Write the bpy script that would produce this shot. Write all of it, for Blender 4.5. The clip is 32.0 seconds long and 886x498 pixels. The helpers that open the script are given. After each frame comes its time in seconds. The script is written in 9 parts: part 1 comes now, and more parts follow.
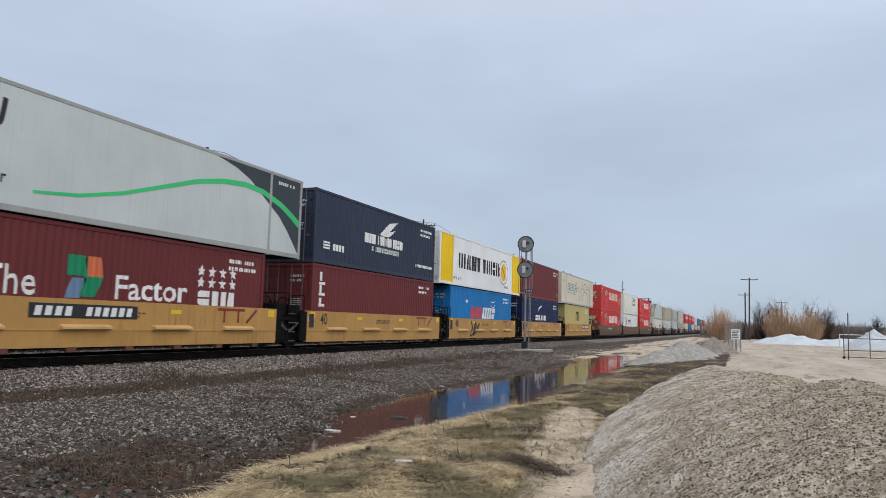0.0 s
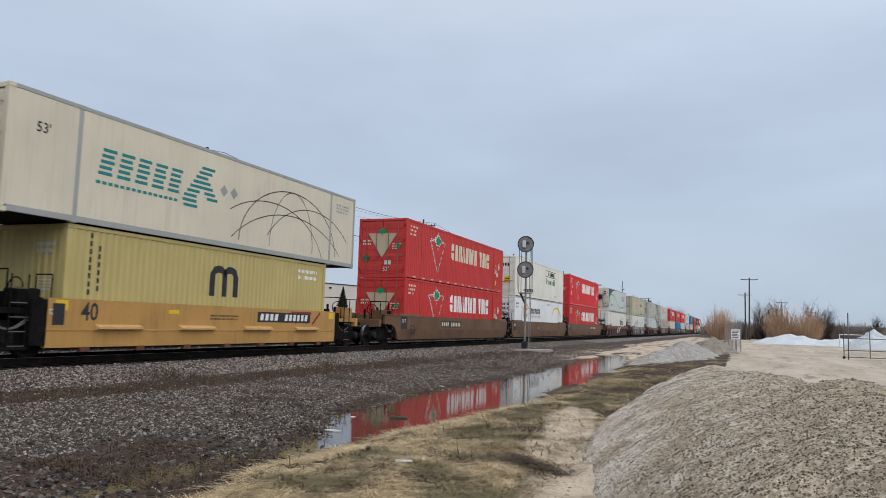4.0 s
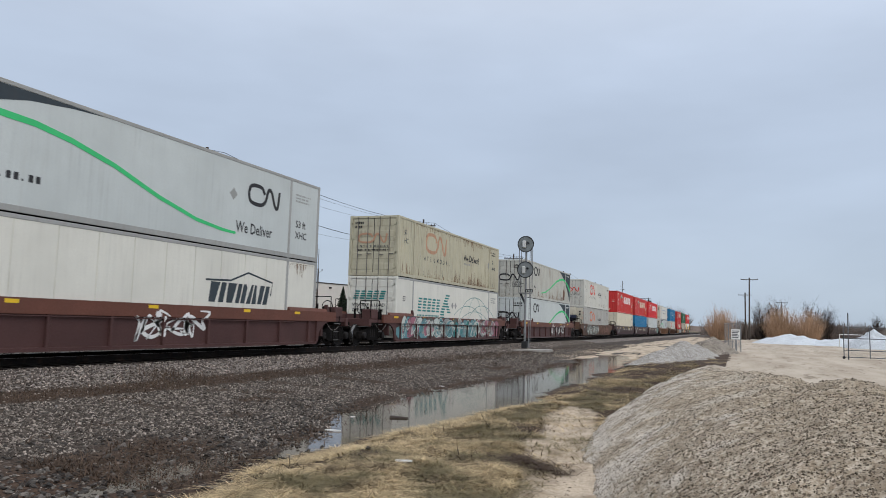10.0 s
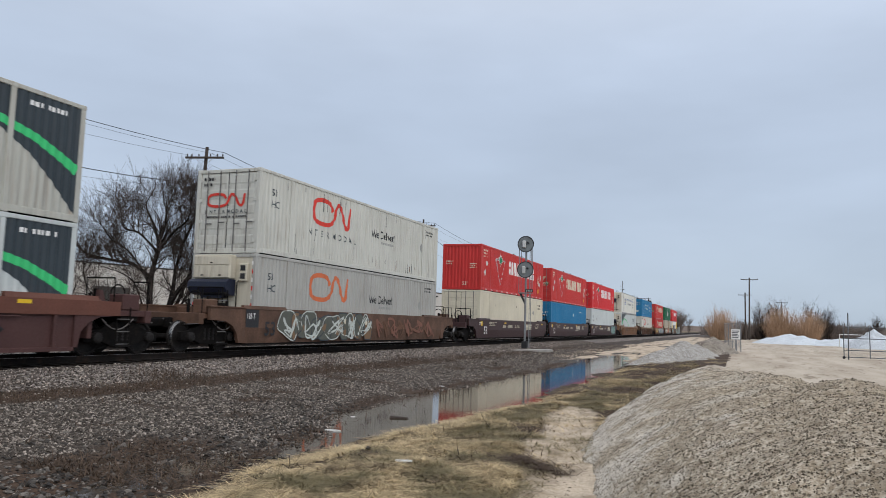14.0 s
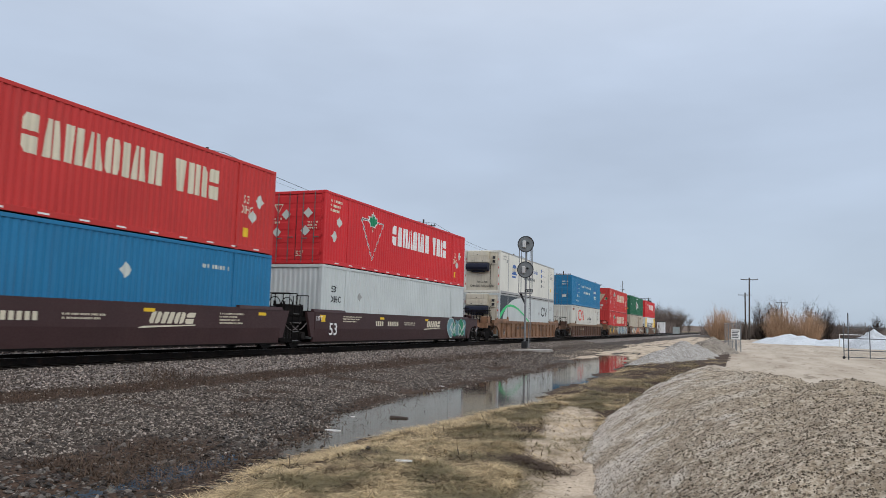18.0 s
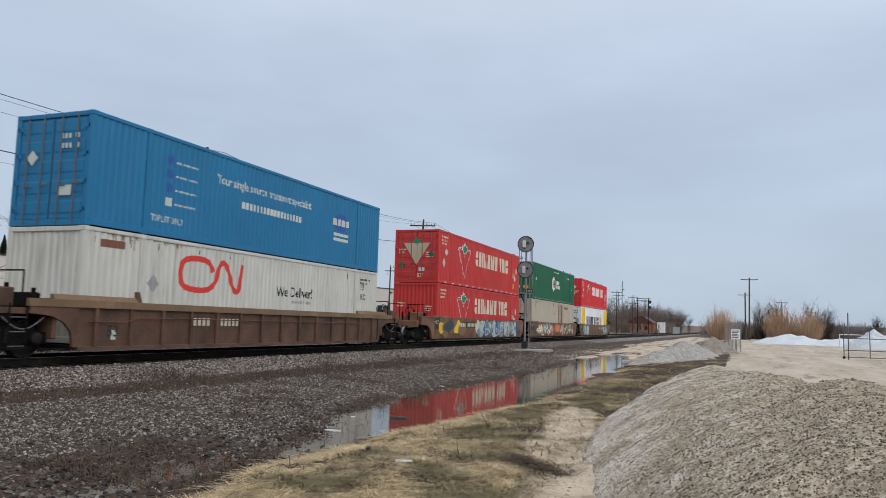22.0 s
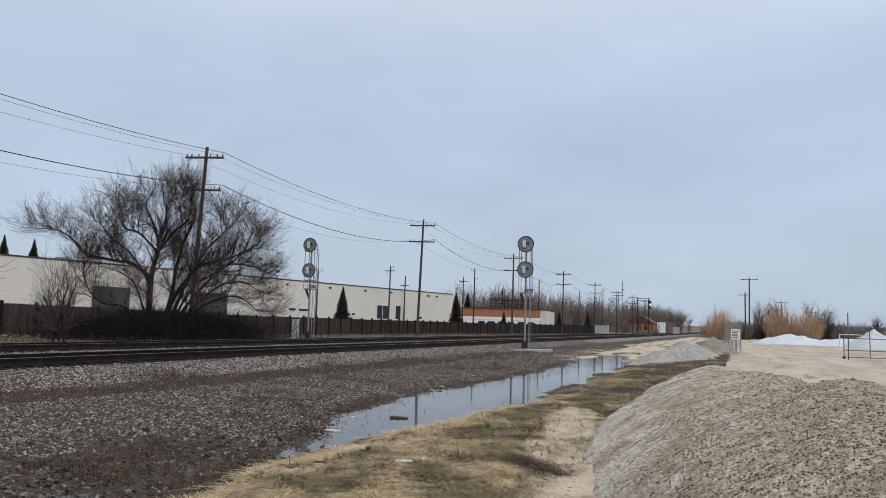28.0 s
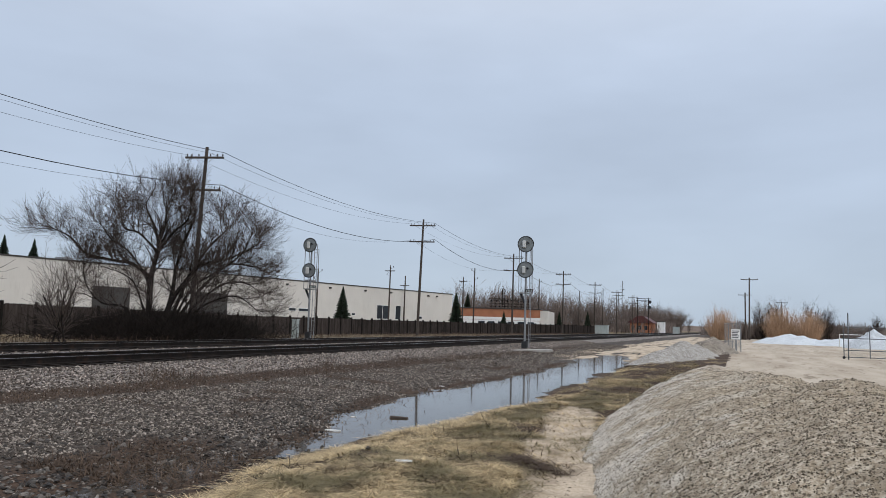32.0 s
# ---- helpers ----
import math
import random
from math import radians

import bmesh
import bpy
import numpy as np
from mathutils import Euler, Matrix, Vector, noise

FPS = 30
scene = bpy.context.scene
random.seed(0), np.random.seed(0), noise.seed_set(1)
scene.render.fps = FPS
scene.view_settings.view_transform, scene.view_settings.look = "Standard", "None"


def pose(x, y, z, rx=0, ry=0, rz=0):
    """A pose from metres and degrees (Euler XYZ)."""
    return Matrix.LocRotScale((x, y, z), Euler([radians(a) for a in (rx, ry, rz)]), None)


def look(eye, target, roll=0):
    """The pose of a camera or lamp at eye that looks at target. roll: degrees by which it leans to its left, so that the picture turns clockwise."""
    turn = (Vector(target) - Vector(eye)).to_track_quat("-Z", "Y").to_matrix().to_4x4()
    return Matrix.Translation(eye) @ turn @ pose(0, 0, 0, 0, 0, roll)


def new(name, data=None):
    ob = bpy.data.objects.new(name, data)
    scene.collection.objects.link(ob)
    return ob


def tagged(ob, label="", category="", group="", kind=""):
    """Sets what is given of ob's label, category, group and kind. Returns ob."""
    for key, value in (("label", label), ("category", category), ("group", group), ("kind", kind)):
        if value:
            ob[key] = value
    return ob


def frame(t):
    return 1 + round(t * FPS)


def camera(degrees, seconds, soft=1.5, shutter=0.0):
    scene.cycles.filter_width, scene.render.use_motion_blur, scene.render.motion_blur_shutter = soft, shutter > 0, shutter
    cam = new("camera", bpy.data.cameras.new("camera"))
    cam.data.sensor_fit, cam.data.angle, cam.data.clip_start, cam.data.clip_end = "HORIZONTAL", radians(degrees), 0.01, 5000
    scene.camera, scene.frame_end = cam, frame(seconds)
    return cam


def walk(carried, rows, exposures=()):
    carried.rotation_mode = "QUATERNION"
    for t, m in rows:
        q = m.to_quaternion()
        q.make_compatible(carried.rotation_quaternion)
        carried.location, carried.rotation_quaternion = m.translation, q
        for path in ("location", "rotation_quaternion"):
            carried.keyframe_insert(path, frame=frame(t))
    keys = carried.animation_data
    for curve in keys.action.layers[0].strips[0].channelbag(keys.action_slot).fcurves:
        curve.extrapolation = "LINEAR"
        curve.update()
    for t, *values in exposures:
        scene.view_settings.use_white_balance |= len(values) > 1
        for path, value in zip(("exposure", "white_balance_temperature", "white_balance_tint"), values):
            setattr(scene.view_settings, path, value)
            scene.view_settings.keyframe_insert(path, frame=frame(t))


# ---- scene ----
# The camera stands still beside the line. y runs along the track, x = -16.1 is the near track's centre, z = 0 its rail tops.
cam = camera(61.0, 32.0, soft=0.6, shutter=0.12)
EYE = Vector((0.0, 0.0, 1.09))
AIM = EYE + Vector((-0.36256, 0.92680, 0.09793)) * 10
walk(cam, [(0.0, look(EYE, AIM, 1.72)), (32.0, look(EYE, AIM, 1.72))])
scene.view_settings.exposure = 0.0


# ---- sky and light ----
SUN_FROM = Vector((0.62, -0.45, 0.62)).normalized()


def make_sky():
    world = bpy.data.worlds.new("overcast_sky")
    world.use_nodes = True
    scene.world = world
    nt = world.node_tree
    nt.nodes.clear()
    N, L = nt.nodes.new, nt.links.new
    out, bg = N("ShaderNodeOutputWorld"), N("ShaderNodeBackground")
    tc, sep = N("ShaderNodeTexCoord"), N("ShaderNodeSeparateXYZ")
    L(tc.outputs["Generated"], sep.inputs[0])
    ramp = N("ShaderNodeValToRGB")
    ramp.color_ramp.interpolation = "B_SPLINE"
    cols = [(0.0, (0.44, 0.53, 0.64)), (0.035, (0.475, 0.565, 0.68)), (0.12, (0.47, 0.555, 0.68)), (0.24, (0.485, 0.575, 0.72)),
            (0.42, (0.55, 0.64, 0.79)), (1.0, (0.88, 0.87, 0.88))]
    el = ramp.color_ramp.elements
    el[0].position, el[0].color = cols[0][0], (*cols[0][1], 1)
    el[1].position, el[1].color = cols[-1][0], (*cols[-1][1], 1)
    for p, c in cols[1:-1]:
        e = el.new(p)
        e.color = (*c, 1)
    L(sep.outputs["Z"], ramp.inputs[0])
    # broad, soft cloud sheets lying flat over the place
    mp = N("ShaderNodeMapping")
    mp.inputs["Scale"].default_value = (1.0, 1.0, 3.2)
    mp.inputs["Rotation"].default_value = (0.10, 0.06, 0.3)
    L(tc.outputs["Generated"], mp.inputs[0])
    n1, n2 = N("ShaderNodeTexNoise"), N("ShaderNodeTexNoise")
    n1.inputs["Scale"].default_value, n1.inputs["Detail"].default_value, n1.inputs["Roughness"].default_value = 2.2, 4, 0.5
    n2.inputs["Scale"].default_value, n2.inputs["Detail"].default_value, n2.inputs["Roughness"].default_value = 7.0, 5, 0.55
    L(mp.outputs[0], n1.inputs["Vector"])
    L(mp.outputs[0], n2.inputs["Vector"])
    m1 = N("ShaderNodeMapRange")
    m1.inputs["From Min"].default_value, m1.inputs["From Max"].default_value = 0.32, 0.68
    m1.inputs["To Min"].default_value, m1.inputs["To Max"].default_value = 0.925, 1.075
    L(n1.outputs["Fac"], m1.inputs[0])
    m2 = N("ShaderNodeMapRange")
    m2.inputs["From Min"].default_value, m2.inputs["From Max"].default_value = 0.3, 0.7
    m2.inputs["To Min"].default_value, m2.inputs["To Max"].default_value = 0.985, 1.015
    L(n2.outputs["Fac"], m2.inputs[0])
    mul = N("ShaderNodeMath")
    mul.operation = "MULTIPLY"
    L(m1.outputs[0], mul.inputs[0])
    L(m2.outputs[0], mul.inputs[1])
    # the thinner cloud before the sun
    dot = N("ShaderNodeVectorMath")
    dot.operation = "DOT_PRODUCT"
    dot.inputs[1].default_value = SUN_FROM
    L(tc.outputs["Generated"], dot.inputs[0])
    glow = N("ShaderNodeMapRange")
    glow.interpolation_type = "SMOOTHSTEP"
    glow.inputs["From Min"].default_value, glow.inputs["From Max"].default_value = 0.1, 1.0
    glow.inputs["To Min"].default_value, glow.inputs["To Max"].default_value = 1.0, 1.7
    L(dot.outputs["Value"], glow.inputs[0])
    mul2 = N("ShaderNodeMath")
    mul2.operation = "MULTIPLY"
    L(mul.outputs[0], mul2.inputs[0])
    L(glow.outputs[0], mul2.inputs[1])
    scaled = N("ShaderNodeVectorMath")
    scaled.operation = "SCALE"
    L(ramp.outputs[0], scaled.inputs[0])
    L(mul2.outputs[0], scaled.inputs["Scale"])
    sky = N("ShaderNodeTexSky")
    sky.sky_type, sky.sun_disc = "NISHITA", False
    sky.sun_elevation = math.asin(SUN_FROM.z)
    sky.sun_rotation = math.atan2(SUN_FROM.x, SUN_FROM.y)
    dim = N("ShaderNodeVectorMath")
    dim.operation = "SCALE"
    dim.inputs["Scale"].default_value = 0.1
    L(sky.outputs[0], dim.inputs[0])
    mix = N("ShaderNodeMix")
    mix.data_type = "RGBA"
    mix.inputs["Factor"].default_value = 0.06
    L(scaled.outputs[0], mix.inputs["A"])
    L(dim.outputs[0], mix.inputs["B"])
    L(mix.outputs["Result"], bg.inputs["Color"])
    bg.inputs["Strength"].default_value = 1.04
    L(bg.outputs[0], out.inputs[0])


make_sky()
sun_data = bpy.data.lights.new("sun", "SUN")
sun_data.energy, sun_data.angle, sun_data.color = 0.85, radians(50), (1.0, 0.94, 0.86)
sun = new("sun", sun_data)
sun.matrix_world = look(SUN_FROM * 50, (0, 0, 0))


# ---- mesh and part helpers ----
class Build:
    """Collects vertices and faces of one mesh."""

    def __init__(self):
        self.v, self.f = [], []

    def box(self, x0, x1, y0, y1, z0, z1):
        n = len(self.v)
        self.v += [(x0, y0, z0), (x1, y0, z0), (x1, y1, z0), (x0, y1, z0), (x0, y0, z1), (x1, y0, z1), (x1, y1, z1), (x0, y1, z1)]
        self.f += [tuple(n + i for i in q) for q in ((3, 2, 1, 0), (4, 5, 6, 7), (0, 1, 5, 4), (1, 2, 6, 5), (2, 3, 7, 6), (3, 0, 4, 7))]
        return self

    def bevel_box(self, x0, x1, y0, y1, z0, z1, b=0.012):
        n = len(self.v)
        for z, i in ((z0, b), (z0 + b, 0), (z1 - b, 0), (z1, b)):
            self.v += [(x0 + i + (b if i == 0 else 0), y0 + i, z), (x1 - i - (b if i == 0 else 0), y0 + i, z), (x1 - i, y0 + i + (b if i == 0 else 0), z), (x1 - i, y1 - i - (b if i == 0 else 0), z),
                       (x1 - i - (b if i == 0 else 0), y1 - i, z), (x0 + i + (b if i == 0 else 0), y1 - i, z), (x0 + i, y1 - i - (b if i == 0 else 0), z), (x0 + i, y0 + i + (b if i == 0 else 0), z)]
        for k in range(3):
            for j in range(8):
                a, c = n + k * 8 + j, n + k * 8 + (j + 1) % 8
                self.f.append((a, c, c + 8, a + 8))
        self.f.append(tuple(n + j for j in reversed(range(8))))
        self.f.append(tuple(n + 24 + j for j in range(8)))
        return self

    def prism(self, outline, axis, a, b):
        """An outline of (p, q) pairs pushed along an axis from a to b."""
        n, k = len(self.v), len(outline)
        put = {"x": lambda p, q, t: (t, p, q), "y": lambda p, q, t: (p, t, q), "z": lambda p, q, t: (p, q, t)}[axis]
        self.v += [put(p, q, a) for p, q in outline] + [put(p, q, b) for p, q in outline]
        self.f += [(n + i, n + (i + 1) % k, n + k + (i + 1) % k, n + k + i) for i in range(k)]
        self.f += [tuple(n + i for i in reversed(range(k))), tuple(n + k + i for i in range(k))]
        return self

    def tube(self, p, q, r0, r1=None, sides=8, caps=True):
        p, q = Vector(p), Vector(q)
        r1 = r0 if r1 is None else r1
        d = (q - p).normalized()
        a = d.orthogonal().normalized()
        b = d.cross(a)
        n = len(self.v)
        for c, r in ((p, r0), (q, r1)):
            for i in range(sides):
                t = 2 * math.pi * i / sides
                self.v.append(tuple(c + a * (r * math.cos(t)) + b * (r * math.sin(t))))
        self.f += [(n + i, n + (i + 1) % sides, n + sides + (i + 1) % sides, n + sides + i) for i in range(sides)]
        if caps:
            self.f += [tuple(n + i for i in reversed(range(sides))), tuple(n + sides + i for i in range(sides))]
        return self

    def path(self, pts, r, sides=6):
        for p, q in zip(pts, pts[1:]):
            self.tube(p, q, r, r, sides)
        return self

    def lathe(self, axis_p, axis_d, profile, sides=24):
        """Rings (distance along the axis, radius) round an axis."""
        p, d = Vector(axis_p), Vector(axis_d).normalized()
        a = d.orthogonal().normalized()
        b = d.cross(a)
        n = len(self.v)
        for s, r in profile:
            for i in range(sides):
                t = 2 * math.pi * i / sides
                self.v.append(tuple(p + d * s + a * (r * math.cos(t)) + b * (r * math.sin(t))))
        for k in range(len(profile) - 1):
            for i in range(sides):
                j = (i + 1) % sides
                self.f.append((n + k * sides + i, n + k * sides + j, n + (k + 1) * sides + j, n + (k + 1) * sides + i))
        self.f += [tuple(n + i for i in reversed(range(sides))), tuple(n + (len(profile) - 1) * sides + i for i in range(sides))]
        return self

    def grid(self, rows):
        n, w = len(self.v), len(rows[0])
        for r in rows:
            self.v += r
        for i in range(len(rows) - 1):
            for j in range(w - 1):
                a = n + i * w + j
                self.f.append((a, a + 1, a + w + 1, a + w))
        return self

    def mesh(self, name, material=None, smooth=False):
        me = bpy.data.meshes.new(name)
        me.from_pydata(self.v, [], self.f)
        bm = bmesh.new()
        bm.from_mesh(me)
        bmesh.ops.recalc_face_normals(bm, faces=bm.faces)
        bm.to_mesh(me)
        bm.free()
        if smooth:
            me.polygons.foreach_set("use_smooth", [True] * len(me.polygons))
        if material:
            me.materials.append(material)
        return me


def part(name, shape, material, parent, label="", at=None, smooth=False):
    """One mesh object under a thing or a part; shape is a Build, or a mesh that is shared."""
    me = shape.mesh(name, material, smooth) if isinstance(shape, Build) else shape
    ob = new(name, me)
    ob.parent = parent
    if at is not None:
        ob.matrix_basis = at
    if label:
        tagged(ob, label)
    return ob


def thing(name, label, category, m=None, group="", kind=""):
    ob = new(name)
    ob.empty_display_size = 0.2
    if m is not None:
        ob.matrix_basis = m
    return tagged(ob, label, category, group, kind)


def triangles(name, verts, tris, material, smooth=False):
    """A mesh from numpy arrays of vertices and triangles."""
    me = bpy.data.meshes.new(name)
    me.vertices.add(len(verts))
    me.vertices.foreach_set("co", np.asarray(verts, dtype=np.float32).ravel())
    me.loops.add(len(tris) * 3)
    me.loops.foreach_set("vertex_index", np.asarray(tris, dtype=np.int32).ravel())
    me.polygons.add(len(tris))
    me.polygons.foreach_set("loop_start", np.arange(0, len(tris) * 3, 3, dtype=np.int32))
    me.polygons.foreach_set("loop_total", np.full(len(tris), 3, dtype=np.int32))
    me.polygons.foreach_set("use_smooth", np.full(len(tris), smooth))
    me.update(calc_edges=True)
    me.materials.append(material)
    return me


# ---- materials ----
def nodes_for(name):
    m = bpy.data.materials.new(name)
    m.use_nodes = True
    nt = m.node_tree
    return m, nt, nt.nodes["Principled BSDF"]


def noise_node(nt, vec, scale, detail=3, rough=0.55):
    n = nt.nodes.new("ShaderNodeTexNoise")
    n.inputs["Scale"].default_value, n.inputs["Detail"].default_value, n.inputs["Roughness"].default_value = scale, detail, rough
    nt.links.new(vec, n.inputs["Vector"])
    return n.outputs["Fac"]


def span(nt, fac, a, b, lo=0.0, hi=1.0):
    n = nt.nodes.new("ShaderNodeMapRange")
    for k, v in (("From Min", a), ("From Max", b), ("To Min", lo), ("To Max", hi)):
        n.inputs[k].default_value = v
    nt.links.new(fac, n.inputs[0])
    return n.outputs[0]


def blend(nt, fac, a, b, mode="MIX"):
    n = nt.nodes.new("ShaderNodeMix")
    n.data_type, n.blend_type = "RGBA", mode
    for key, val in (("Factor", fac), ("A", a), ("B", b)):
        if isinstance(val, (int, float)):
            n.inputs[key].default_value = val
        elif isinstance(val, tuple):
            n.inputs[key].default_value = (*val, 1)
        else:
            nt.links.new(val, n.inputs[key])
    return n.outputs["Result"]


def scaled_coord(nt, vec, s):
    n = nt.nodes.new("ShaderNodeMapping")
    n.inputs["Scale"].default_value = s
    nt.links.new(vec, n.inputs[0])
    return n.outputs[0]


def own_coord(nt):
    """Object coordinates, shifted by the object's own random number."""
    tc, oi = nt.nodes.new("ShaderNodeTexCoord"), nt.nodes.new("ShaderNodeObjectInfo")
    mul, add = nt.nodes.new("ShaderNodeMath"), nt.nodes.new("ShaderNodeVectorMath")
    mul.operation = "MULTIPLY"
    mul.inputs[1].default_value = 31.0
    nt.links.new(oi.outputs["Random"], mul.inputs[0])
    nt.links.new(tc.outputs["Object"], add.inputs[0])
    nt.links.new(mul.outputs[0], add.inputs[1])
    return add.outputs[0], oi.outputs["Random"]


def bump_to(nt, bsdf, height, strength, dist=0.02):
    b = nt.nodes.new("ShaderNodeBump")
    b.inputs["Strength"].default_value, b.inputs["Distance"].default_value = strength, dist
    nt.links.new(height, b.inputs["Height"])
    nt.links.new(b.outputs[0], bsdf.inputs["Normal"])


def surface(name, col, rough=0.6, metal=0.0, var=0.2, scale=2.0, fine=30.0, bump=0.15, dirt=(0.1, 0.07, 0.05), dirty=0.25, streak=False, island=False, each=0.0, spec=0.3):
    m, nt, bs = nodes_for(name)
    vec, rnd = own_coord(nt)
    coarse, grain = noise_node(nt, vec, scale), noise_node(nt, vec, fine, 4)
    dark, light = tuple(c * (1 - var) for c in col), tuple(min(1, c * (1 + var)) for c in col)
    c = blend(nt, span(nt, coarse, 0.3, 0.7), dark, light)
    c = blend(nt, span(nt, grain, 0.35, 0.65, 0.0, 0.35), c, dark)
    if streak:
        run = noise_node(nt, scaled_coord(nt, vec, (5.0, 5.0, 0.35)), 1.6, 4, 0.6)
        patch = noise_node(nt, vec, 0.7, 3)
        mul = nt.nodes.new("ShaderNodeMath")
        mul.operation = "MULTIPLY"
        nt.links.new(span(nt, run, 0.48, 0.72), mul.inputs[0])
        nt.links.new(span(nt, patch, 0.4, 0.7, 0.1, 1.0), mul.inputs[1])
        fac = span(nt, mul.outputs[0], 0.0, 1.0, 0.0, dirty * 1.4)
    else:
        fac = span(nt, noise_node(nt, vec, scale * 2.7, 5, 0.65), 0.5, 0.75, 0.0, dirty)
    c = blend(nt, fac, c, dirt)
    if island:
        g = nt.nodes.new("ShaderNodeNewGeometry")
        c = blend(nt, 1.0, c, blend(nt, g.outputs["Random Per Island"], (1 - island,) * 3, (1 + island,) * 3), "MULTIPLY")
    if each:
        c = blend(nt, 1.0, c, blend(nt, rnd, (1 - each,) * 3, (1 + each,) * 3), "MULTIPLY")
    nt.links.new(c, bs.inputs["Base Color"])
    bs.inputs["Specular IOR Level"].default_value = spec
    nt.links.new(span(nt, grain, 0.3, 0.7, max(0, rough - 0.1), min(1, rough + 0.12)), bs.inputs["Roughness"])
    bs.inputs["Metallic"].default_value = metal
    if bump:
        bump_to(nt, bs, grain, bump, 0.01)
    return m


def paint(name, col, dirty=0.18, dirt=(0.16, 0.10, 0.07), rough=0.5):
    m = surface(name, col, rough, 0, 0.08, 0.6, 18, 0.03, dirt, dirty, streak=True, spec=0.2)
    # thin grey runs and shallow dents over the paint
    nt = m.node_tree
    bs = nt.nodes["Principled BSDF"]
    vec, _ = own_coord(nt)
    run = noise_node(nt, scaled_coord(nt, vec, (9.0, 9.0, 0.22)), 1.5, 5, 0.65)
    where = noise_node(nt, scaled_coord(nt, vec, (1.0, 0.6, 1.0)), 0.9, 4)
    both = nt.nodes.new("ShaderNodeMath")
    both.operation = "MULTIPLY"
    nt.links.new(span(nt, run, 0.52, 0.68), both.inputs[0])
    nt.links.new(span(nt, where, 0.40, 0.64, 0.02, min(0.8, 0.10 + 1.3 * dirty)), both.inputs[1])
    old = bs.inputs["Base Color"].links[0].from_socket
    nt.links.new(blend(nt, both.outputs[0], old, tuple(0.45 * c + 0.02 for c in col)), bs.inputs["Base Color"])
    bump_to(nt, bs, noise_node(nt, scaled_coord(nt, vec, (1.0, 1.0, 0.6)), 1.7, 2), 0.12, 0.05)
    return m


def stone_material(name, a, b, rough=0.8):
    m, nt, bs = nodes_for(name)
    g = nt.nodes.new("ShaderNodeNewGeometry")
    vec = nt.nodes.new("ShaderNodeTexCoord").outputs["Object"]
    ramp = nt.nodes.new("ShaderNodeValToRGB")
    el = ramp.color_ramp.elements
    el[0].color, el[1].color = (*a, 1), (*b, 1)
    mid = el.new(0.62)
    mid.color = (*((x * 0.8 + y * 0.2) for x, y in zip(a, b)), 1)
    nt.links.new(g.outputs["Random Per Island"], ramp.inputs[0])
    c = blend(nt, span(nt, noise_node(nt, vec, 45, 3), 0.35, 0.7, 0, 0.5), ramp.outputs[0], tuple(x * 0.6 for x in a))
    nt.links.new(c, bs.inputs["Base Color"])
    bs.inputs["Roughness"].default_value = rough
    bs.inputs["Specular IOR Level"].default_value = 0.18
    return m


# ---- the ground: one sheet ----
EDGE_L = ((0, 5.5, 6.5, 8, 9.5, 11.2, 13.7, 16, 19, 24, 32, 41, 49), (-5.5, -5.4, -5.35, -5.6, -5.75, -6.5, -7.0, -7.3, -7.1, -6.95, -7.3, -7.6, -8.0))
EDGE_R = ((0, 5.9, 7.1, 8.2, 9.3, 10.8, 12, 15.3, 20.4, 33, 47, 50), (-5.0, -4.75, -5.0, -4.94, -4.76, -4.75, -4.69, -4.15, -4.32, -4.45, -5.7, -7.2))
PATH = ((3, 7.5, 9.2, 11, 13.5, 16), (-0.9, -1.5, -2.05, -2.3, -2.6, -3.2))
TOE = ((2, 5, 7, 9.5, 12.8, 18.2, 24, 34), (-0.6, -0.9, -1.2, -1.85, -2.14, -2.13, -1.8, -1.2))
WATER_Z = -0.60


def between(y, ys, xs):
    """The value at y of a line through points, held at its ends."""
    if y <= ys[0]:
        return xs[0]
    for i in range(1, len(ys)):
        if y <= ys[i]:
            return xs[i - 1] + (xs[i] - xs[i - 1]) * (y - ys[i - 1]) / (ys[i] - ys[i - 1])
    return xs[-1]


def smooth01(t):
    t = min(1.0, max(0.0, t))
    return t * t * (3 - 2 * t)


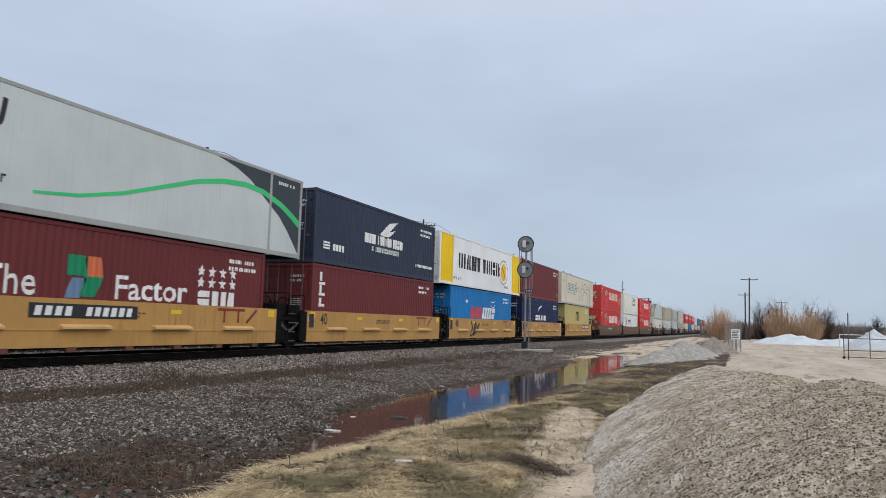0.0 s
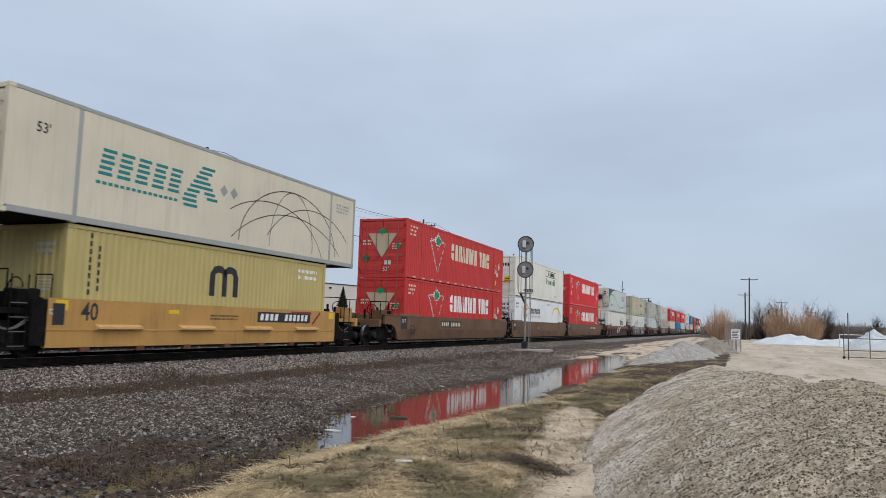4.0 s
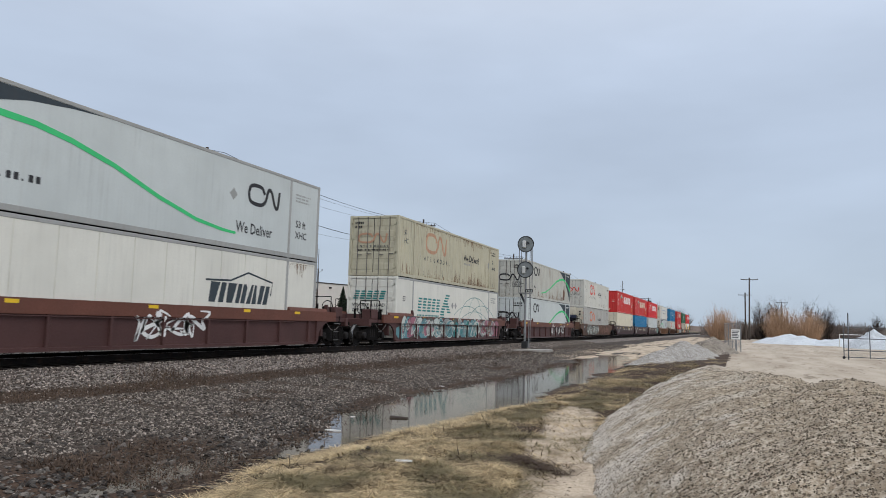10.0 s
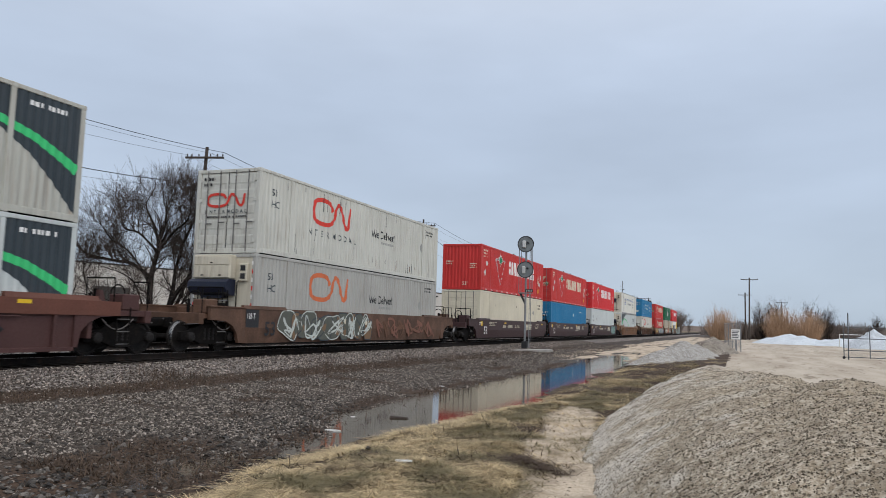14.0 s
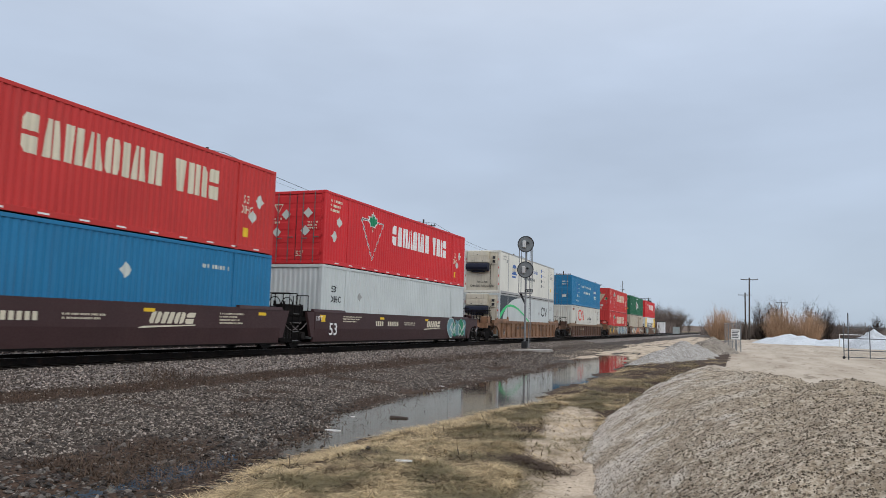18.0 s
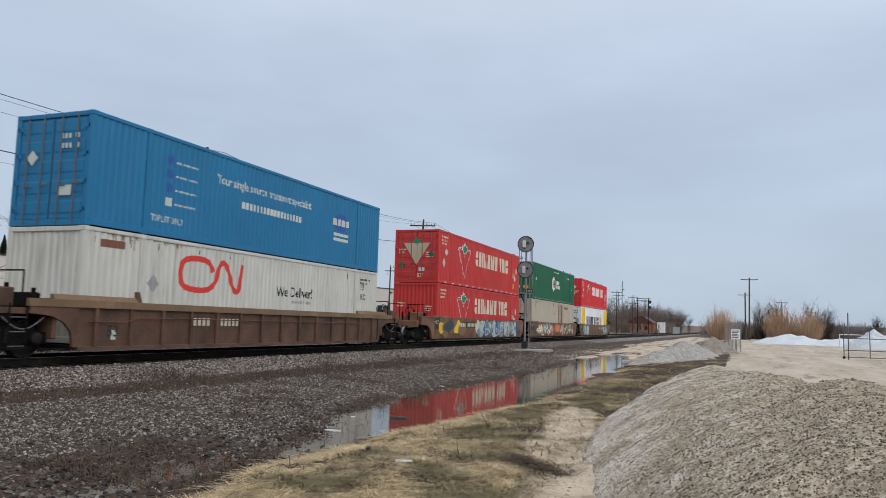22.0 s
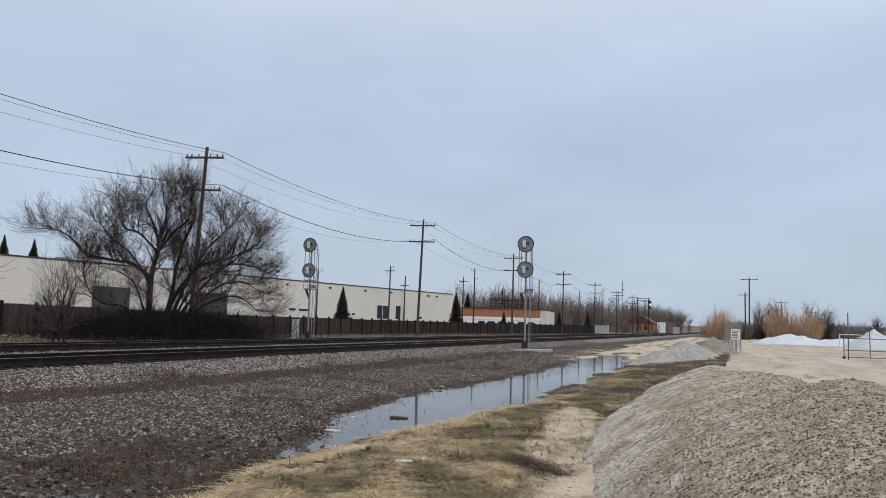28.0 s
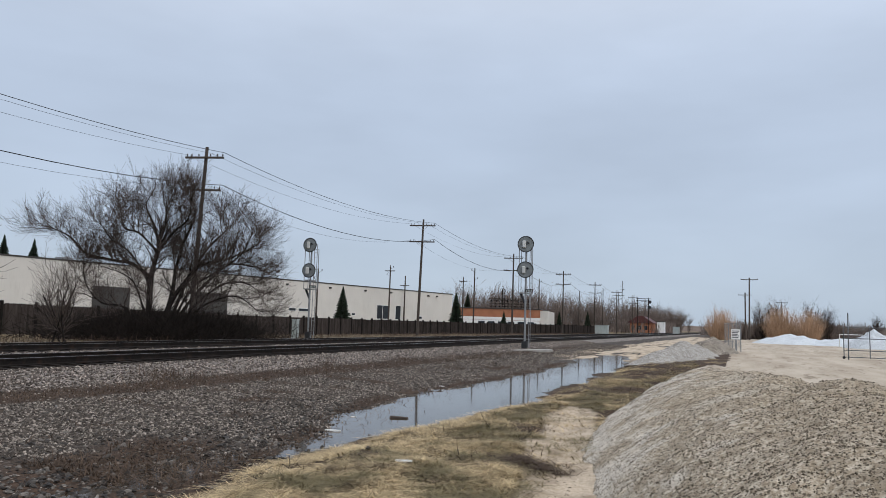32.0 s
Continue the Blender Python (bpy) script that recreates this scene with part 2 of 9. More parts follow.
def ground_z(x, y):
    n = noise.noise((x * 0.45, y * 0.45, 0.0)) * 0.05 + noise.noise((x * 1.7, y * 1.7, 3.0)) * 0.022
    fine = noise.noise((x * 5.0, y * 5.0, 7.0)) * 0.012
    if x < -26.5:
        return -0.28 + n * 0.8 - min(0.3, max(0.0, (-26.5 - x) * 0.02))
    if x < -14.45:
        if x < -24.0:
            return -0.21 - 0.10 * smooth01((-24.0 - x) / 2.2) + n * smooth01((-24 - x) / 2)
        dip = 0.14 * smooth01(1 - abs(x + 19.05) / 1.2)
        return -0.215 - dip + fine * 0.6
    if x < -12.9:
        return -0.215 - 0.235 * (x + 14.45) / 1.55 + fine
    left, right = between(y, *EDGE_L), between(y, *EDGE_R)
    if y > 52 or y < -4:
        flat = -0.45 + n
        return flat
    end = smooth01((52 - y) / 4) * smooth01((y + 4) / 4)
    if x < left:
        t = (x + 12.9) / (left + 12.9)
        z = -0.45 - 0.135 * t ** 1.5 + n * 0.75 + fine
        # a low muddy stretch before the puddle's near end
        z -= 0.030 * smooth01(1 - (left - x) / 2.0) * smooth01((9.0 - y) / 2.0)
    elif x < right:
        w = min(x - left, right - x)
        z = -0.59 - 0.09 * smooth01(w / 0.9) + n * 1.1 + fine * 1.5
        if y < 9.0:
            z += 0.03 * (9.0 - y) / 2
    else:
        d = x - right
        lump = noise.noise((x * 2.4, y * 2.4, 31.0))
        z = -0.585 + 0.17 * smooth01(d / 1.1) + n * 1.2 + fine * 1.6 + 0.055 * lump * smooth01(d / 0.5)
        p = abs(x - between(y, *PATH))
        z -= 0.05 * smooth01(1 - p / 0.5) * (1 if y < 16 else 0)
        if x > -0.5 and y > 14:
            z = z * (1 - smooth01((x + 0.5) / 1.5)) - 0.41 * smooth01((x + 0.5) / 1.5)
    return z * end + (-0.45 + n) * (1 - end)


def zone(x, y):
    """Shares of dry grass, bare soil, pale ballast and the pale yard."""
    j = noise.noise((x * 0.9, y * 0.9, 11.0)) * 0.5 + noise.noise((x * 3.1, y * 3.1, 5.0)) * 0.32
    if x < -25.5:
        return (0.85, 0.0, 0.0, 0.0)
    if x < -12.9 + j * 0.4:
        # ballast within each track is kept darker than beside it
        dark_bed = (-23.5 < x < -20.5) or (-17.5 < x < -14.55)
        return (0.0, 0.0, 0.0 if dark_bed else 1.0, 0.0)
    if y > 36 and -11 < x < -3.4 and x < -3.2 - 0.01 * y and y < 190:
        s = smooth01((y - 37 + 8 * j) / 6) * smooth01((x + 10.2 + j) / 1.2) * smooth01(0.8 + 2.2 * j)
        return (0.1 * (1 - s), s, 0.0, 0.0)
    right = between(y, *EDGE_R)
    if x < right - 0.15 + 0.3 * j:
        # a weedy brown strip along the ballast, and scattered patches
        strip = smooth01(1.7 - 1.6 * abs(x + 12.1 - 0.02 * y - 0.9 * j) / 1.0) * smooth01((j + 0.75) * 2.5)
        patch = smooth01((j - 0.06) * 5) * 0.8
        shore = smooth01(1 - abs(x - between(y, *EDGE_L)) / 0.5) * smooth01((j + 0.3) * 3)
        mud = smooth01(1.35 - (between(y, *EDGE_L) - x) / 2.2) * smooth01((9.6 - y) / 2.2) * smooth01((j + 0.5) * 3)
        return (0.5 * max(strip, patch, shore, mud), 0.0, 0.0, 0.0)
    if x > -0.4 + 0.35 * j and y > 16:
        s = smooth01((24.0 + 11 * j - y) / 2.5)
        return (0.4, 0.0, 0.0, 1.0 - 0.5 * s)
    p = abs(x - between(y, *PATH)) + 0.55 * j
    s = smooth01((0.55 * smooth01((16.5 - y) / 4) - p) / 0.30) if y < 17 else 0.0
    if x > -2.2 and y < 12:
        s = max(s, smooth01((x + 1.9 + 0.5 * j) / 0.4))
    if y > 60 and x > -4:
        s = max(s, smooth01(0.5 + j))
    # wet, bare and weedy patches in the bank, most of them further along it
    bare = smooth01((noise.noise((x * 0.8, y * 0.45, 41.0)) + 0.35 * j - 0.12 + 0.42 * smooth01((y - 13) / 8)) * 4)
    return ((1 - s) * (1 - 0.52 * bare), s, 0.0, 0.0)


def ground_material():
    m, nt, bs = nodes_for("ground_cover")
    vec = nt.nodes.new("ShaderNodeTexCoord").outputs["Object"]
    att = nt.nodes.new("ShaderNodeAttribute")
    att.attribute_name = "zone"
    sep = nt.nodes.new("ShaderNodeSeparateColor")
    nt.links.new(att.outputs["Color"], sep.inputs[0])
    big, mid, small = noise_node(nt, vec, 0.35, 4), noise_node(nt, vec, 2.2, 5, 0.6), noise_node(nt, vec, 26, 4, 0.6)
    vor = nt.nodes.new("ShaderNodeTexVoronoi")
    vor.inputs["Scale"].default_value = 34
    nt.links.new(vec, vor.inputs["Vector"])
    vsep = nt.nodes.new("ShaderNodeSeparateColor")
    nt.links.new(vor.outputs["Color"], vsep.inputs[0])
    stone = blend(nt, span(nt, vsep.outputs[0], 0.25, 1.0), (0.030, 0.025, 0.021), (0.33, 0.29, 0.245))
    stone = blend(nt, span(nt, mid, 0.46, 0.62, 0, 0.85), stone, (0.052, 0.037, 0.027))
    stone = blend(nt, span(nt, big, 0.50, 0.60, 0, 0.5), stone, (0.066, 0.045, 0.032))
    # near-black gaps: the shade between stones is painted into the colour
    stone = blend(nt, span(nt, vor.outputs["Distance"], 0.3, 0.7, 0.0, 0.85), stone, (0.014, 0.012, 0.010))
    weedy = blend(nt, span(nt, small, 0.35, 0.65), (0.014, 0.0085, 0.006), (0.095, 0.058, 0.037))
    straw = blend(nt, span(nt, small, 0.35, 0.65), (0.055, 0.041, 0.024), (0.34, 0.25, 0.135))
    straw = blend(nt, span(nt, mid, 0.46, 0.62, 0, 0.9), straw, (0.090, 0.070, 0.040))
    straw = blend(nt, span(nt, big, 0.46, 0.60, 0, 0.6), straw, (0.075, 0.058, 0.034))
    soil = blend(nt, span(nt, small, 0.3, 0.7), (0.42, 0.335, 0.24), (0.66, 0.55, 0.42))
    soil = blend(nt, span(nt, mid, 0.48, 0.66, 0, 0.7), soil, (0.20, 0.145, 0.095))
    soil = blend(nt, span(nt, big, 0.45, 0.65, 0, 0.5), soil, (0.50, 0.42, 0.33))
    pale = blend(nt, vsep.outputs[1], (0.09, 0.075, 0.066), (0.44, 0.385, 0.345))
    # gap shade painted between the pale stones too
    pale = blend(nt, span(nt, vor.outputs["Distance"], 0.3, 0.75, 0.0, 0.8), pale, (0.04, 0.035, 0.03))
    yard_vec = scaled_coord(nt, vec, (0.5, 0.08, 1.0))
    yard = blend(nt, span(nt, noise_node(nt, yard_vec, 1.2, 6, 0.62), 0.35, 0.65), (0.36, 0.295, 0.225), (0.52, 0.45, 0.36))
    yard = blend(nt, span(nt, noise_node(nt, yard_vec, 3.0, 5, 0.7), 0.56, 0.66, 0, 0.75), yard, (0.19, 0.145, 0.10))
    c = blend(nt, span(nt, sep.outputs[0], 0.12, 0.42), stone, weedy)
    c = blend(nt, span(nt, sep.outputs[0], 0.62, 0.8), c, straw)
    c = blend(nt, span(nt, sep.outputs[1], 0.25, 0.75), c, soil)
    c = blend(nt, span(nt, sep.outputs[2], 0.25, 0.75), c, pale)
    c = blend(nt, span(nt, att.outputs["Alpha"], 0.3, 0.7), c, yard)
    nt.links.new(c, bs.inputs["Base Color"])
    bs.inputs["Roughness"].default_value = 0.9
    bs.inputs["Specular IOR Level"].default_value = 0.25
    bump_to(nt, bs, small, 0.6, 0.03)
    return m


def spread(*legs):
    """Grid lines: (start, end, step) legs joined."""
    out = []
    for a, b, s in legs:
        n = max(1, round((b - a) / s))
        out += [a + (b - a) * i / n for i in range(n)]
    return out + [legs[-1][1]]


def make_ground():
    xs = spread((-2500, -300, 440), (-300, -60, 40), (-60, -26, 3.4), (-26, -15, 0.5), (-15, -12.4, 0.2), (-12.4, 1.0, 0.125), (1.0, 12, 1.0), (12, 60, 6), (60, 300, 40), (300, 2500, 440))
    ys = spread((-400, -40, 60), (-40, 3, 2.0), (3, 20, 0.125), (20, 34, 0.25), (34, 60, 0.5), (60, 120, 2), (120, 300, 12), (300, 900, 60), (900, 4000, 620))
    verts, cols = [], []
    for y in ys:
        for x in xs:
            verts.append((x, y, ground_z(x, y)))
            cols.append(zone(x, y))
    w = len(xs)
    idx = np.arange(len(verts)).reshape(len(ys), w)
    a, b, c, d = idx[:-1, :-1].ravel(), idx[:-1, 1:].ravel(), idx[1:, 1:].ravel(), idx[1:, :-1].ravel()
    tris = np.concatenate([np.stack([a, b, c], 1), np.stack([a, c, d], 1)])
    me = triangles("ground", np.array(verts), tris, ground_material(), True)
    at = me.color_attributes.new("zone", "FLOAT_COLOR", "POINT")
    at.data.foreach_set("color", np.array(cols, dtype=np.float32).ravel())
    tagged(new("ground", me), "grey gravel, dead straw grass and bare sandy soil", "ground", kind="structure")


make_ground()


def make_water():
    m, nt, bs = nodes_for("ditch_water")
    vec = nt.nodes.new("ShaderNodeTexCoord").outputs["Object"]
    bs.inputs["Base Color"].default_value = (0.062, 0.046, 0.032, 1)
    bs.inputs["Roughness"].default_value = 0.06
    bs.inputs["IOR"].default_value = 1.33
    bs.inputs["Specular IOR Level"].default_value = 0.5
    bump_to(nt, bs, noise_node(nt, scaled_coord(nt, vec, (1.0, 0.5, 1.0)), 6.0, 3), 0.02, 0.02)
    b = Build().grid([[(x, y, WATER_Z) for x in np.linspace(-10.5, -3.6, 8)] for y in np.linspace(2.0, 52.0, 24)])
    ob = new("water", b.mesh("water", m))
    tagged(ob, "still brown meltwater puddle in a shallow trackside ditch", "water", kind="structure")


make_water()


# ---- scattered stones and grass ----
def icosahedron():
    p = (1 + 5 ** 0.5) / 2
    v = np.array([(-1, p, 0), (1, p, 0), (-1, -p, 0), (1, -p, 0), (0, -1, p), (0, 1, p), (0, -1, -p), (0, 1, -p), (p, 0, -1), (p, 0, 1), (-p, 0, -1), (-p, 0, 1)], float)
    f = np.array([(0, 11, 5), (0, 5, 1), (0, 1, 7), (0, 7, 10), (0, 10, 11), (1, 5, 9), (5, 11, 4), (11, 10, 2), (10, 7, 6), (7, 1, 8), (3, 9, 4), (3, 4, 2), (3, 2, 6), (3, 6, 8), (3, 8, 9), (4, 9, 5), (2, 4, 11), (6, 2, 10), (8, 6, 7), (9, 8, 1)])
    return v / np.linalg.norm(v[0]), f


def chip():
    """A six-cornered chip of stone."""
    v = np.array([(1, 0, 0), (0, 1, 0), (-1, 0, 0), (0, -1, 0), (0, 0, 1), (0, 0, -1), (0.7, 0.6, 0.55)], float)
    f = np.array([(0, 6, 4), (6, 1, 4), (0, 1, 6), (1, 2, 4), (2, 3, 4), (3, 0, 4), (1, 0, 5), (2, 1, 5), (3, 2, 5), (0, 3, 5)])
    return v, f


def scatter_stones(name, spots, sizes, material, label, rng, flat=0.6, shape=icosahedron):
    v, f = shape()
    n, k = len(spots), len(v)
    jit = 1 + rng.uniform(-0.42, 0.38, (n, k, 1))
    pts = v[None] * jit * rng.uniform(0.65, 1.25, (n, 1, 3)) * np.array([1, 1, flat])
    ang = rng.uniform(0, 2 * np.pi, n)
    c, s = np.cos(ang), np.sin(ang)
    x = pts[..., 0] * c[:, None] - pts[..., 1] * s[:, None]
    y = pts[..., 0] * s[:, None] + pts[..., 1] * c[:, None]
    tilt = rng.normal(0, 0.45, n)
    y, z = y * np.cos(tilt)[:, None] - pts[..., 2] * np.sin(tilt)[:, None], y * np.sin(tilt)[:, None] + pts[..., 2] * np.cos(tilt)[:, None]
    pts = np.stack([x, y, z], -1) * np.asarray(sizes)[:, None, None] + np.asarray(spots)[:, None, :]
    tris = (f[None] + (np.arange(n) * k)[:, None, None]).reshape(-1, 3)
    ob = new(name, triangles(name, pts.reshape(-1, 3), tris, material))
    return tagged(ob, label, "gravel", kind="stuff")


def make_stones():
    rng = np.random.default_rng(4)
    dark = stone_material("trackside_stone", (0.042, 0.033, 0.027), (0.46, 0.395, 0.335))
    pale = stone_material("ballast_stone", (0.055, 0.044, 0.037), (0.60, 0.51, 0.44))
    spots, sizes = [], []
    while len(spots) < 80000:
        y = 4.0 + 30.0 * rng.random() ** 1.7
        left = between(y, *EDGE_L)
        x = rng.uniform(-12.9, left + 0.5)
        if x < -0.95 * y - 3.0:
            continue
        if zone(x, y)[0] > 0.2 and rng.random() < 0.92:
            continue
        r = 0.011 + 0.021 * rng.random() ** 2.0
        spots.append((x, y, ground_z(x, y) + r * 0.12))
        sizes.append(r)
    while len(spots) < 94000:
        y = rng.uniform(28, 70)
        x = rng.uniform(-12.9, -8.2)
        r = rng.uniform(0.022, 0.05)
        spots.append((x, y, ground_z(x, y) + r * 0.1))
        sizes.append(r)
    scatter_stones("trackside_gravel", spots, sizes, dark, "loose dark grey crushed stone", rng, 0.65, chip)
    spots, sizes = [], []
    while len(spots) < 20000:
        y = 6.0 + 70.0 * rng.random() ** 1.6
        x = rng.uniform(-14.75, -12.75)
        r = rng.uniform(0.018, 0.040)
        spots.append((x, y, ground_z(x, y) + r * 0.25))
        sizes.append(r)
    for _ in range(5500):
        y, x = 9 + 60 * rng.random() ** 1.5, rng.uniform(-20.9, -17.2)
        spots.append((x, y, ground_z(x, y) + 0.012))
        sizes.append(rng.uniform(0.025, 0.045))
    scatter_stones("ballast", spots, sizes, pale, "pale pinkish-grey crushed track ballast", rng, 0.75, chip)
    spots, sizes = [], []
    while len(spots) < 60:
        y = 5.0 + 30.0 * rng.random() ** 1.8
        x = rng.uniform(max(-12.5, -0.9 * y - 2), between(y, *EDGE_R) + 0.6)
        r = 0.02 + 0.035 * rng.random() ** 3
        spots.append((x, y, ground_z(x, y) + r * 0.2))
        sizes.append(r)
    crumbs, small = [], []
    for _ in range(2600):
        y = 4.5 + 11 * rng.random() ** 1.4
        x = between(y, *PATH) + rng.normal(0, 0.5)
        crumbs.append((x, y, ground_z(x, y) + 0.002))
        small.append(0.003 + 0.009 * rng.random() ** 3)
    scatter_stones("path_crumbs", crumbs, small, stone_material("path_crumb", (0.06, 0.045, 0.035), (0.36, 0.30, 0.24)), "crumbs of soil and grit on the trodden path", rng, 0.6, chip)
    edge, big = [], []
    while len(edge) < 3600:
        y = 4.4 + 9.0 * rng.random() ** 1.5
        x = between(y, *EDGE_L) + (rng.normal(-0.1, 0.5) if len(edge) < 1100 else -abs(rng.normal(0.0, 1.3)))
        r = 0.013 + 0.033 * rng.random() ** 2.2
        edge.append((x, y, ground_z(x, y) + r * 0.15))
        big.append(r)
    scatter_stones("shore_stones", edge, big, stone_material("shore_stone", (0.022, 0.018, 0.015), (0.21, 0.185, 0.16), 0.55), "larger flat stones along the water's edge", rng, 0.6)
    scatter_stones("pale_stones", spots, sizes, stone_material("pale_stone", (0.25, 0.23, 0.21), (0.45, 0.42, 0.39)), "scattered pale grey stones", rng)


make_stones()


def scatter_blades(name, spots, heights, lean, width, material, label, rng, category="grass"):
    """Bent grass blades of three joints each."""
    n = len(spots)
    spots, heights = np.asarray(spots, float), np.asarray(heights, float)
    ang = rng.uniform(0, 2 * np.pi, n)
    d = np.stack([np.cos(ang), np.sin(ang), np.zeros(n)], 1)
    side = np.stack([-np.sin(ang), np.cos(ang), np.zeros(n)], 1) * (width * rng.uniform(0.6, 1.4, n))[:, None]
    le = rng.uniform(lean[0], lean[1], n)
    rings = []
    for t, w in ((0, 1.0), (0.4, 0.85), (0.75, 0.55), (1.0, 0.12)):
        c = spots + d * (heights * le * t ** 1.5)[:, None] + np.array([0, 0, 1.0]) * (heights * (t - 0.38 * np.minimum(le, 2.2) * t * t))[:, None]
        rings += [c - side * w, c + side * w]
    v = np.stack(rings, 1).reshape(-1, 3)
    base = np.array([(0, 1, 3), (0, 3, 2), (2, 3, 5), (2, 5, 4), (4, 5, 7), (4, 7, 6)])
    tris = (base[None] + (np.arange(n) * 8)[:, None, None]).reshape(-1, 3)
    return tagged(new(name, triangles(name, v, tris, material)), label, category, kind="stuff")


def grass_material():
    """Dead blades: straw, olive and brown by patches and blade by blade."""
    m, nt, bs = nodes_for("dead_grass")
    vec = nt.nodes.new("ShaderNodeTexCoord").outputs["Object"]
    g = nt.nodes.new("ShaderNodeNewGeometry")
    rnd = g.outputs["Random Per Island"]
    c = blend(nt, rnd, (0.19, 0.135, 0.070), (0.77, 0.60, 0.35))
    # greener and darker towards the trodden path
    sep = nt.nodes.new("ShaderNodeSeparateXYZ")
    nt.links.new(vec, sep.inputs[0])
    side = nt.nodes.new("ShaderNodeMath")
    side.operation = "MULTIPLY_ADD"
    nt.links.new(span(nt, sep.outputs["X"], -4.3, -2.7), side.inputs[0])
    side.inputs[1].default_value = 0.13
    nt.links.new(noise_node(nt, vec, 1.1, 4, 0.6), side.inputs[2])
    c = blend(nt, span(nt, side.outputs[0], 0.55, 0.66, 0, 0.8), c, (0.125, 0.108, 0.052))
    c = blend(nt, span(nt, noise_node(nt, vec, 2.3, 4, 0.6), 0.55, 0.65, 0, 0.75), c, (0.095, 0.066, 0.038))
    nt.links.new(c, bs.inputs["Base Color"])
    bs.inputs["Roughness"].default_value = 0.75
    bs.inputs["Specular IOR Level"].default_value = 0.25
    return m


def make_grass():
    rng = np.random.default_rng(9)
    straw = grass_material()
    weed = surface("dead_weed", (0.088, 0.058, 0.039), 0.85, 0, 0.25, 0.8, 8, 0, (0.05, 0.035, 0.02), 0.4, island=0.4)
    spots, hs = [], []
    while len(spots) < 76000:
        y = 4.5 + 40 * rng.random() ** 2.4
        x = between(y, *EDGE_R) + 0.05 + rng.random() * 3.2
        z = zone(x, y)
        if z[0] < 0.62 and rng.random() < 0.85:
            continue
        if noise.noise((x * 1.3, y * 1.3, 21.0)) < -0.08 and rng.random() < 0.6:
            continue
        spots.append((x, y, ground_z(x, y) - 0.006 + 0.02 * rng.random()))
        hs.append(rng.uniform(0.04, 0.12) * (1.0 + 0.7 * max(0.0, noise.noise((x * 2.4, y * 2.4, 31.0)))))
    scatter_blades("dry_grass", spots, hs, (1.4, 3.5), 0.0050, straw, "matted dead straw-coloured grass", rng)
    spots, hs = [], []
    while len(spots) < 26000:
        y = 6 + 50 * rng.random() ** 1.6
        x = rng.uniform(-13.6, between(y, *EDGE_L) + 0.3)
        if zone(x, y)[0] < 0.25 + 0.15 * rng.random() or x < -0.95 * y - 3:
            continue
        spots.append((x, y, ground_z(x, y) - 0.008))
        hs.append(0.04 + 0.15 * rng.random() ** 2.2)
    # upright dead stalks on the shoulder of the ballast
    for cx, cy, k in ((-13.0, 14.7, 170), (-12.9, 15.2, 110), (-13.3, 10.6, 60), (-12.5, 28.0, 200), (-12.3, 33.0, 160), (-12.8, 22.5, 90)):
        for _ in range(k):
            x, y = cx + rng.normal(0, 0.28), cy + rng.normal(0, 0.5)
            spots.append((x, y, ground_z(x, y)))
            hs.append(rng.uniform(0.18, 0.45))
    for _ in range(9000):
        y, x = rng.uniform(24, 75), rng.uniform(-13.4, -8.6)
        if noise.noise((x * 0.5, y * 0.2, 17.0)) > 0.22 * rng.random():
            spots.append((x, y, ground_z(x, y) - 0.01))
            hs.append(0.05 + 0.22 * rng.random() ** 2)
    for _ in range(1500):
        y = rng.uniform(9, 36)
        x = between(y, *EDGE_L) + abs(rng.normal(0, 0.6))
        spots.append((x, y, WATER_Z - 0.03))
        hs.append(rng.uniform(0.06, 0.16))
    for _ in range(4200):
        y = rng.uniform(6.0, 36.0)
        x = between(y, *TOE) - abs(rng.normal(0.0, 0.9)) if y > 16 else rng.uniform(between(y, *EDGE_R), between(y, *PATH) - 0.2)
        if y < 16 and noise.noise((x * 1.3, y * 1.3, 21.0)) > -0.05:
            continue
        spots.append((x, y, ground_z(x, y) - 0.01))
        hs.append(rng.uniform(0.05, 0.16))
    scatter_blades("dead_weeds", spots, hs, (0.4, 2.8), 0.0048, weed, "sparse brown dead weeds in the gravel", rng)
    spots, hs = [], []
    for _ in range(1500):
        x, y = -2.15 + rng.normal(0, 0.22), 8.05 + rng.normal(0, 0.2)
        spots.append((x, y, ground_z(x, y)))
        hs.append(rng.uniform(0.06, 0.15))
    scatter_blades("weed_clump", spots, hs, (1.3, 2.6), 0.0045, weed, "dark matted clump of dead weeds beside the path", rng)
    spots, hs = [], []
    while len(spots) < 9000:
        y = 20 + 150 * rng.random() ** 1.3
        x = rng.uniform(-40, -25.6)
        spots.append((x, y, ground_z(x, y)))
        hs.append(rng.uniform(0.15, 0.5))
    scatter_blades("tall_dry_grass", spots, hs, (0.2, 1.3), 0.012, weed, "tall dead grass along the fence beyond the tracks", rng)


make_grass()


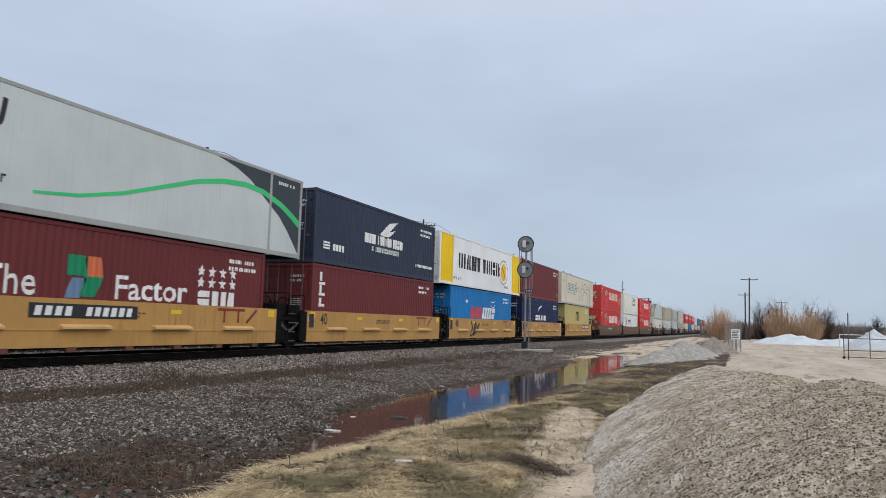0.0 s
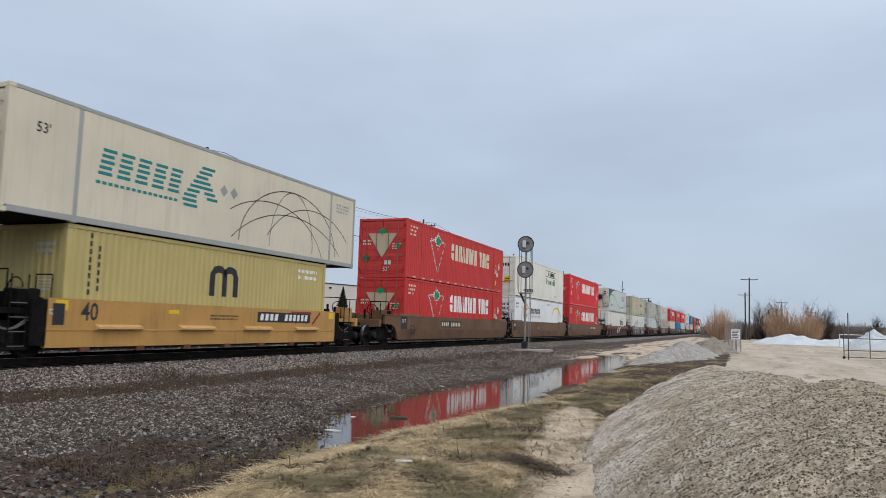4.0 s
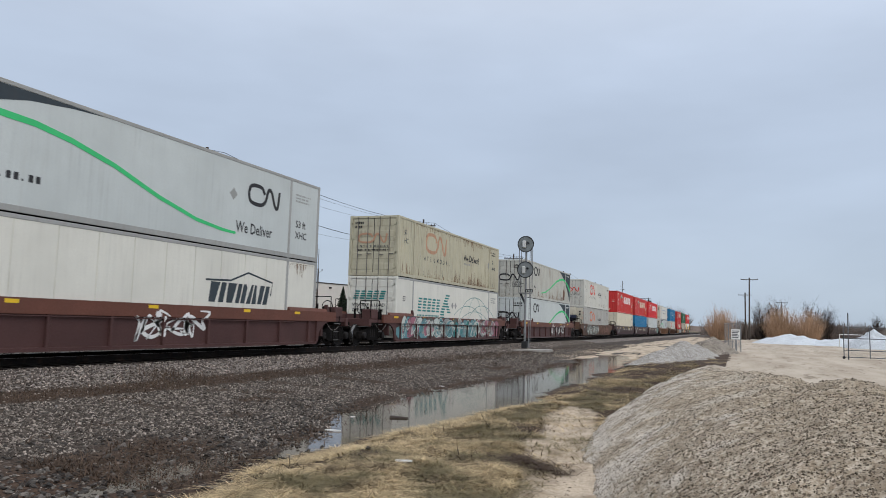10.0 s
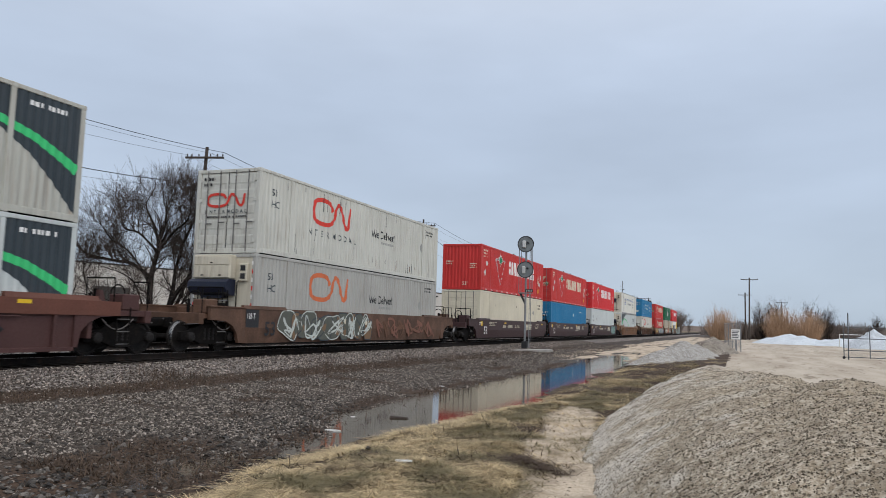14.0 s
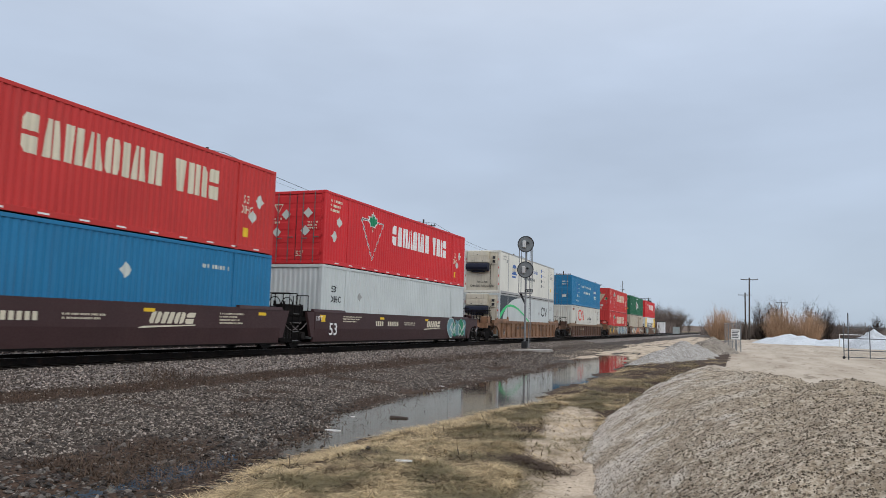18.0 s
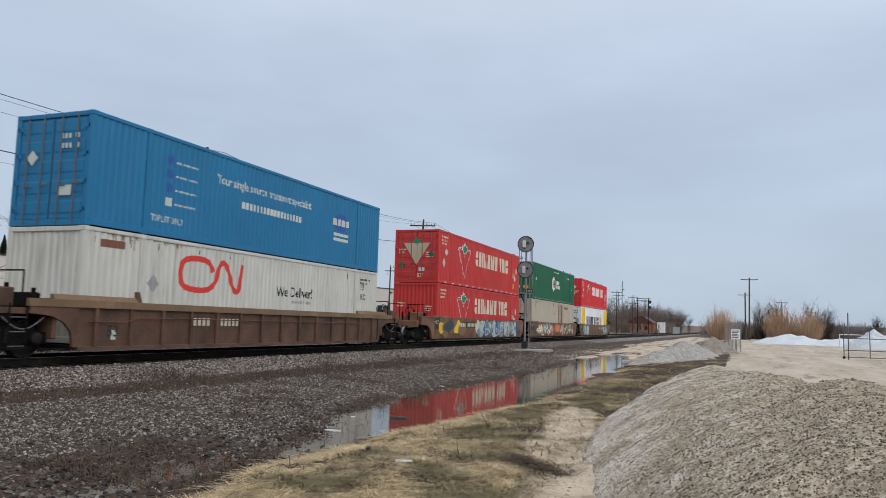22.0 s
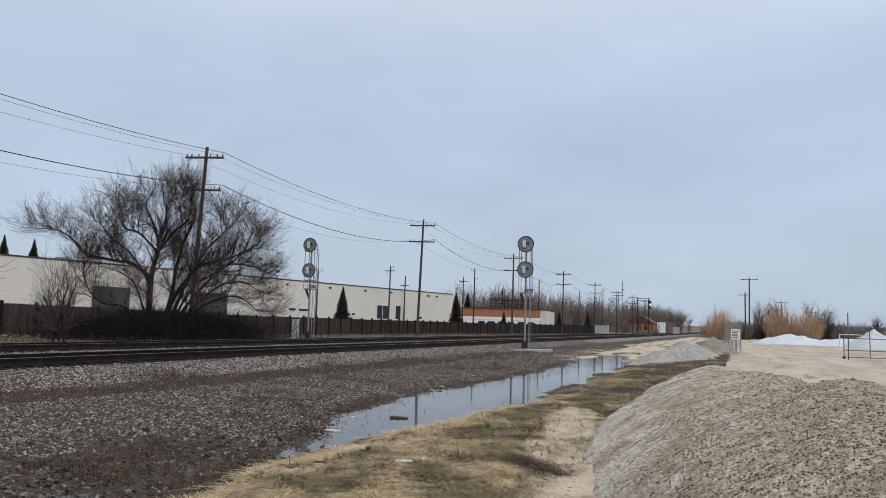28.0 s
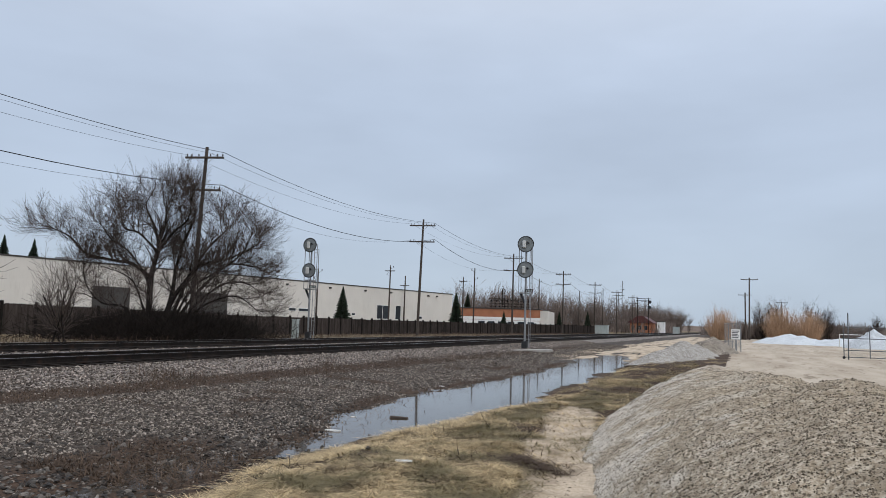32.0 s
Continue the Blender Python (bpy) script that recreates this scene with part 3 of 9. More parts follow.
# ---- piles of old snow and grit ----
def pitted_snow(name):
    """Old snow crusted with brown grit and pocked with small dark melt pits."""
    m, nt, bs = nodes_for(name)
    vec = nt.nodes.new("ShaderNodeTexCoord").outputs["Object"]
    warp = nt.nodes.new("ShaderNodeVectorMath")
    warp.operation = "MULTIPLY_ADD"
    jit = nt.nodes.new("ShaderNodeTexNoise")
    jit.inputs["Scale"].default_value = 30
    nt.links.new(vec, jit.inputs["Vector"])
    nt.links.new(jit.outputs["Color"], warp.inputs[0])
    warp.inputs[1].default_value = (0.03, 0.03, 0.03)
    nt.links.new(vec, warp.inputs[2])
    pit = nt.nodes.new("ShaderNodeTexVoronoi")
    pit.inputs["Scale"].default_value = 46
    nt.links.new(warp.outputs[0], pit.inputs["Vector"])
    cell = nt.nodes.new("ShaderNodeSeparateColor")
    nt.links.new(pit.outputs["Color"], cell.inputs[0])
    big, mid, fine, speck = noise_node(nt, vec, 0.55, 3), noise_node(nt, vec, 5.0, 4, 0.6), noise_node(nt, vec, 26, 4, 0.65), noise_node(nt, vec, 95, 2, 0.6)
    c = blend(nt, span(nt, fine, 0.38, 0.60), (0.68, 0.595, 0.47), (0.34, 0.272, 0.19))
    c = blend(nt, span(nt, mid, 0.42, 0.62, 0, 0.55), c, (0.215, 0.168, 0.115))
    c = blend(nt, span(nt, big, 0.54, 0.66, 0, 0.5), c, (0.56, 0.51, 0.43))
    sep = nt.nodes.new("ShaderNodeSeparateXYZ")
    nt.links.new(vec, sep.inputs[0])
    clean = nt.nodes.new("ShaderNodeMath")
    clean.operation = "MULTIPLY_ADD"
    nt.links.new(span(nt, sep.outputs["X"], -1.7, 0.3, 0.22, -0.10), clean.inputs[0])
    clean.inputs[1].default_value = 1.0
    nt.links.new(noise_node(nt, vec, 1.6, 4, 0.6), clean.inputs[2])
    c = blend(nt, span(nt, clean.outputs[0], 0.54, 0.72, 0, 0.65), c, (0.74, 0.685, 0.60))
    # browner and dirtier over the crest, on the yard's side
    c = blend(nt, span(nt, sep.outputs["X"], 0.0, 1.3, 0, 0.55), c, (0.225, 0.176, 0.120))
    c = blend(nt, span(nt, speck, 0.56, 0.66, 0, 0.55), c, (0.10, 0.078, 0.055))
    # pits sunk by the bump are also painted dark in the colour
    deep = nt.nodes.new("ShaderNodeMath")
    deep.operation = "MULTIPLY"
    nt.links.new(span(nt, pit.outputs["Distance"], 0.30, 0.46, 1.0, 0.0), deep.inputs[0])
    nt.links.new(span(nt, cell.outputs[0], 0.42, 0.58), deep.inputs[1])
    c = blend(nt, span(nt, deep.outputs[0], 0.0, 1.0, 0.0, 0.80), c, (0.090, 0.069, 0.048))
    nt.links.new(c, bs.inputs["Base Color"])
    bs.inputs["Roughness"].default_value = 0.85
    bs.inputs["Specular IOR Level"].default_value = 0.2
    h = nt.nodes.new("ShaderNodeMath")
    h.operation = "SUBTRACT"
    nt.links.new(fine, h.inputs[0])
    nt.links.new(deep.outputs[0], h.inputs[1])
    bump_to(nt, bs, h.outputs[0], 0.7, 0.018)
    return m


def dirty_snow(name, snow, grit, dark, share, size=1.0):
    m, nt, bs = nodes_for(name)
    vec = nt.nodes.new("ShaderNodeTexCoord").outputs["Object"]
    n1, n2, n3 = noise_node(nt, vec, 0.8, 4), noise_node(nt, vec, 24 * size, 5, 0.7), noise_node(nt, vec, 44 * size, 3, 0.6)
    n4 = noise_node(nt, vec, 9 * size, 4, 0.6)
    grain = nt.nodes.new("ShaderNodeTexVoronoi")
    grain.inputs["Scale"].default_value = 72 * size
    nt.links.new(vec, grain.inputs["Vector"])
    cell = nt.nodes.new("ShaderNodeSeparateColor")
    nt.links.new(grain.outputs["Color"], cell.inputs[0])
    c = blend(nt, span(nt, cell.outputs[0], 0.25, 0.75), snow, grit)
    c = blend(nt, span(nt, cell.outputs[1], 0.72, 0.82, 0.0, share), c, dark)
    c = blend(nt, span(nt, n2, 0.46, 0.60, 0.0, 0.6), c, grit)
    c = blend(nt, span(nt, n3, 0.53, 0.62, 0.0, share * 0.8), c, dark)
    c = blend(nt, span(nt, n4, 0.50, 0.58, 0.0, share * 0.7), c, tuple(0.55 * g for g in grit))
    c = blend(nt, span(nt, n1, 0.45, 0.6, 0.0, 0.45), c, tuple(0.8 * g for g in grit))
    nt.links.new(c, bs.inputs["Base Color"])
    bs.inputs["Roughness"].default_value = 0.8
    add = nt.nodes.new("ShaderNodeMath")
    add.operation = "SUBTRACT"
    nt.links.new(n2, add.inputs[0])
    nt.links.new(grain.outputs["Distance"], add.inputs[1])
    bump_to(nt, bs, add.outputs[0], 0.75, 0.022 / size)
    return m


CREST_Y = (1.5, 2.6, 4.5, 6.5, 8, 9, 11, 15, 20, 28, 36)
CREST_X = (1.0, 1.1, 1.1, 1.04, 1.01, 0.80, 0.53, -0.04, -0.6, -0.8, -0.8)
CREST_Z = (-0.5, 0.25, 0.58, 0.65, 0.64, 0.51, 0.53, 0.32, 0.16, -0.12, -0.5)


def pile_z(x, y):
    toe, cx, cz = between(y, *TOE), between(y, CREST_Y, CREST_X), between(y, CREST_Y, CREST_Z)
    lump = 0.075 * noise.noise((x * 1.5, y * 1.5, 1.0)) + 0.026 * noise.noise((x * 6, y * 6, 2.0)) + 0.030 * noise.noise((x * 14, y * 14, 4.0))
    if x < cx:
        s = (x - toe) / max(0.2, cx - toe)
        if s < 0:
            return -0.62
        return -0.47 + (cz + 0.47) * (1 - (1 - min(1, s)) ** 1.7) + lump * min(1, s * 6)
    s = (x - cx) / 1.9
    return -0.47 + (cz + 0.47) * (1 - smooth01(s)) + lump * max(0, 1 - s) if s < 1 else -0.62


def make_near_pile():
    xs = spread((-2.35, 1.2, 0.042), (1.2, 3.2, 0.12))
    ys = spread((1.5, 4, 0.12), (4, 12, 0.05), (12, 20, 0.1), (20, 36, 0.3))
    rows = [[(x, y, pile_z(x, y)) for x in xs] for y in ys]
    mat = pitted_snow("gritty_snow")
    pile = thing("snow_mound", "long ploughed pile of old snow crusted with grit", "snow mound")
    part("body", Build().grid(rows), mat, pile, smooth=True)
    rng = np.random.default_rng(12)
    spots, sizes = [], []
    while len(spots) < 62000:
        y = 3.6 + 17 * rng.random() ** 1.7
        x = rng.uniform(between(y, *TOE) - 0.1, between(y, CREST_Y, CREST_X) + 0.4)
        z = pile_z(x, y)
        if z < -0.5:
            continue
        r = rng.uniform(0.008, 0.012) if rng.random() < 0.03 else 0.003 + 0.006 * rng.random() ** 2.0
        spots.append((x, y, z + r * 0.2))
        sizes.append(r)
    ob = scatter_stones("grit", spots, sizes, stone_material("grit_crumb", (0.085, 0.066, 0.046), (0.58, 0.50, 0.39)), "dark crumbs of grit on the snow", rng, 0.8, chip)
    ob.parent = pile
    del ob["category"]


def mound(name, label, cx, cy, rx, ry, h, base, mat, turn=0.0, seed=0.0, n=60, power=1.4, rough=2.2):
    rows = []
    for i in range(n + 1):
        row = []
        for j in range(n + 1):
            u, v = -1 + 2 * j / n, -1 + 2 * i / n
            q = (u * u + v * v) ** 0.5
            x, y = u * rx, v * ry
            lump = 0.30 * noise.noise((x * 0.7 + seed, y * 0.45, seed)) + 0.14 * noise.noise((x * 2.2 + seed, y * 1.4, seed)) + 0.05 * noise.noise((x * 6 + seed, y * 4, seed))
            z = max(-0.15, (1 - min(1, q) ** power) * (1 + rough * lump)) * h if q < 1 else -0.15 * h
            row.append((x * math.cos(turn) - y * math.sin(turn), x * math.sin(turn) + y * math.cos(turn), z))
        rows.append(row)
    ob = new(name, Build().grid(rows).mesh(name, mat, True))
    ob.matrix_basis = pose(cx, cy, base)
    return tagged(ob, label, "snow mound")


def heap(label, spine, mat, seed):
    """A ridge of snow along a spine of (x, y, height, half width)."""
    px_, py_, ph_, pw_ = (np.array(c) for c in zip(*spine))
    base = -0.55
    rows = []
    for y in np.linspace(py_[0], py_[-1], 90):
        cx, h, w = np.interp(y, py_, px_), np.interp(y, py_, ph_), np.interp(y, py_, pw_)
        row = []
        for v in np.linspace(-1, 1, 44):
            x = cx + v * w * (1 + 0.25 * noise.noise((y * 0.4, seed, v)))
            lump = 0.5 * noise.noise((x * 0.6 + seed, y * 0.25, seed)) + 0.35 * noise.noise((x * 1.6, y * 0.7, seed)) + 0.2 * noise.noise((x * 4, y * 2.2, seed)) + 0.12 * noise.noise((x * 9, y * 5, seed))
            row.append((x - cx, y - py_[0], max(-0.1, h * (1 - abs(v) ** 1.35) * (1 + 0.75 * lump)) if abs(v) < 1 else -0.1))
        rows.append([(x + cx - px_[0], yy, z) for x, yy, z in row])
    ob = new("snow_mound", Build().grid(rows).mesh("snow_mound", mat, True))
    ob.matrix_basis = pose(px_[0], py_[0], base + 0.04)
    return tagged(ob, label, "snow mound")


make_near_pile()
GREY_SNOW = dirty_snow("grey_snow", (0.66, 0.64, 0.60), (0.40, 0.365, 0.32), (0.10, 0.08, 0.06), 0.85, 0.30)
BROWN_SNOW = dirty_snow("brown_snow", (0.52, 0.47, 0.41), (0.28, 0.235, 0.18), (0.07, 0.052, 0.037), 0.9, 0.25)
WHITE_SNOW = dirty_snow("white_snow", (0.70, 0.74, 0.77), (0.58, 0.62, 0.65), (0.40, 0.41, 0.42), 0.25)
heap("long grey ridge of dirty melting snow by the ditch", ((-4.0, 33.5, 0.05, 0.5), (-3.6, 37, 0.45, 1.0), (-3.1, 41, 0.74, 1.4), (-2.6, 46, 0.86, 1.6), (-2.3, 50, 0.6, 1.4), (-2.1, 52.5, 0.05, 0.9)), GREY_SNOW, 1.3)
heap("grey heap of gritty old snow at the yard's corner", ((-2.3, 52.8, 0.05, 0.7), (-1.9, 55, 0.8, 1.4), (-1.6, 58, 1.12, 1.7), (-1.2, 62, 0.75, 1.4), (-0.7, 66.5, 0.05, 0.8)), BROWN_SNOW, 5.1)
mound("snow_mound", "broad white heap of ploughed snow across the yard", 7.6, 122, 5.6, 8, 1.25, -0.5, WHITE_SNOW, 0.0, 2.2, power=1.8, rough=1.0)
mound("snow_mound", "white ridge of ploughed snow across the yard", 14.5, 120, 6.5, 8, 1.05, -0.5, WHITE_SNOW, 0.0, 7.4, power=1.8, rough=1.0)
mound("snow_mound", "white peaked heap of snow behind the wire gate", 15.6, 104, 3.6, 6, 2.0, -0.5, WHITE_SNOW, 0.0, 9.9, rough=1.0)


# ---- tracks ----
RAIL = surface("rail_steel", (0.014, 0.0110, 0.0095), 0.8, 0.0, 0.3, 1.5, 20, 0.1, (0.06, 0.032, 0.02), 0.5, spec=0.15)
RAIL_TOP = surface("worn_rail_head", (0.34, 0.33, 0.32), 0.28, 0.9, 0.1, 3, 40, 0.02)
TIE = surface("creosoted_tie", (0.017, 0.0135, 0.0115), 0.9, 0, 0.35, 2, 25, 0.5, (0.07, 0.06, 0.05), 0.4, each=0.3, spec=0.12)


def make_track(cx, label):
    track = thing("railway_track", label, "railway track", kind="structure")
    prof = [(-0.075, -0.172), (0.075, -0.172), (0.075, -0.158), (0.012, -0.135), (0.011, -0.05), (0.036, -0.04), (0.036, -0.012), (0.03, -0.004), (-0.03, -0.004), (-0.036, -0.012), (-0.036, -0.04), (-0.011, -0.05), (-0.012, -0.135), (-0.075, -0.158)]
    for s in (-1, 1):
        x = cx + s * 0.7535
        part("rail", Build().prism([(x + p, q) for p, q in prof], "y", -150, 1600), RAIL, track)
        part("rail_head", Build().box(x - 0.028, x + 0.028, -150, 1600, -0.006, 0.0), RAIL_TOP, track, "polished steel running surface")
    tie = Build().bevel_box(-1.3, 1.3, -0.115, 0.115, -0.32, -0.178, 0.012).mesh("tie", TIE)
    for i in range(110):
        y = 4 + i * 0.535
        part("tie", tie, None, track, at=pose(cx, y, 0, 0, 0, 0.6 * math.sin(i * 7.3)))
    rest = Build()
    for i in range(500):
        y = 4 + (110 + i) * 0.535
        rest.box(cx - 1.3, cx + 1.3, y - 0.115, y + 0.115, -0.32, -0.178)
    tagged(part("ties", rest, TIE, track), kind="stuff")


make_track(-16.1, "main-line track with rusty rails on creosoted wooden ties")
make_track(-22.0, "second main-line track with rusty rails on wooden ties")


# ---- signals ----
GALV = surface("galvanised_steel", (0.24, 0.245, 0.25), 0.55, 0.35, 0.15, 4, 40, 0.05, (0.14, 0.10, 0.07), 0.3)
BLACK = surface("black_paint", (0.022, 0.023, 0.025), 0.55, 0, 0.2, 3, 30, 0.05, (0.08, 0.07, 0.06), 0.3)
CONCRETE = surface("concrete", (0.36, 0.34, 0.31), 0.85, 0, 0.15, 1.5, 30, 0.3, (0.14, 0.12, 0.10), 0.5)
DARK_CONCRETE = surface("stained_concrete", (0.13, 0.115, 0.10), 0.9, 0, 0.2, 1.5, 30, 0.3)
TARGET = surface("grey_target", (0.17, 0.185, 0.185), 0.6, 0, 0.15, 3, 30, 0.03, (0.12, 0.12, 0.12), 0.4)
PALE_CASE = surface("pale_lamp_case", (0.5, 0.5, 0.48), 0.5, 0, 0.1, 5, 30, 0.02)
GREY_BOX = surface("grey_cabinet_paint", (0.33, 0.36, 0.34), 0.5, 0, 0.08, 2, 30, 0.05, (0.2, 0.16, 0.12), 0.35, streak=True)


def make_signal(x, y, z0, top, heads, cabinet):
    """A mast with two round signal targets, a ladder with a cage and a number board."""
    sg = thing("railway_signal", "galvanised signal mast with two round grey targets and caged ladder", "railway signal", pose(x, y, z0))
    h = top - z0
    part("base", Build().bevel_box(-0.32, 0.32, -0.32, 0.32, -0.25, 0.06, 0.03), DARK_CONCRETE, sg, "weathered concrete footing")
    part("junction_box", Build().bevel_box(-0.17, 0.17, -0.15, 0.15, 0.06, 0.5, 0.02), BLACK, sg)
    part("mast", Build().tube((0, 0, 0.5), (0, 0, h - 0.25), 0.065, 0.062, 12), GALV, sg)
    back = Matrix.Rotation(radians(6), 4, "Z")
    for hz, r in heads:
        hd = new("signal_head")
        hd.parent = sg
        hd.matrix_basis = pose(0, 0, hz) @ back
        target = Build()
        n = 32
        target.lathe((0, -0.30, 0), (0, 1, 0), [(0, r), (0.025, r), (0.028, r - 0.03), (0.03, 0.13)], n)
        part("target", target, TARGET, hd)
        rim = Build().path([(r * math.cos(2 * math.pi * i / n), -0.30, r * math.sin(2 * math.pi * i / n)) for i in range(n + 1)], 0.03, 6)
        part("rim", rim, BLACK, hd)
        part("lamp_case", Build().bevel_box(-0.20, 0.02, -0.42, -0.31, -0.24, 0.22, 0.04), PALE_CASE, hd)
        part("lamp_tube", Build().lathe((0.14, -0.42, 0.08), (0, 1, 0), [(0, 0.06), (0.1, 0.07)], 12), BLACK, hd)
        part("bracket", Build().box(-0.05, 0.05, -0.08, 0.0, -0.16, 0.16), GALV, hd)
        for a in (0.9, 2.2, 4.0, 5.3):
            brace = Build()
            brace.tube((0.1 * math.cos(a), -0.1, 0.1 * math.sin(a)), (0.9 * r * math.cos(a), -0.27, 0.9 * r * math.sin(a)), 0.010, None, 5)
            part("stay", brace, BLACK, hd)
    ladder_x = 0.26
    for s in (-0.17, 0.17):
        part("ladder_rail", Build().tube((ladder_x, 0.12 + s, 0.1), (ladder_x, 0.12 + s, h - 0.35), 0.022, None, 6), GALV, sg)
    rung = Build().tube((0, -0.17, 0), (0, 0.17, 0), 0.010, None, 5).mesh("rung", GALV)
    for i in range(int((h - 0.6) / 0.32)):
        part("rung", rung, None, sg, at=pose(ladder_x, 0.12, 0.3 + i * 0.32))
    # working cage on the track side
    z1, z2, w = h * 0.50, h * 0.90, 0.42
    cage = Build()
    for cx, cy in ((-w, -0.1), (-w, 0.42), (0.30, 0.42)):
        cage.tube((cx, cy, z1), (cx, cy, z2), 0.024, None, 6)
    for z in (z1, (z1 + z2) / 2, z2):
        cage.path([(0.30, 0.42, z), (-w, 0.42, z), (-w, -0.1, z), (0.0, -0.1, z)], 0.02, 5)
    part("cage", cage, GALV, sg)
    part("platform", Build().bevel_box(-w, 0.25, -0.10, 0.42, z1 - 0.05, z1, 0.01), GALV, sg)
    part("platform_brace", Build().prism([(-0.05, z1 - 0.75), (0.05, z1 - 0.75), (-w + 0.16, z1 - 0.05), (-w + 0.02, z1 - 0.05)], "y", 0.0, 0.10), BLACK, sg)
    part("number_board", Build().bevel_box(0.02, 0.50, -0.16, -0.14, z1 + 0.03, z1 + 0.22, 0.004), BLACK, sg, "small black board with pale figures")
    for k in range(4):
        part("figure_bar", Build().box(0.08 + k * 0.1, 0.145 + k * 0.1, -0.164, -0.160, z1 + 0.07, z1 + 0.18), GREY_BOX, sg)
    if cabinet:
        cb = thing("equipment_cabinet", "pale grey steel trackside equipment cabinet on a concrete pad", "cabinet", pose(x - 0.62, y - 0.55, z0) @ Matrix.Diagonal((0.62, 0.62, 1.25, 1)))
        part("pad", Build().bevel_box(-0.4, 0.4, -0.35, 0.35, -0.2, 0.06, 0.02), CONCRETE, cb)
        part("body", Build().bevel_box(-0.3, 0.3, -0.25, 0.25, 0.06, 1.0, 0.015), GREY_BOX, cb)
        part("lid", Build().bevel_box(-0.34, 0.34, -0.29, 0.29, 1.0, 1.05, 0.012), GREY_BOX, cb)
        part("door", Build().bevel_box(-0.25, 0.25, -0.268, -0.25, 0.12, 0.95, 0.006), GREY_BOX, cb)
        part("handle", Build().tube((0.18, -0.29, 0.5), (0.18, -0.29, 0.62), 0.012, None, 6), BLACK, cb)


make_signal(-12.25, 45.7, -0.38, 6.62, ((6.53, 0.49), (4.93, 0.49)), False)
make_signal(-26.2, 43.1, -0.25, 6.4, ((6.2, 0.45), (4.52, 0.45)), True)
slab = Build().prism([(-1.5, -0.35), (0.8, -0.45), (1.55, -0.1), (1.2, 0.5), (-0.4, 0.55), (-1.4, 0.2)], "z", -0.25, 0.09)
ob = new("concrete_slab", slab.mesh("concrete_slab", CONCRETE))
ob.matrix_basis = pose(-11.9, 45.0, -0.47, 2, -3, 12)
tagged(ob, "broken pale concrete slab lying at the signal's foot", "slab")


# ---- utility poles and wires ----
POLE = surface("weathered_pole_wood", (0.062, 0.049, 0.040), 0.85, 0, 0.3, 0.8, 22, 0.4, (0.04, 0.03, 0.025), 0.5, streak=True)
WIRE = surface("wire", (0.02, 0.02, 0.022), 0.6, 0.2, 0.1, 1, 5, 0)
INSUL = surface("brown_glass_insulator", (0.04, 0.03, 0.028), 0.25, 0, 0.1, 5, 30, 0)


def make_pole(x, y, z, h, arms, lean=(0.0, 0.0), r=0.16, label="tall weathered wooden utility pole with two crossarms", brackets=()):
    po = thing("utility_pole", label, "utility pole", pose(x, y, z, lean[0], lean[1], 0), group="poles along the line")
    part("pole", Build().tube((0, 0, -0.5), (0, 0, h), r, r * 0.62, 12), POLE, po)
    for az, half, pins in arms:
        arm = part("crossarm", Build().bevel_box(-half, half, -0.16 - 0.06, -0.16 + 0.04, az - 0.065, az + 0.065, 0.012), POLE, po)
        for s in (-1, 1):
            part("brace", Build().tube((s * half * 0.45, -0.2, az - 0.06), (0, -0.15, az - 0.55), 0.012, None, 5), GALV, po)
        for px in pins:
            part("insulator", Build().lathe((px, -0.17, az + 0.06), (0, 0, 1), [(0, 0.018), (0.06, 0.018), (0.065, 0.045), (0.11, 0.05), (0.16, 0.03), (0.18, 0.012)], 8), INSUL, arm)
    for bz, side in brackets:
        part("bracket_arm", Build().tube((0, 0, bz), (side * 0.55, 0, bz + 0.28), 0.03, 0.02, 6), GALV, po)
        part("insulator", Build().lathe((side * 0.55, 0, bz + 0.26), (0, 0, 1), [(0, 0.05), (0.2, 0.06), (0.24, 0.02)], 8), INSUL, po)
    return po


def sag_wire(name, p, q, sag, r, label="thin dark overhead wire"):
    p, q = Vector(p), Vector(q)
    cu = bpy.data.curves.new(name, "CURVE")
    cu.dimensions, cu.bevel_depth, cu.bevel_resolution = "3D", r, 1
    n = 14
    sp = cu.splines.new("POLY")
    sp.points.add(n)
    for i in range(n + 1):
        t = i / n
        c = p.lerp(q, t)
        sp.points[i].co = (c.x, c.y, c.z - 4 * sag * t * (1 - t), 1)
    cu.materials.append(WIRE)
    return tagged(new(name, cu), label, "wire", group="overhead wires")


LINE_X, LINE_Y = -32.0, [3.4 + 36.1 * i - {1: 1.0, 2: 0.7}.get(i, 0.0) for i in range(-1, 9)]
LEAN = {2: 3.2, 3: 1.7}
SUNK = {2: 0.25, 3: -0.2}
PINS = (-1.35, -1.0, -0.45, 0.45, 1.0, 1.4)
for i, y in enumerate(LINE_Y):
    lean = (0.9, LEAN.get(i, 0.4)) if i == 2 else (0.4, LEAN.get(i, 0.4))
    make_pole(LINE_X, y, -0.3 - SUNK.get(i, 0.0), 12.35, ((11.65, 1.5, PINS), (9.75 - SUNK.get(i, 0.0) * 0.7, 1.5, PINS[:2] + PINS[4:])), lean)
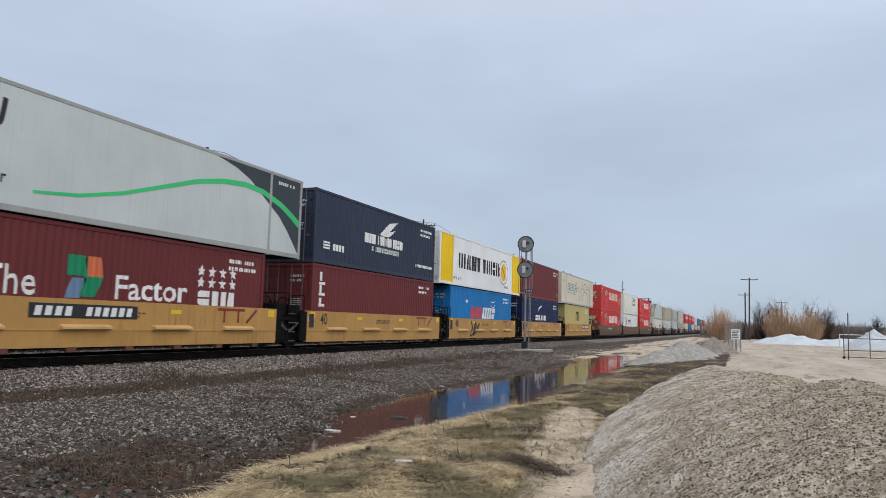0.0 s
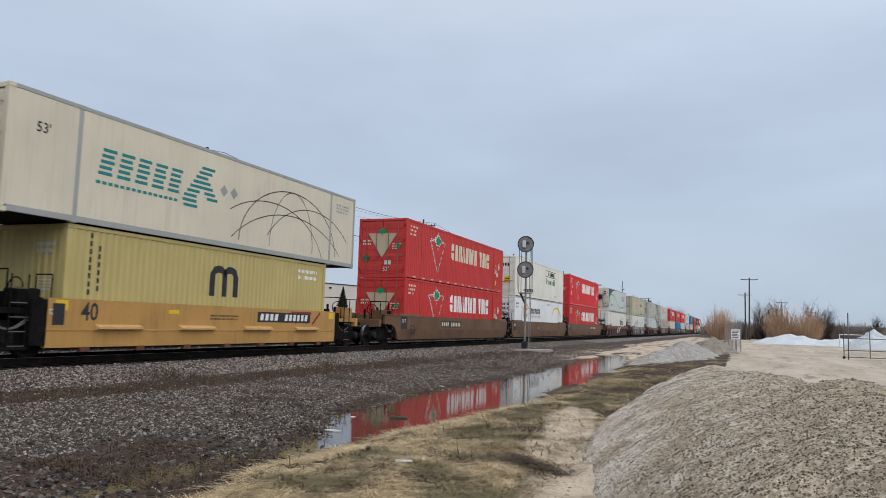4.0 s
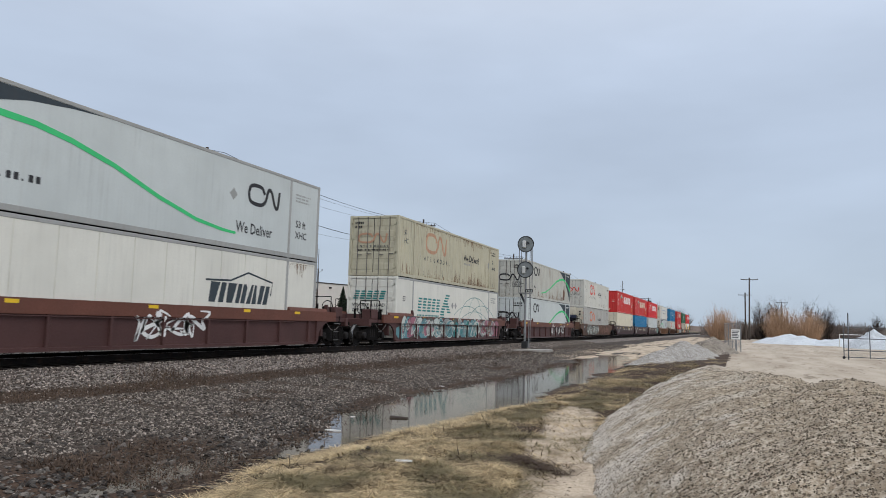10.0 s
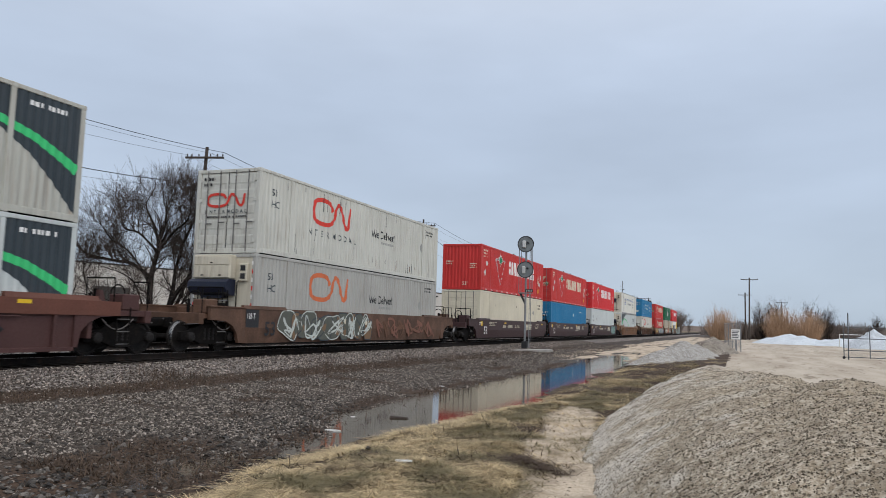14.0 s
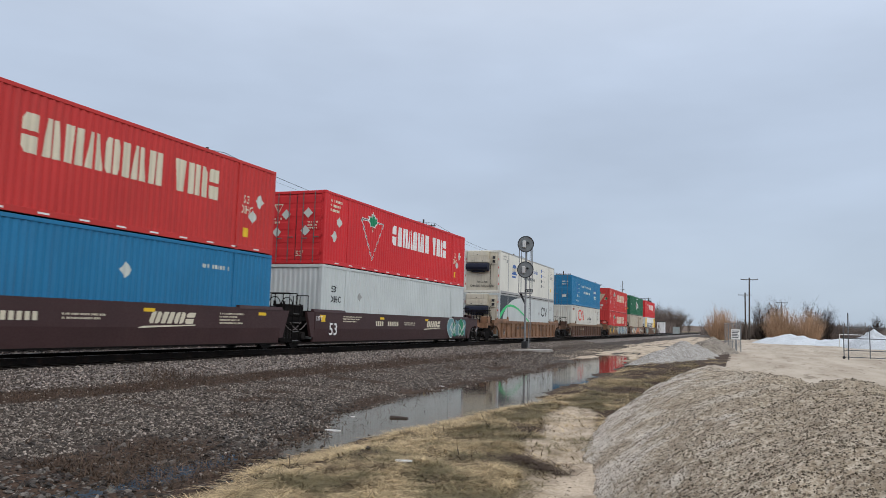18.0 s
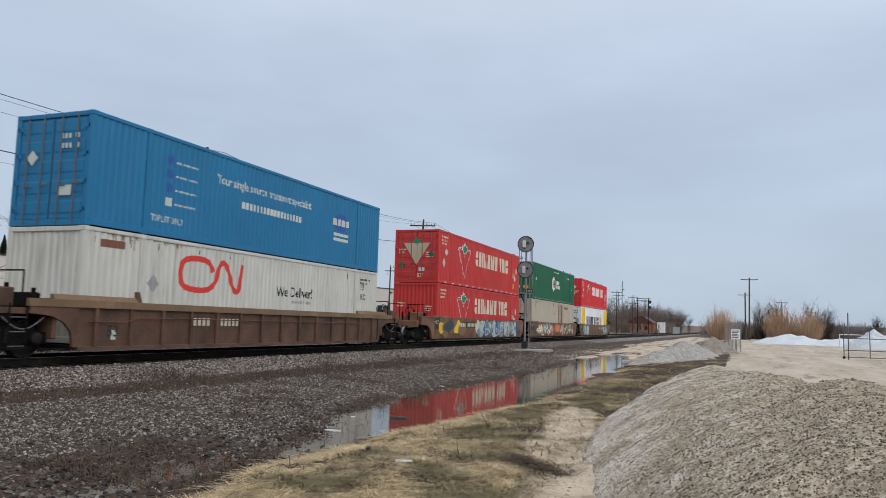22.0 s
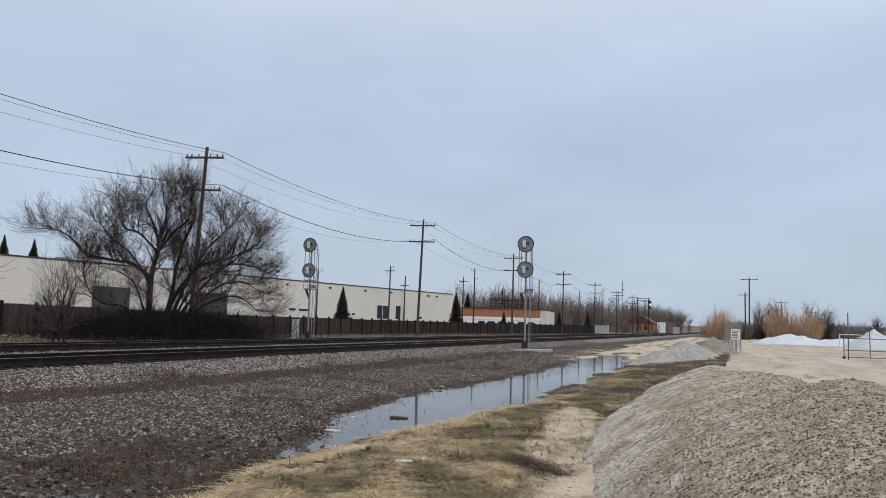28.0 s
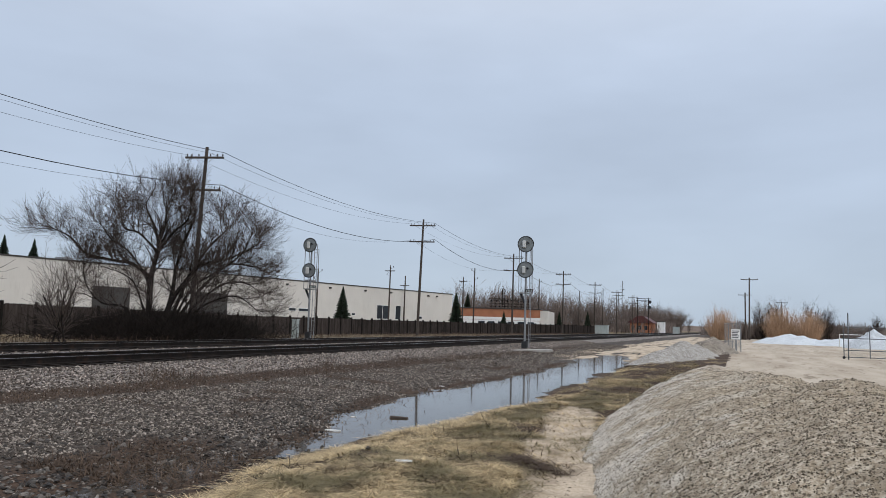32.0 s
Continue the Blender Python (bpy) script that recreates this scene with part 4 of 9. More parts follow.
for i, (a, b) in enumerate(zip(LINE_Y[:7], LINE_Y[1:8])):
    top_a, top_b = (0.2 * radians(LEAN.get(k, 0.4)) / radians(1.0) for k in (i, i + 1))
    for px, dz, sag, r in ((1.4, 11.6, 0.9, 0.016), (0.45, 11.6, 0.85, 0.008), (-1.35, 11.6, 0.95, 0.008), (1.4, 9.7, 1.4, 0.022), (-1.0, 9.7, 1.45, 0.008)):
        sag_wire("overhead_wire", (LINE_X + px + top_a, a - 0.17, dz - SUNK.get(i, 0.0) * (1.0 if dz > 10 else 1.7)), (LINE_X + px + top_b, b - 0.17, dz - SUNK.get(i + 1, 0.0) * (1.0 if dz > 10 else 1.7)), sag, r)

# a second, lighter line behind the fence and the far poles
for x, y, h, arms, br in ((-52.0, 144.8, 11.0, ((10.1, 0.9, (-0.8, 0.8)),), ((9.0, 1), (8.0, -1))), (-50, 84.0, 8.0, (), ((7.4, 1), (6.4, -1))), (-52, 109.8, 10.5, ((9.6, 0.9, ()),), ((9.9, 1), (8.7, -1))),
                          (-52.0, 115.8, 9.2, ((7.6, 0.8, ()),), ()), (-42, 122.6, 11.1, (), ((10.4, -1), (9.0, 1), (7.6, -1))), (-41.5, 166.3, 12.1, (), ((11.2, 1), (9.8, -1), (8.4, 1))),
                          (-41.0, 210.6, 11.6, (), ((10.9, 1), (9.4, -1))), (-39, 238.8, 13.8, (), ((13.0, 1), (11.6, -1))), (-40.0, 288.7, 19.2, ((16.2, 1.2, ()),), ((18.2, 1), (17.0, -1), (15.7, 1))),
                          (-40.0, 278.7, 14.7, ((13.4, 2.2, PINS),), ()), (-34, 405.8, 12.0, (), ((11.2, 1),)), (-34, 438, 12.2, (), ())):
    make_pole(x, y, -0.4, h, arms, (0, 0.3), 0.15, "slender grey utility pole with bracket insulators", br)
make_pole(2.4, 160, -0.4, 12.2, ((11.8, 1.6, (-1.5, 1.5)),), (0, 0.3), 0.19, "dark wooden utility pole with one crossarm by the yard")
make_pole(1.75, 163, -0.4, 9.4, ((8.9, 1.3, (-1.2,)),), (0, -0.3), 0.19, "dark wooden utility pole standing beside a taller one")
make_pole(10.6, 205, -0.4, 9.3, ((9.0, 1.3, (-1.2, 1.2)),), (0, 0), 0.15, "distant wooden utility pole with one crossarm")
make_pole(20.3, 230, -0.4, 7.7, ((7.3, 0.9, ()),), (0, 0), 0.14, "distant wooden utility pole with a short crossarm")


# ---- fence and buildings beyond the tracks ----
FENCE = surface("weathered_fence_board", (0.047, 0.037, 0.032), 0.9, 0, 0.35, 1.5, 20, 0.3, (0.022, 0.017, 0.015), 0.5, streak=True, island=0.45, each=0.3, spec=0.1)
FENCE_POST = surface("dark_fence_post", (0.012, 0.010, 0.009), 0.9, 0, 0.2, 2, 20, 0.2, spec=0.1)


def make_fence():
    fence = thing("board_fence", "long weathered dark board fence with darker posts", "fence")
    pts = [(-48.0, 12.0), (-46.0, 36.5), (-42.3, 66.0), (-40.3, 107.0), (-33.0, 150.0), (-30.0, 172.0)]
    board = Build().box(-0.072, 0.072, -0.02, 0.028, 0.06, 1.85).mesh("board", FENCE)
    post = Build().bevel_box(-0.09, 0.09, -0.11, 0.09, -0.3, 2.02, 0.02).mesh("post", FENCE_POST)
    rail = Build().box(0, 2.45, 0.032, 0.07, 1.5, 1.62).mesh("rail", FENCE)
    rest = Build()
    rng = random.Random(6)
    for (x0, y0), (x1, y1) in zip(pts, pts[1:]):
        length = math.hypot(x1 - x0, y1 - y0)
        n = round(length / 2.45)
        ang = math.degrees(math.atan2(y1 - y0, x1 - x0))
        for i in range(n):
            t = i / n
            x, y = x0 + (x1 - x0) * t, y0 + (y1 - y0) * t
            w = length / n
            hgt = 1.0 + 0.16 * max(0.0, (60 - y) / 24)
            m = pose(x, y, ground_z(x, y) - 0.02, 0, 0, ang) @ Matrix.Diagonal((w / 2.45, 1, hgt, 1))
            part("post", post, None, fence, at=m)
            part("rail", rail, None, fence, at=m)
            for j in range(16):
                bm = m @ pose(0.14 + 2.31 * (j + 0.5) / 16 - 0.06, -0.012 * (j % 2), rng.uniform(-0.03, 0.02), 0, rng.uniform(-0.5, 0.5), 0)
                if 33 < y < 76:
                    part("board", board, None, fence, at=bm)
                else:
                    k = len(rest.v)
                    rest.box(-0.072, 0.072, -0.02, 0.028, 0.06, 1.85)
                    rest.v[k:] = [tuple(bm @ Vector(v)) for v in rest.v[k:]]
    tagged(part("boarding", rest, FENCE, fence), kind="stuff")


make_fence()
WALL = surface("cream_stucco", (0.60, 0.56, 0.50), 0.85, 0, 0.05, 0.4, 25, 0.05, (0.42, 0.38, 0.33), 0.3, streak=True)
FLASH = surface("dark_roof_flashing", (0.06, 0.055, 0.05), 0.6, 0.2, 0.1, 1, 20, 0)
PANE = surface("dark_window_glass", (0.03, 0.035, 0.04), 0.08, 0, 0.2, 0.5, 5, 0, dirty=0)
BRICK = surface("orange_brick", (0.34, 0.14, 0.075), 0.85, 0, 0.15, 0.6, 18, 0.1, (0.2, 0.1, 0.06), 0.3)
WHITE = surface("white_trim", (0.72, 0.71, 0.68), 0.6, 0, 0.05, 1, 20, 0.02, (0.5, 0.46, 0.4), 0.2)
ROOF_RED = surface("red_metal_roof", (0.085, 0.028, 0.025), 0.55, 0, 0.12, 0.8, 20, 0.05)


def make_warehouse():
    a, b = Vector((-75.0, 17.0)), Vector((-49.3, 131.6))
    d = b - a
    length = d.length
    m = pose(a.x, a.y, -0.5, 0, 0, math.degrees(math.atan2(d.y, d.x)))
    wh = thing("warehouse", "long low cream warehouse with a flat roof and dark roof edge", "building", m)
    part("wall", Build().box(0, length, 0, 0.3, 0, 6.9).box(length - 0.3, length, 0.3, 40, 0, 6.9).box(0, length, 40, 40.3, 0, 6.9).box(0, 0.3, 0.3, 40, 0, 6.9), WALL, wh)
    part("roof", Build().box(0.3, length - 0.3, 0.3, 40, 6.55, 6.7), FLASH, wh)
    part("parapet_cap", Build().bevel_box(-0.06, length + 0.06, -0.08, 0.36, 6.9, 7.06, 0.02), FLASH, wh)

    def window(s, w, z, h, panes):
        fr = part("window", Build().box(s, s + w, -0.05, 0.02, z, z + h), PANE, wh, "dark glazed window")
        f = Build().box(s - 0.06, s, -0.08, 0.02, z - 0.06, z + h + 0.06).box(s + w, s + w + 0.06, -0.08, 0.02, z - 0.06, z + h + 0.06)
        f.box(s, s + w, -0.08, 0.02, z - 0.06, z).box(s, s + w, -0.08, 0.02, z + h, z + h + 0.06)
        for k in range(1, panes):
            f.box(s + w * k / panes - 0.03, s + w * k / panes + 0.03, -0.08, -0.052, z, z + h)
        part("window_frame", f, WHITE, fr)

    for s, w, z, h, k in ((95.2, 2.9, 2.0, 2.15, 2), (100.1, 1.4, 2.0, 2.2, 1), (75.6, 1.3, 2.7, 0.35, 1), (77.5, 1.9, 2.7, 0.35, 1), (87.2, 0.8, 2.4, 0.3, 1), (89.0, 0.8, 2.4, 0.3, 1), (106.8, 0.9, 2.2, 0.4, 1)):
        window(s, w, z, h, k)
    for s in (75.0, 83.8, 92.0, 98.6, 109.4, 112.1):
        part("wall_lamp", Build().bevel_box(s - 0.15, s + 0.15, -0.35, -0.002, 6.2, 6.45, 0.03), FLASH, wh)
    for s, w in ((46.3, 4.5), (59.6, 5.1)):
        part("loading_door", Build().box(s, s + w, -0.05, 0.02, 0, 4.5), FLASH, wh, "dark dock door")
    for s in (20, 47, 88):
        part("rooftop_vent", Build().bevel_box(s, s + 1.4, 8, 9.4, 6.7, 7.9, 0.05), GALV, wh)


make_warehouse()


def make_brick_block():
    bk = thing("brick_building", "low orange brick building with a pale band and rooftop plant", "building", pose(-52, 152, -0.5, 0, 0, 8))
    part("wall", Build().box(-9, 14, 0, 18, 0, 4.9), BRICK, bk)
    part("band", Build().box(-9.05, 14.02, -0.06, 0, 2.6, 3.2).box(14.0, 14.06, 0, 18, 2.6, 3.2), WHITE, bk)
    part("lower_wall", Build().box(-9.04, 14.0, -0.045, 0, 0, 2.55), WHITE, bk)
    part("roof_edge", Build().box(-9.15, 14.15, -0.15, 18.15, 4.9, 5.1), FLASH, bk)
    part("end_wall", Build().box(14.06, 15.6, 0.5, 17, 0, 4.7), WALL, bk)
    for i in range(6):
        x = 1.0 + i * 2.1
        part("window", Build().box(x, x + 1.4, -0.09, -0.05, 0.9, 2.3), PANE, bk)
    # switchgear: a lattice of posts and bars with insulators standing on it
    rack = Build()
    for i in range(16):
        u = 2.2 + i * 0.58
        rack.box(u, u + 0.05, 6, 6.05, 5.1, 7.3 + 0.35 * ((i * 5) % 3))
        rack.box(u, u + 0.05, 7.6, 7.65, 5.1, 7.1 + 0.3 * ((i * 7) % 3))
        if i % 2:
            rack.box(u - 0.1, u + 0.12, 5.95, 6.1, 6.5, 7.0)
    for z in (5.6, 6.2, 6.9, 7.25):
        rack.box(2.2, 11.0, 6, 6.06, z, z + 0.07)
        rack.box(2.2, 11.0, 7.6, 7.66, z - 0.1, z - 0.04)
    part("rooftop_rack", rack, FENCE_POST, bk, "dark steel frame on the roof")
    tower = Build()
    for sx, sy in ((0, 0), (0.6, 0), (0, 0.6), (0.6, 0.6)):
        tower.box(4.4 + sx, 4.48 + sx, 10 + sy, 10.08 + sy, 5.1, 9.6)
    for z in np.arange(5.6, 9.7, 0.5):
        tower.box(4.4, 5.08, 10, 10.05, z, z + 0.06)
    part("mast", tower, FENCE_POST, bk)


make_brick_block()


def make_station():
    st = thing("depot_building", "small brick building with a dull red roof beside the line", "building", pose(-34.5, 300, -0.4))
    part("wall", Build().box(-4, 4, 0, 16, 0, 3.9), BRICK, st)
    part("roof", Build().prism([(-4.6, 3.8), (4.6, 3.8), (4.6, 4.1), (1.2, 6.4), (-1.2, 6.4), (-4.6, 4.1)], "y", -0.8, 16.8), ROOF_RED, st)
    for i in range(3):
        part("window", Build().box(-3.4 + i * 2.4, -2.2 + i * 2.4, -0.06, 0.02, 1.2, 2.8), PANE, st)
    wing = thing("shed", "white shed wall beside the depot", "building", pose(-28.3, 300, -0.4))
    part("wall", Build().box(0, 2.6, 0, 6, 0, 4.4), WHITE, wing)
    part("roof", Build().box(-0.2, 2.8, -0.2, 6.2, 4.4, 4.6), FLASH, wing)
    bx = thing("relay_cabinet", "large pale green-grey relay cabinet beyond the tracks", "cabinet", pose(-27.6, 168, -0.4))
    part("body", Build().bevel_box(-1.4, 1.4, -0.8, 0.8, 0, 2.0, 0.03), GREY_BOX, bx)
    part("lid", Build().bevel_box(-1.5, 1.5, -0.9, 0.9, 2.0, 2.1, 0.02), GREY_BOX, bx)
    part("door", Build().bevel_box(-1.2, -0.05, -0.83, -0.8, 0.15, 1.9, 0.01), GREY_BOX, bx)
    part("door", Build().bevel_box(0.05, 1.2, -0.83, -0.8, 0.15, 1.9, 0.01), GREY_BOX, bx)
    b2 = thing("relay_cabinet", "small pale relay cabinet far down the line", "cabinet", pose(-20.0, 282, -0.3))
    part("body", Build().bevel_box(-1.1, 1.1, -1, 1, 0, 2.4, 0.05), GREY_BOX, b2)
    part("lid", Build().bevel_box(-1.2, 1.2, -1.1, 1.1, 2.4, 2.55, 0.03), GREY_BOX, b2)
    # signal bridge mast far down the line
    sb = thing("signal_mast", "distant dark bracket signal on steel posts", "railway signal", pose(-25.5, 228, -0.3))
    for x in (-1.5, 1.5):
        part("post", Build().box(x - 0.12, x + 0.12, -0.12, 0.12, 0, 10.6), FENCE_POST, sb)
    for z in (9.6, 10.2):
        part("crossbeam", Build().box(-1.9, 2.2, -0.1, 0.1, z, z + 0.15), FENCE_POST, sb)
    for z in (9.3, 7.7):
        part("signal_head", Build().lathe((1.95, -0.3, z), (0, 1, 0), [(0, 0.5), (0.05, 0.5)], 16), BLACK, sb)


make_station()


# ---- bare trees and shrubs ----
BARK = surface("dark_bark", (0.018, 0.0145, 0.013), 0.9, 0, 0.3, 2, 20, 0.3, spec=0.1)
TWIG = surface("bare_twig", (0.070, 0.055, 0.048), 0.9, 0, 0.25, 0.4, 4, 0, island=0.3, spec=0.1)
WILLOW = surface("orange_willow_twig", (0.43, 0.28, 0.175), 0.8, 0, 0.25, 0.4, 4, 0, island=0.35)
BROWN_TWIG = surface("brown_shrub_twig", (0.175, 0.138, 0.118), 0.9, 0, 0.3, 0.3, 4, 0, island=0.35)
NEEDLE = surface("dark_spruce_needles", (0.018, 0.030, 0.016), 0.8, 0, 0.3, 1.0, 8, 0, island=0.4)


class Twigs:
    """Three-sided tapered twigs, kept as arrays."""

    def __init__(self):
        self.a, self.b, self.r, self.q = [], [], [], []

    def add(self, a, b, r0, r1):
        self.a.append(a), self.b.append(b), self.r.append(r0), self.q.append(r1)

    def mesh(self, name, mat):
        a, b, r, q = np.array(self.a), np.array(self.b), np.array(self.r), np.array(self.q)
        d = b - a
        d /= np.linalg.norm(d, axis=1)[:, None] + 1e-9
        ref = np.where(np.abs(d[:, 2:3]) < 0.9, np.array([[0, 0, 1.0]]), np.array([[1.0, 0, 0]]))
        u = np.cross(d, ref)
        u /= np.linalg.norm(u, axis=1)[:, None]
        w = np.cross(d, u)
        rings = []
        for c, rad in ((a, r), (b, q)):
            for k in range(3):
                t = 2 * np.pi * k / 3
                rings.append(c + (u * np.cos(t) + w * np.sin(t)) * rad[:, None])
        v = np.stack(rings, 1).reshape(-1, 3)
        base = np.array([(0, 1, 4), (0, 4, 3), (1, 2, 5), (1, 5, 4), (2, 0, 3), (2, 3, 5)])
        return triangles(name, v, (base[None] + (np.arange(len(a)) * 6)[:, None, None]).reshape(-1, 3), mat)


def grow(rng, tw, limbs, p, d, length, r, depth, up=0.12, wiggle=0.22, spread_=0.65, kids=(3, 5)):
    """A limb in bent pieces that throws side branches, down to twigs."""
    n = 4 if depth > 0 else 2
    p, d = np.array(p, float), np.array(d, float)
    step = length / n
    for i in range(n):
        d = d + rng.normal(0, wiggle, 3) + np.array([0, 0, up])
        d /= np.linalg.norm(d)
        q = p + d * step
        r1 = max(0.006, r * (1 - 0.55 * (i + 1) / n))
        (limbs if r > 0.028 else tw).add(p, q, max(0.006, r * (1 - 0.55 * i / n)), r1)
        if depth > 0 and (i > 0 or depth < 3):
            for _ in range(rng.integers(*kids)):
                side = rng.normal(0, 1, 3)
                side -= d * side.dot(d)
                side /= np.linalg.norm(side)
                nd = d * (1 - spread_ * 0.55) + side * spread_ * rng.uniform(0.6, 1.2)
                grow(rng, tw, limbs, p + d * step * rng.random(), nd / np.linalg.norm(nd), length * rng.uniform(0.42, 0.68), r1 * 0.62, depth - 1, up, wiggle, spread_, kids)
        p = q


def make_big_tree():
    """A spreading willow: crooked main limbs, then three orders of branches down to fine upright twigs."""
    rng = np.random.default_rng(21)
    tree = thing("bare_tree", "large bare multi-stemmed willow, leafless, beside a utility pole", "tree", pose(-29.5, 32.6, -0.3, 0, 0, 42))
    tw, limbs = Twigs(), Twigs()
    up = np.array([0, 0, 1.0])

    def put(a, b, r0, r1):
        (limbs if r0 > 0.016 else tw).add(a, b, r0, r1)

    def branch(p, d, length, r, level):
        n = (5, 4, 3)[level]
        p = np.array(p, float)
        for i in range(n):
            d = d + rng.normal(0, (0.20, 0.20, 0.16)[level], 3) + up * (0.05, 0.10, 0.10)[level]
            d /= np.linalg.norm(d)
            q = p + d * length / n
            ra, rb = r * (1 - 0.7 * i / n), r * (1 - 0.7 * (i + 1) / n)
            put(p, q, max(0.0045, ra), max(0.0035, rb))
            if level < 2:
                for _ in range(2 if level == 0 else rng.integers(1, 4)):
                    s = rng.normal(0, 1, 3)
                    s -= d * s.dot(d)
                    s /= np.linalg.norm(s)
                    v = d * rng.uniform(0.5, 1.0) + s * rng.uniform(0.4, 0.8) + up * 0.12
                    branch(p + (q - p) * rng.random(), v / np.linalg.norm(v), (0.0, 1.15, 0.62)[level + 1] * rng.uniform(0.6, 1.2), max(0.006, rb * 0.5), level + 1)
            p = q

    def limb(pts, r0, r1):
        """A main limb through (right, height) turns, leaning a little to and fro."""
        lean = rng.uniform(-1.4, 1.4)
        k = len(pts) - 1
        ring = [np.array([u * 0.88 + rng.normal(0, 0.06), lean * (i / k) ** 1.3 + rng.normal(0, 0.10), z * 0.95 + (rng.normal(0, 0.06) if i else 0.0)]) for i, (u, z) in enumerate(pts)]
        line = []
        for i in range(k):
            p0, p1, p2, p3 = ring[max(0, i - 1)], ring[i], ring[i + 1], ring[min(k, i + 2)]
            for t in (0.0, 0.25, 0.5, 0.75):
                line.append(0.5 * (2 * p1 + (p2 - p0) * t + (2 * p0 - 5 * p1 + 4 * p2 - p3) * t * t + (3 * p1 - p0 - 3 * p2 + p3) * t ** 3))
        line.append(ring[-1])
        n = len(line) - 1
        r0, r1 = r0 * 0.78, r1 * 0.85
        for i in range(n):
            ra, rb = r0 + (r1 - r0) * i / n, r0 + (r1 - r0) * (i + 1) / n
            limbs.add(line[i], line[i + 1], ra, rb)
            d = (line[i + 1] - line[i]) / np.linalg.norm(line[i + 1] - line[i])
            if i >= n * 0.24 and line[i][2] > 1.0:
                for _ in range(1 if rng.random() < 0.75 else 2):
                    s = rng.normal(0, 1, 3)
                    s -= d * s.dot(d)
                    s /= np.linalg.norm(s)
                    v = d * rng.uniform(0.4, 0.9) + s * rng.uniform(0.4, 0.9) + up * 0.22
                    branch(line[i], v / np.linalg.norm(v), (1.3 + 0.4 * i / n) * rng.uniform(0.6, 1.1), min(0.05, rb * 0.55), 0)
        for _ in range(3):
            v = d + rng.normal(0, 0.35, 3)
            branch(line[-1], v / np.linalg.norm(v), 1.3 * rng.uniform(0.7, 1.1), r1 * 0.8, 0)

    limb(((-0.5, -0.1), (-0.45, 2.0), (-0.25, 3.8), (0.0, 5.4)), 0.27, 0.15)
    limb(((0.0, 5.3), (-0.5, 6.6), (-0.9, 7.7), (-0.7, 8.4)), 0.12, 0.03)
    limb(((0.0, 5.4), (0.3, 6.7), (0.45, 7.9), (0.7, 8.7)), 0.12, 0.03)
    limb(((0.05, 5.2), (0.7, 6.3), (1.6, 7.0), (1.8, 8.1)), 0.11, 0.03)
    limb(((-0.1, 5.1), (-1.1, 6.1), (-2.0, 6.3), (-2.4, 7.2)), 0.10, 0.03)
    limb(((-0.4, 3.5), (-1.4, 4.3), (-2.6, 4.5), (-4.0, 4.7), (-4.9, 5.6), (-5.8, 6.0)), 0.15, 0.035)
    limb(((-0.4, 3.2), (-1.6, 4.9), (-2.6, 5.4), (-3.4, 6.3)), 0.09, 0.03)
    limb(((0.3, -0.1), (1.0, 2.0), (2.3, 4.2), (3.3, 4.7), (4.4, 5.0), (5.6, 5.7), (6.1, 6.0)), 0.20, 0.03)
    limb(((0.8, -0.1), (1.6, 1.6), (2.7, 3.2), (4.2, 4.5), (5.3, 4.7), (6.2, 4.4)), 0.17, 0.03)
    limb(((1.0, -0.1), (2.0, 1.3), (3.3, 2.4), (4.8, 2.6), (5.9, 1.9)), 0.12, 0.03)
    limb(((0.6, -0.1), (1.3, 2.2), (2.2, 4.0), (3.2, 5.6), (3.9, 6.6), (4.2, 7.3)), 0.16, 0.03)
    limb(((0.2, -0.1), (0.8, 2.4), (1.2, 4.4), (1.5, 5.9), (2.0, 7.2), (1.8, 8.2)), 0.18, 0.03)
    limb(((0.3, 0.6), (1.0, 2.2), (1.1, 3.8), (0.9, 5.0)), 0.11, 0.04)
    limb(((-0.7, 0.2), (-1.7, 1.8), (-2.9, 2.0), (-3.8, 3.1), (-4.1, 4.0)), 0.10, 0.025)
    limb(((-0.5, 1.6), (-1.4, 3.2), (-2.4, 3.8)), 0.08, 0.03)
    limb(((1.1, 0.1), (2.4, 1.9), (4.0, 3.3), (5.4, 3.5), (6.3, 3.1)), 0.11, 0.03)
    limb(((0.7, 0.4), (2.2, 3.0), (3.6, 3.9), (5.0, 5.2), (5.6, 6.3)), 0.11, 0.03)
    # a dense brown tuft of shoots where the middle limbs cross
    for _ in range(420):
        p = np.array([1.0, 0.2, 4.9]) + rng.normal(0, 1, 3) * np.array([0.30, 0.30, 0.30])
        d = rng.normal(0, 0.5, 3) + np.array([0.15, 0, 0.35])
        tw.add(p, p + d * 0.55, 0.008, 0.004)
    part("trunk", limbs.mesh("trunk", BARK), None, tree)
    part("crown", tw.mesh("crown", TWIG), None, tree)
    low = Twigs()
    for _ in range(15000):
        p = np.array([rng.normal(0.8, 1.7) if rng.random() < 0.88 else rng.normal(0.3, 2.9), rng.normal(-0.2, 0.8), 0.0])
        d = np.array([rng.normal(0, 0.6), rng.normal(0, 0.4), rng.uniform(0.2, 0.9)])
        low.add(p, p + d * rng.uniform(0.5, 2.3), 0.015, 0.006)
    part("undergrowth", low.mesh("undergrowth", BARK), None, tree, "dark tangle of low shoots")


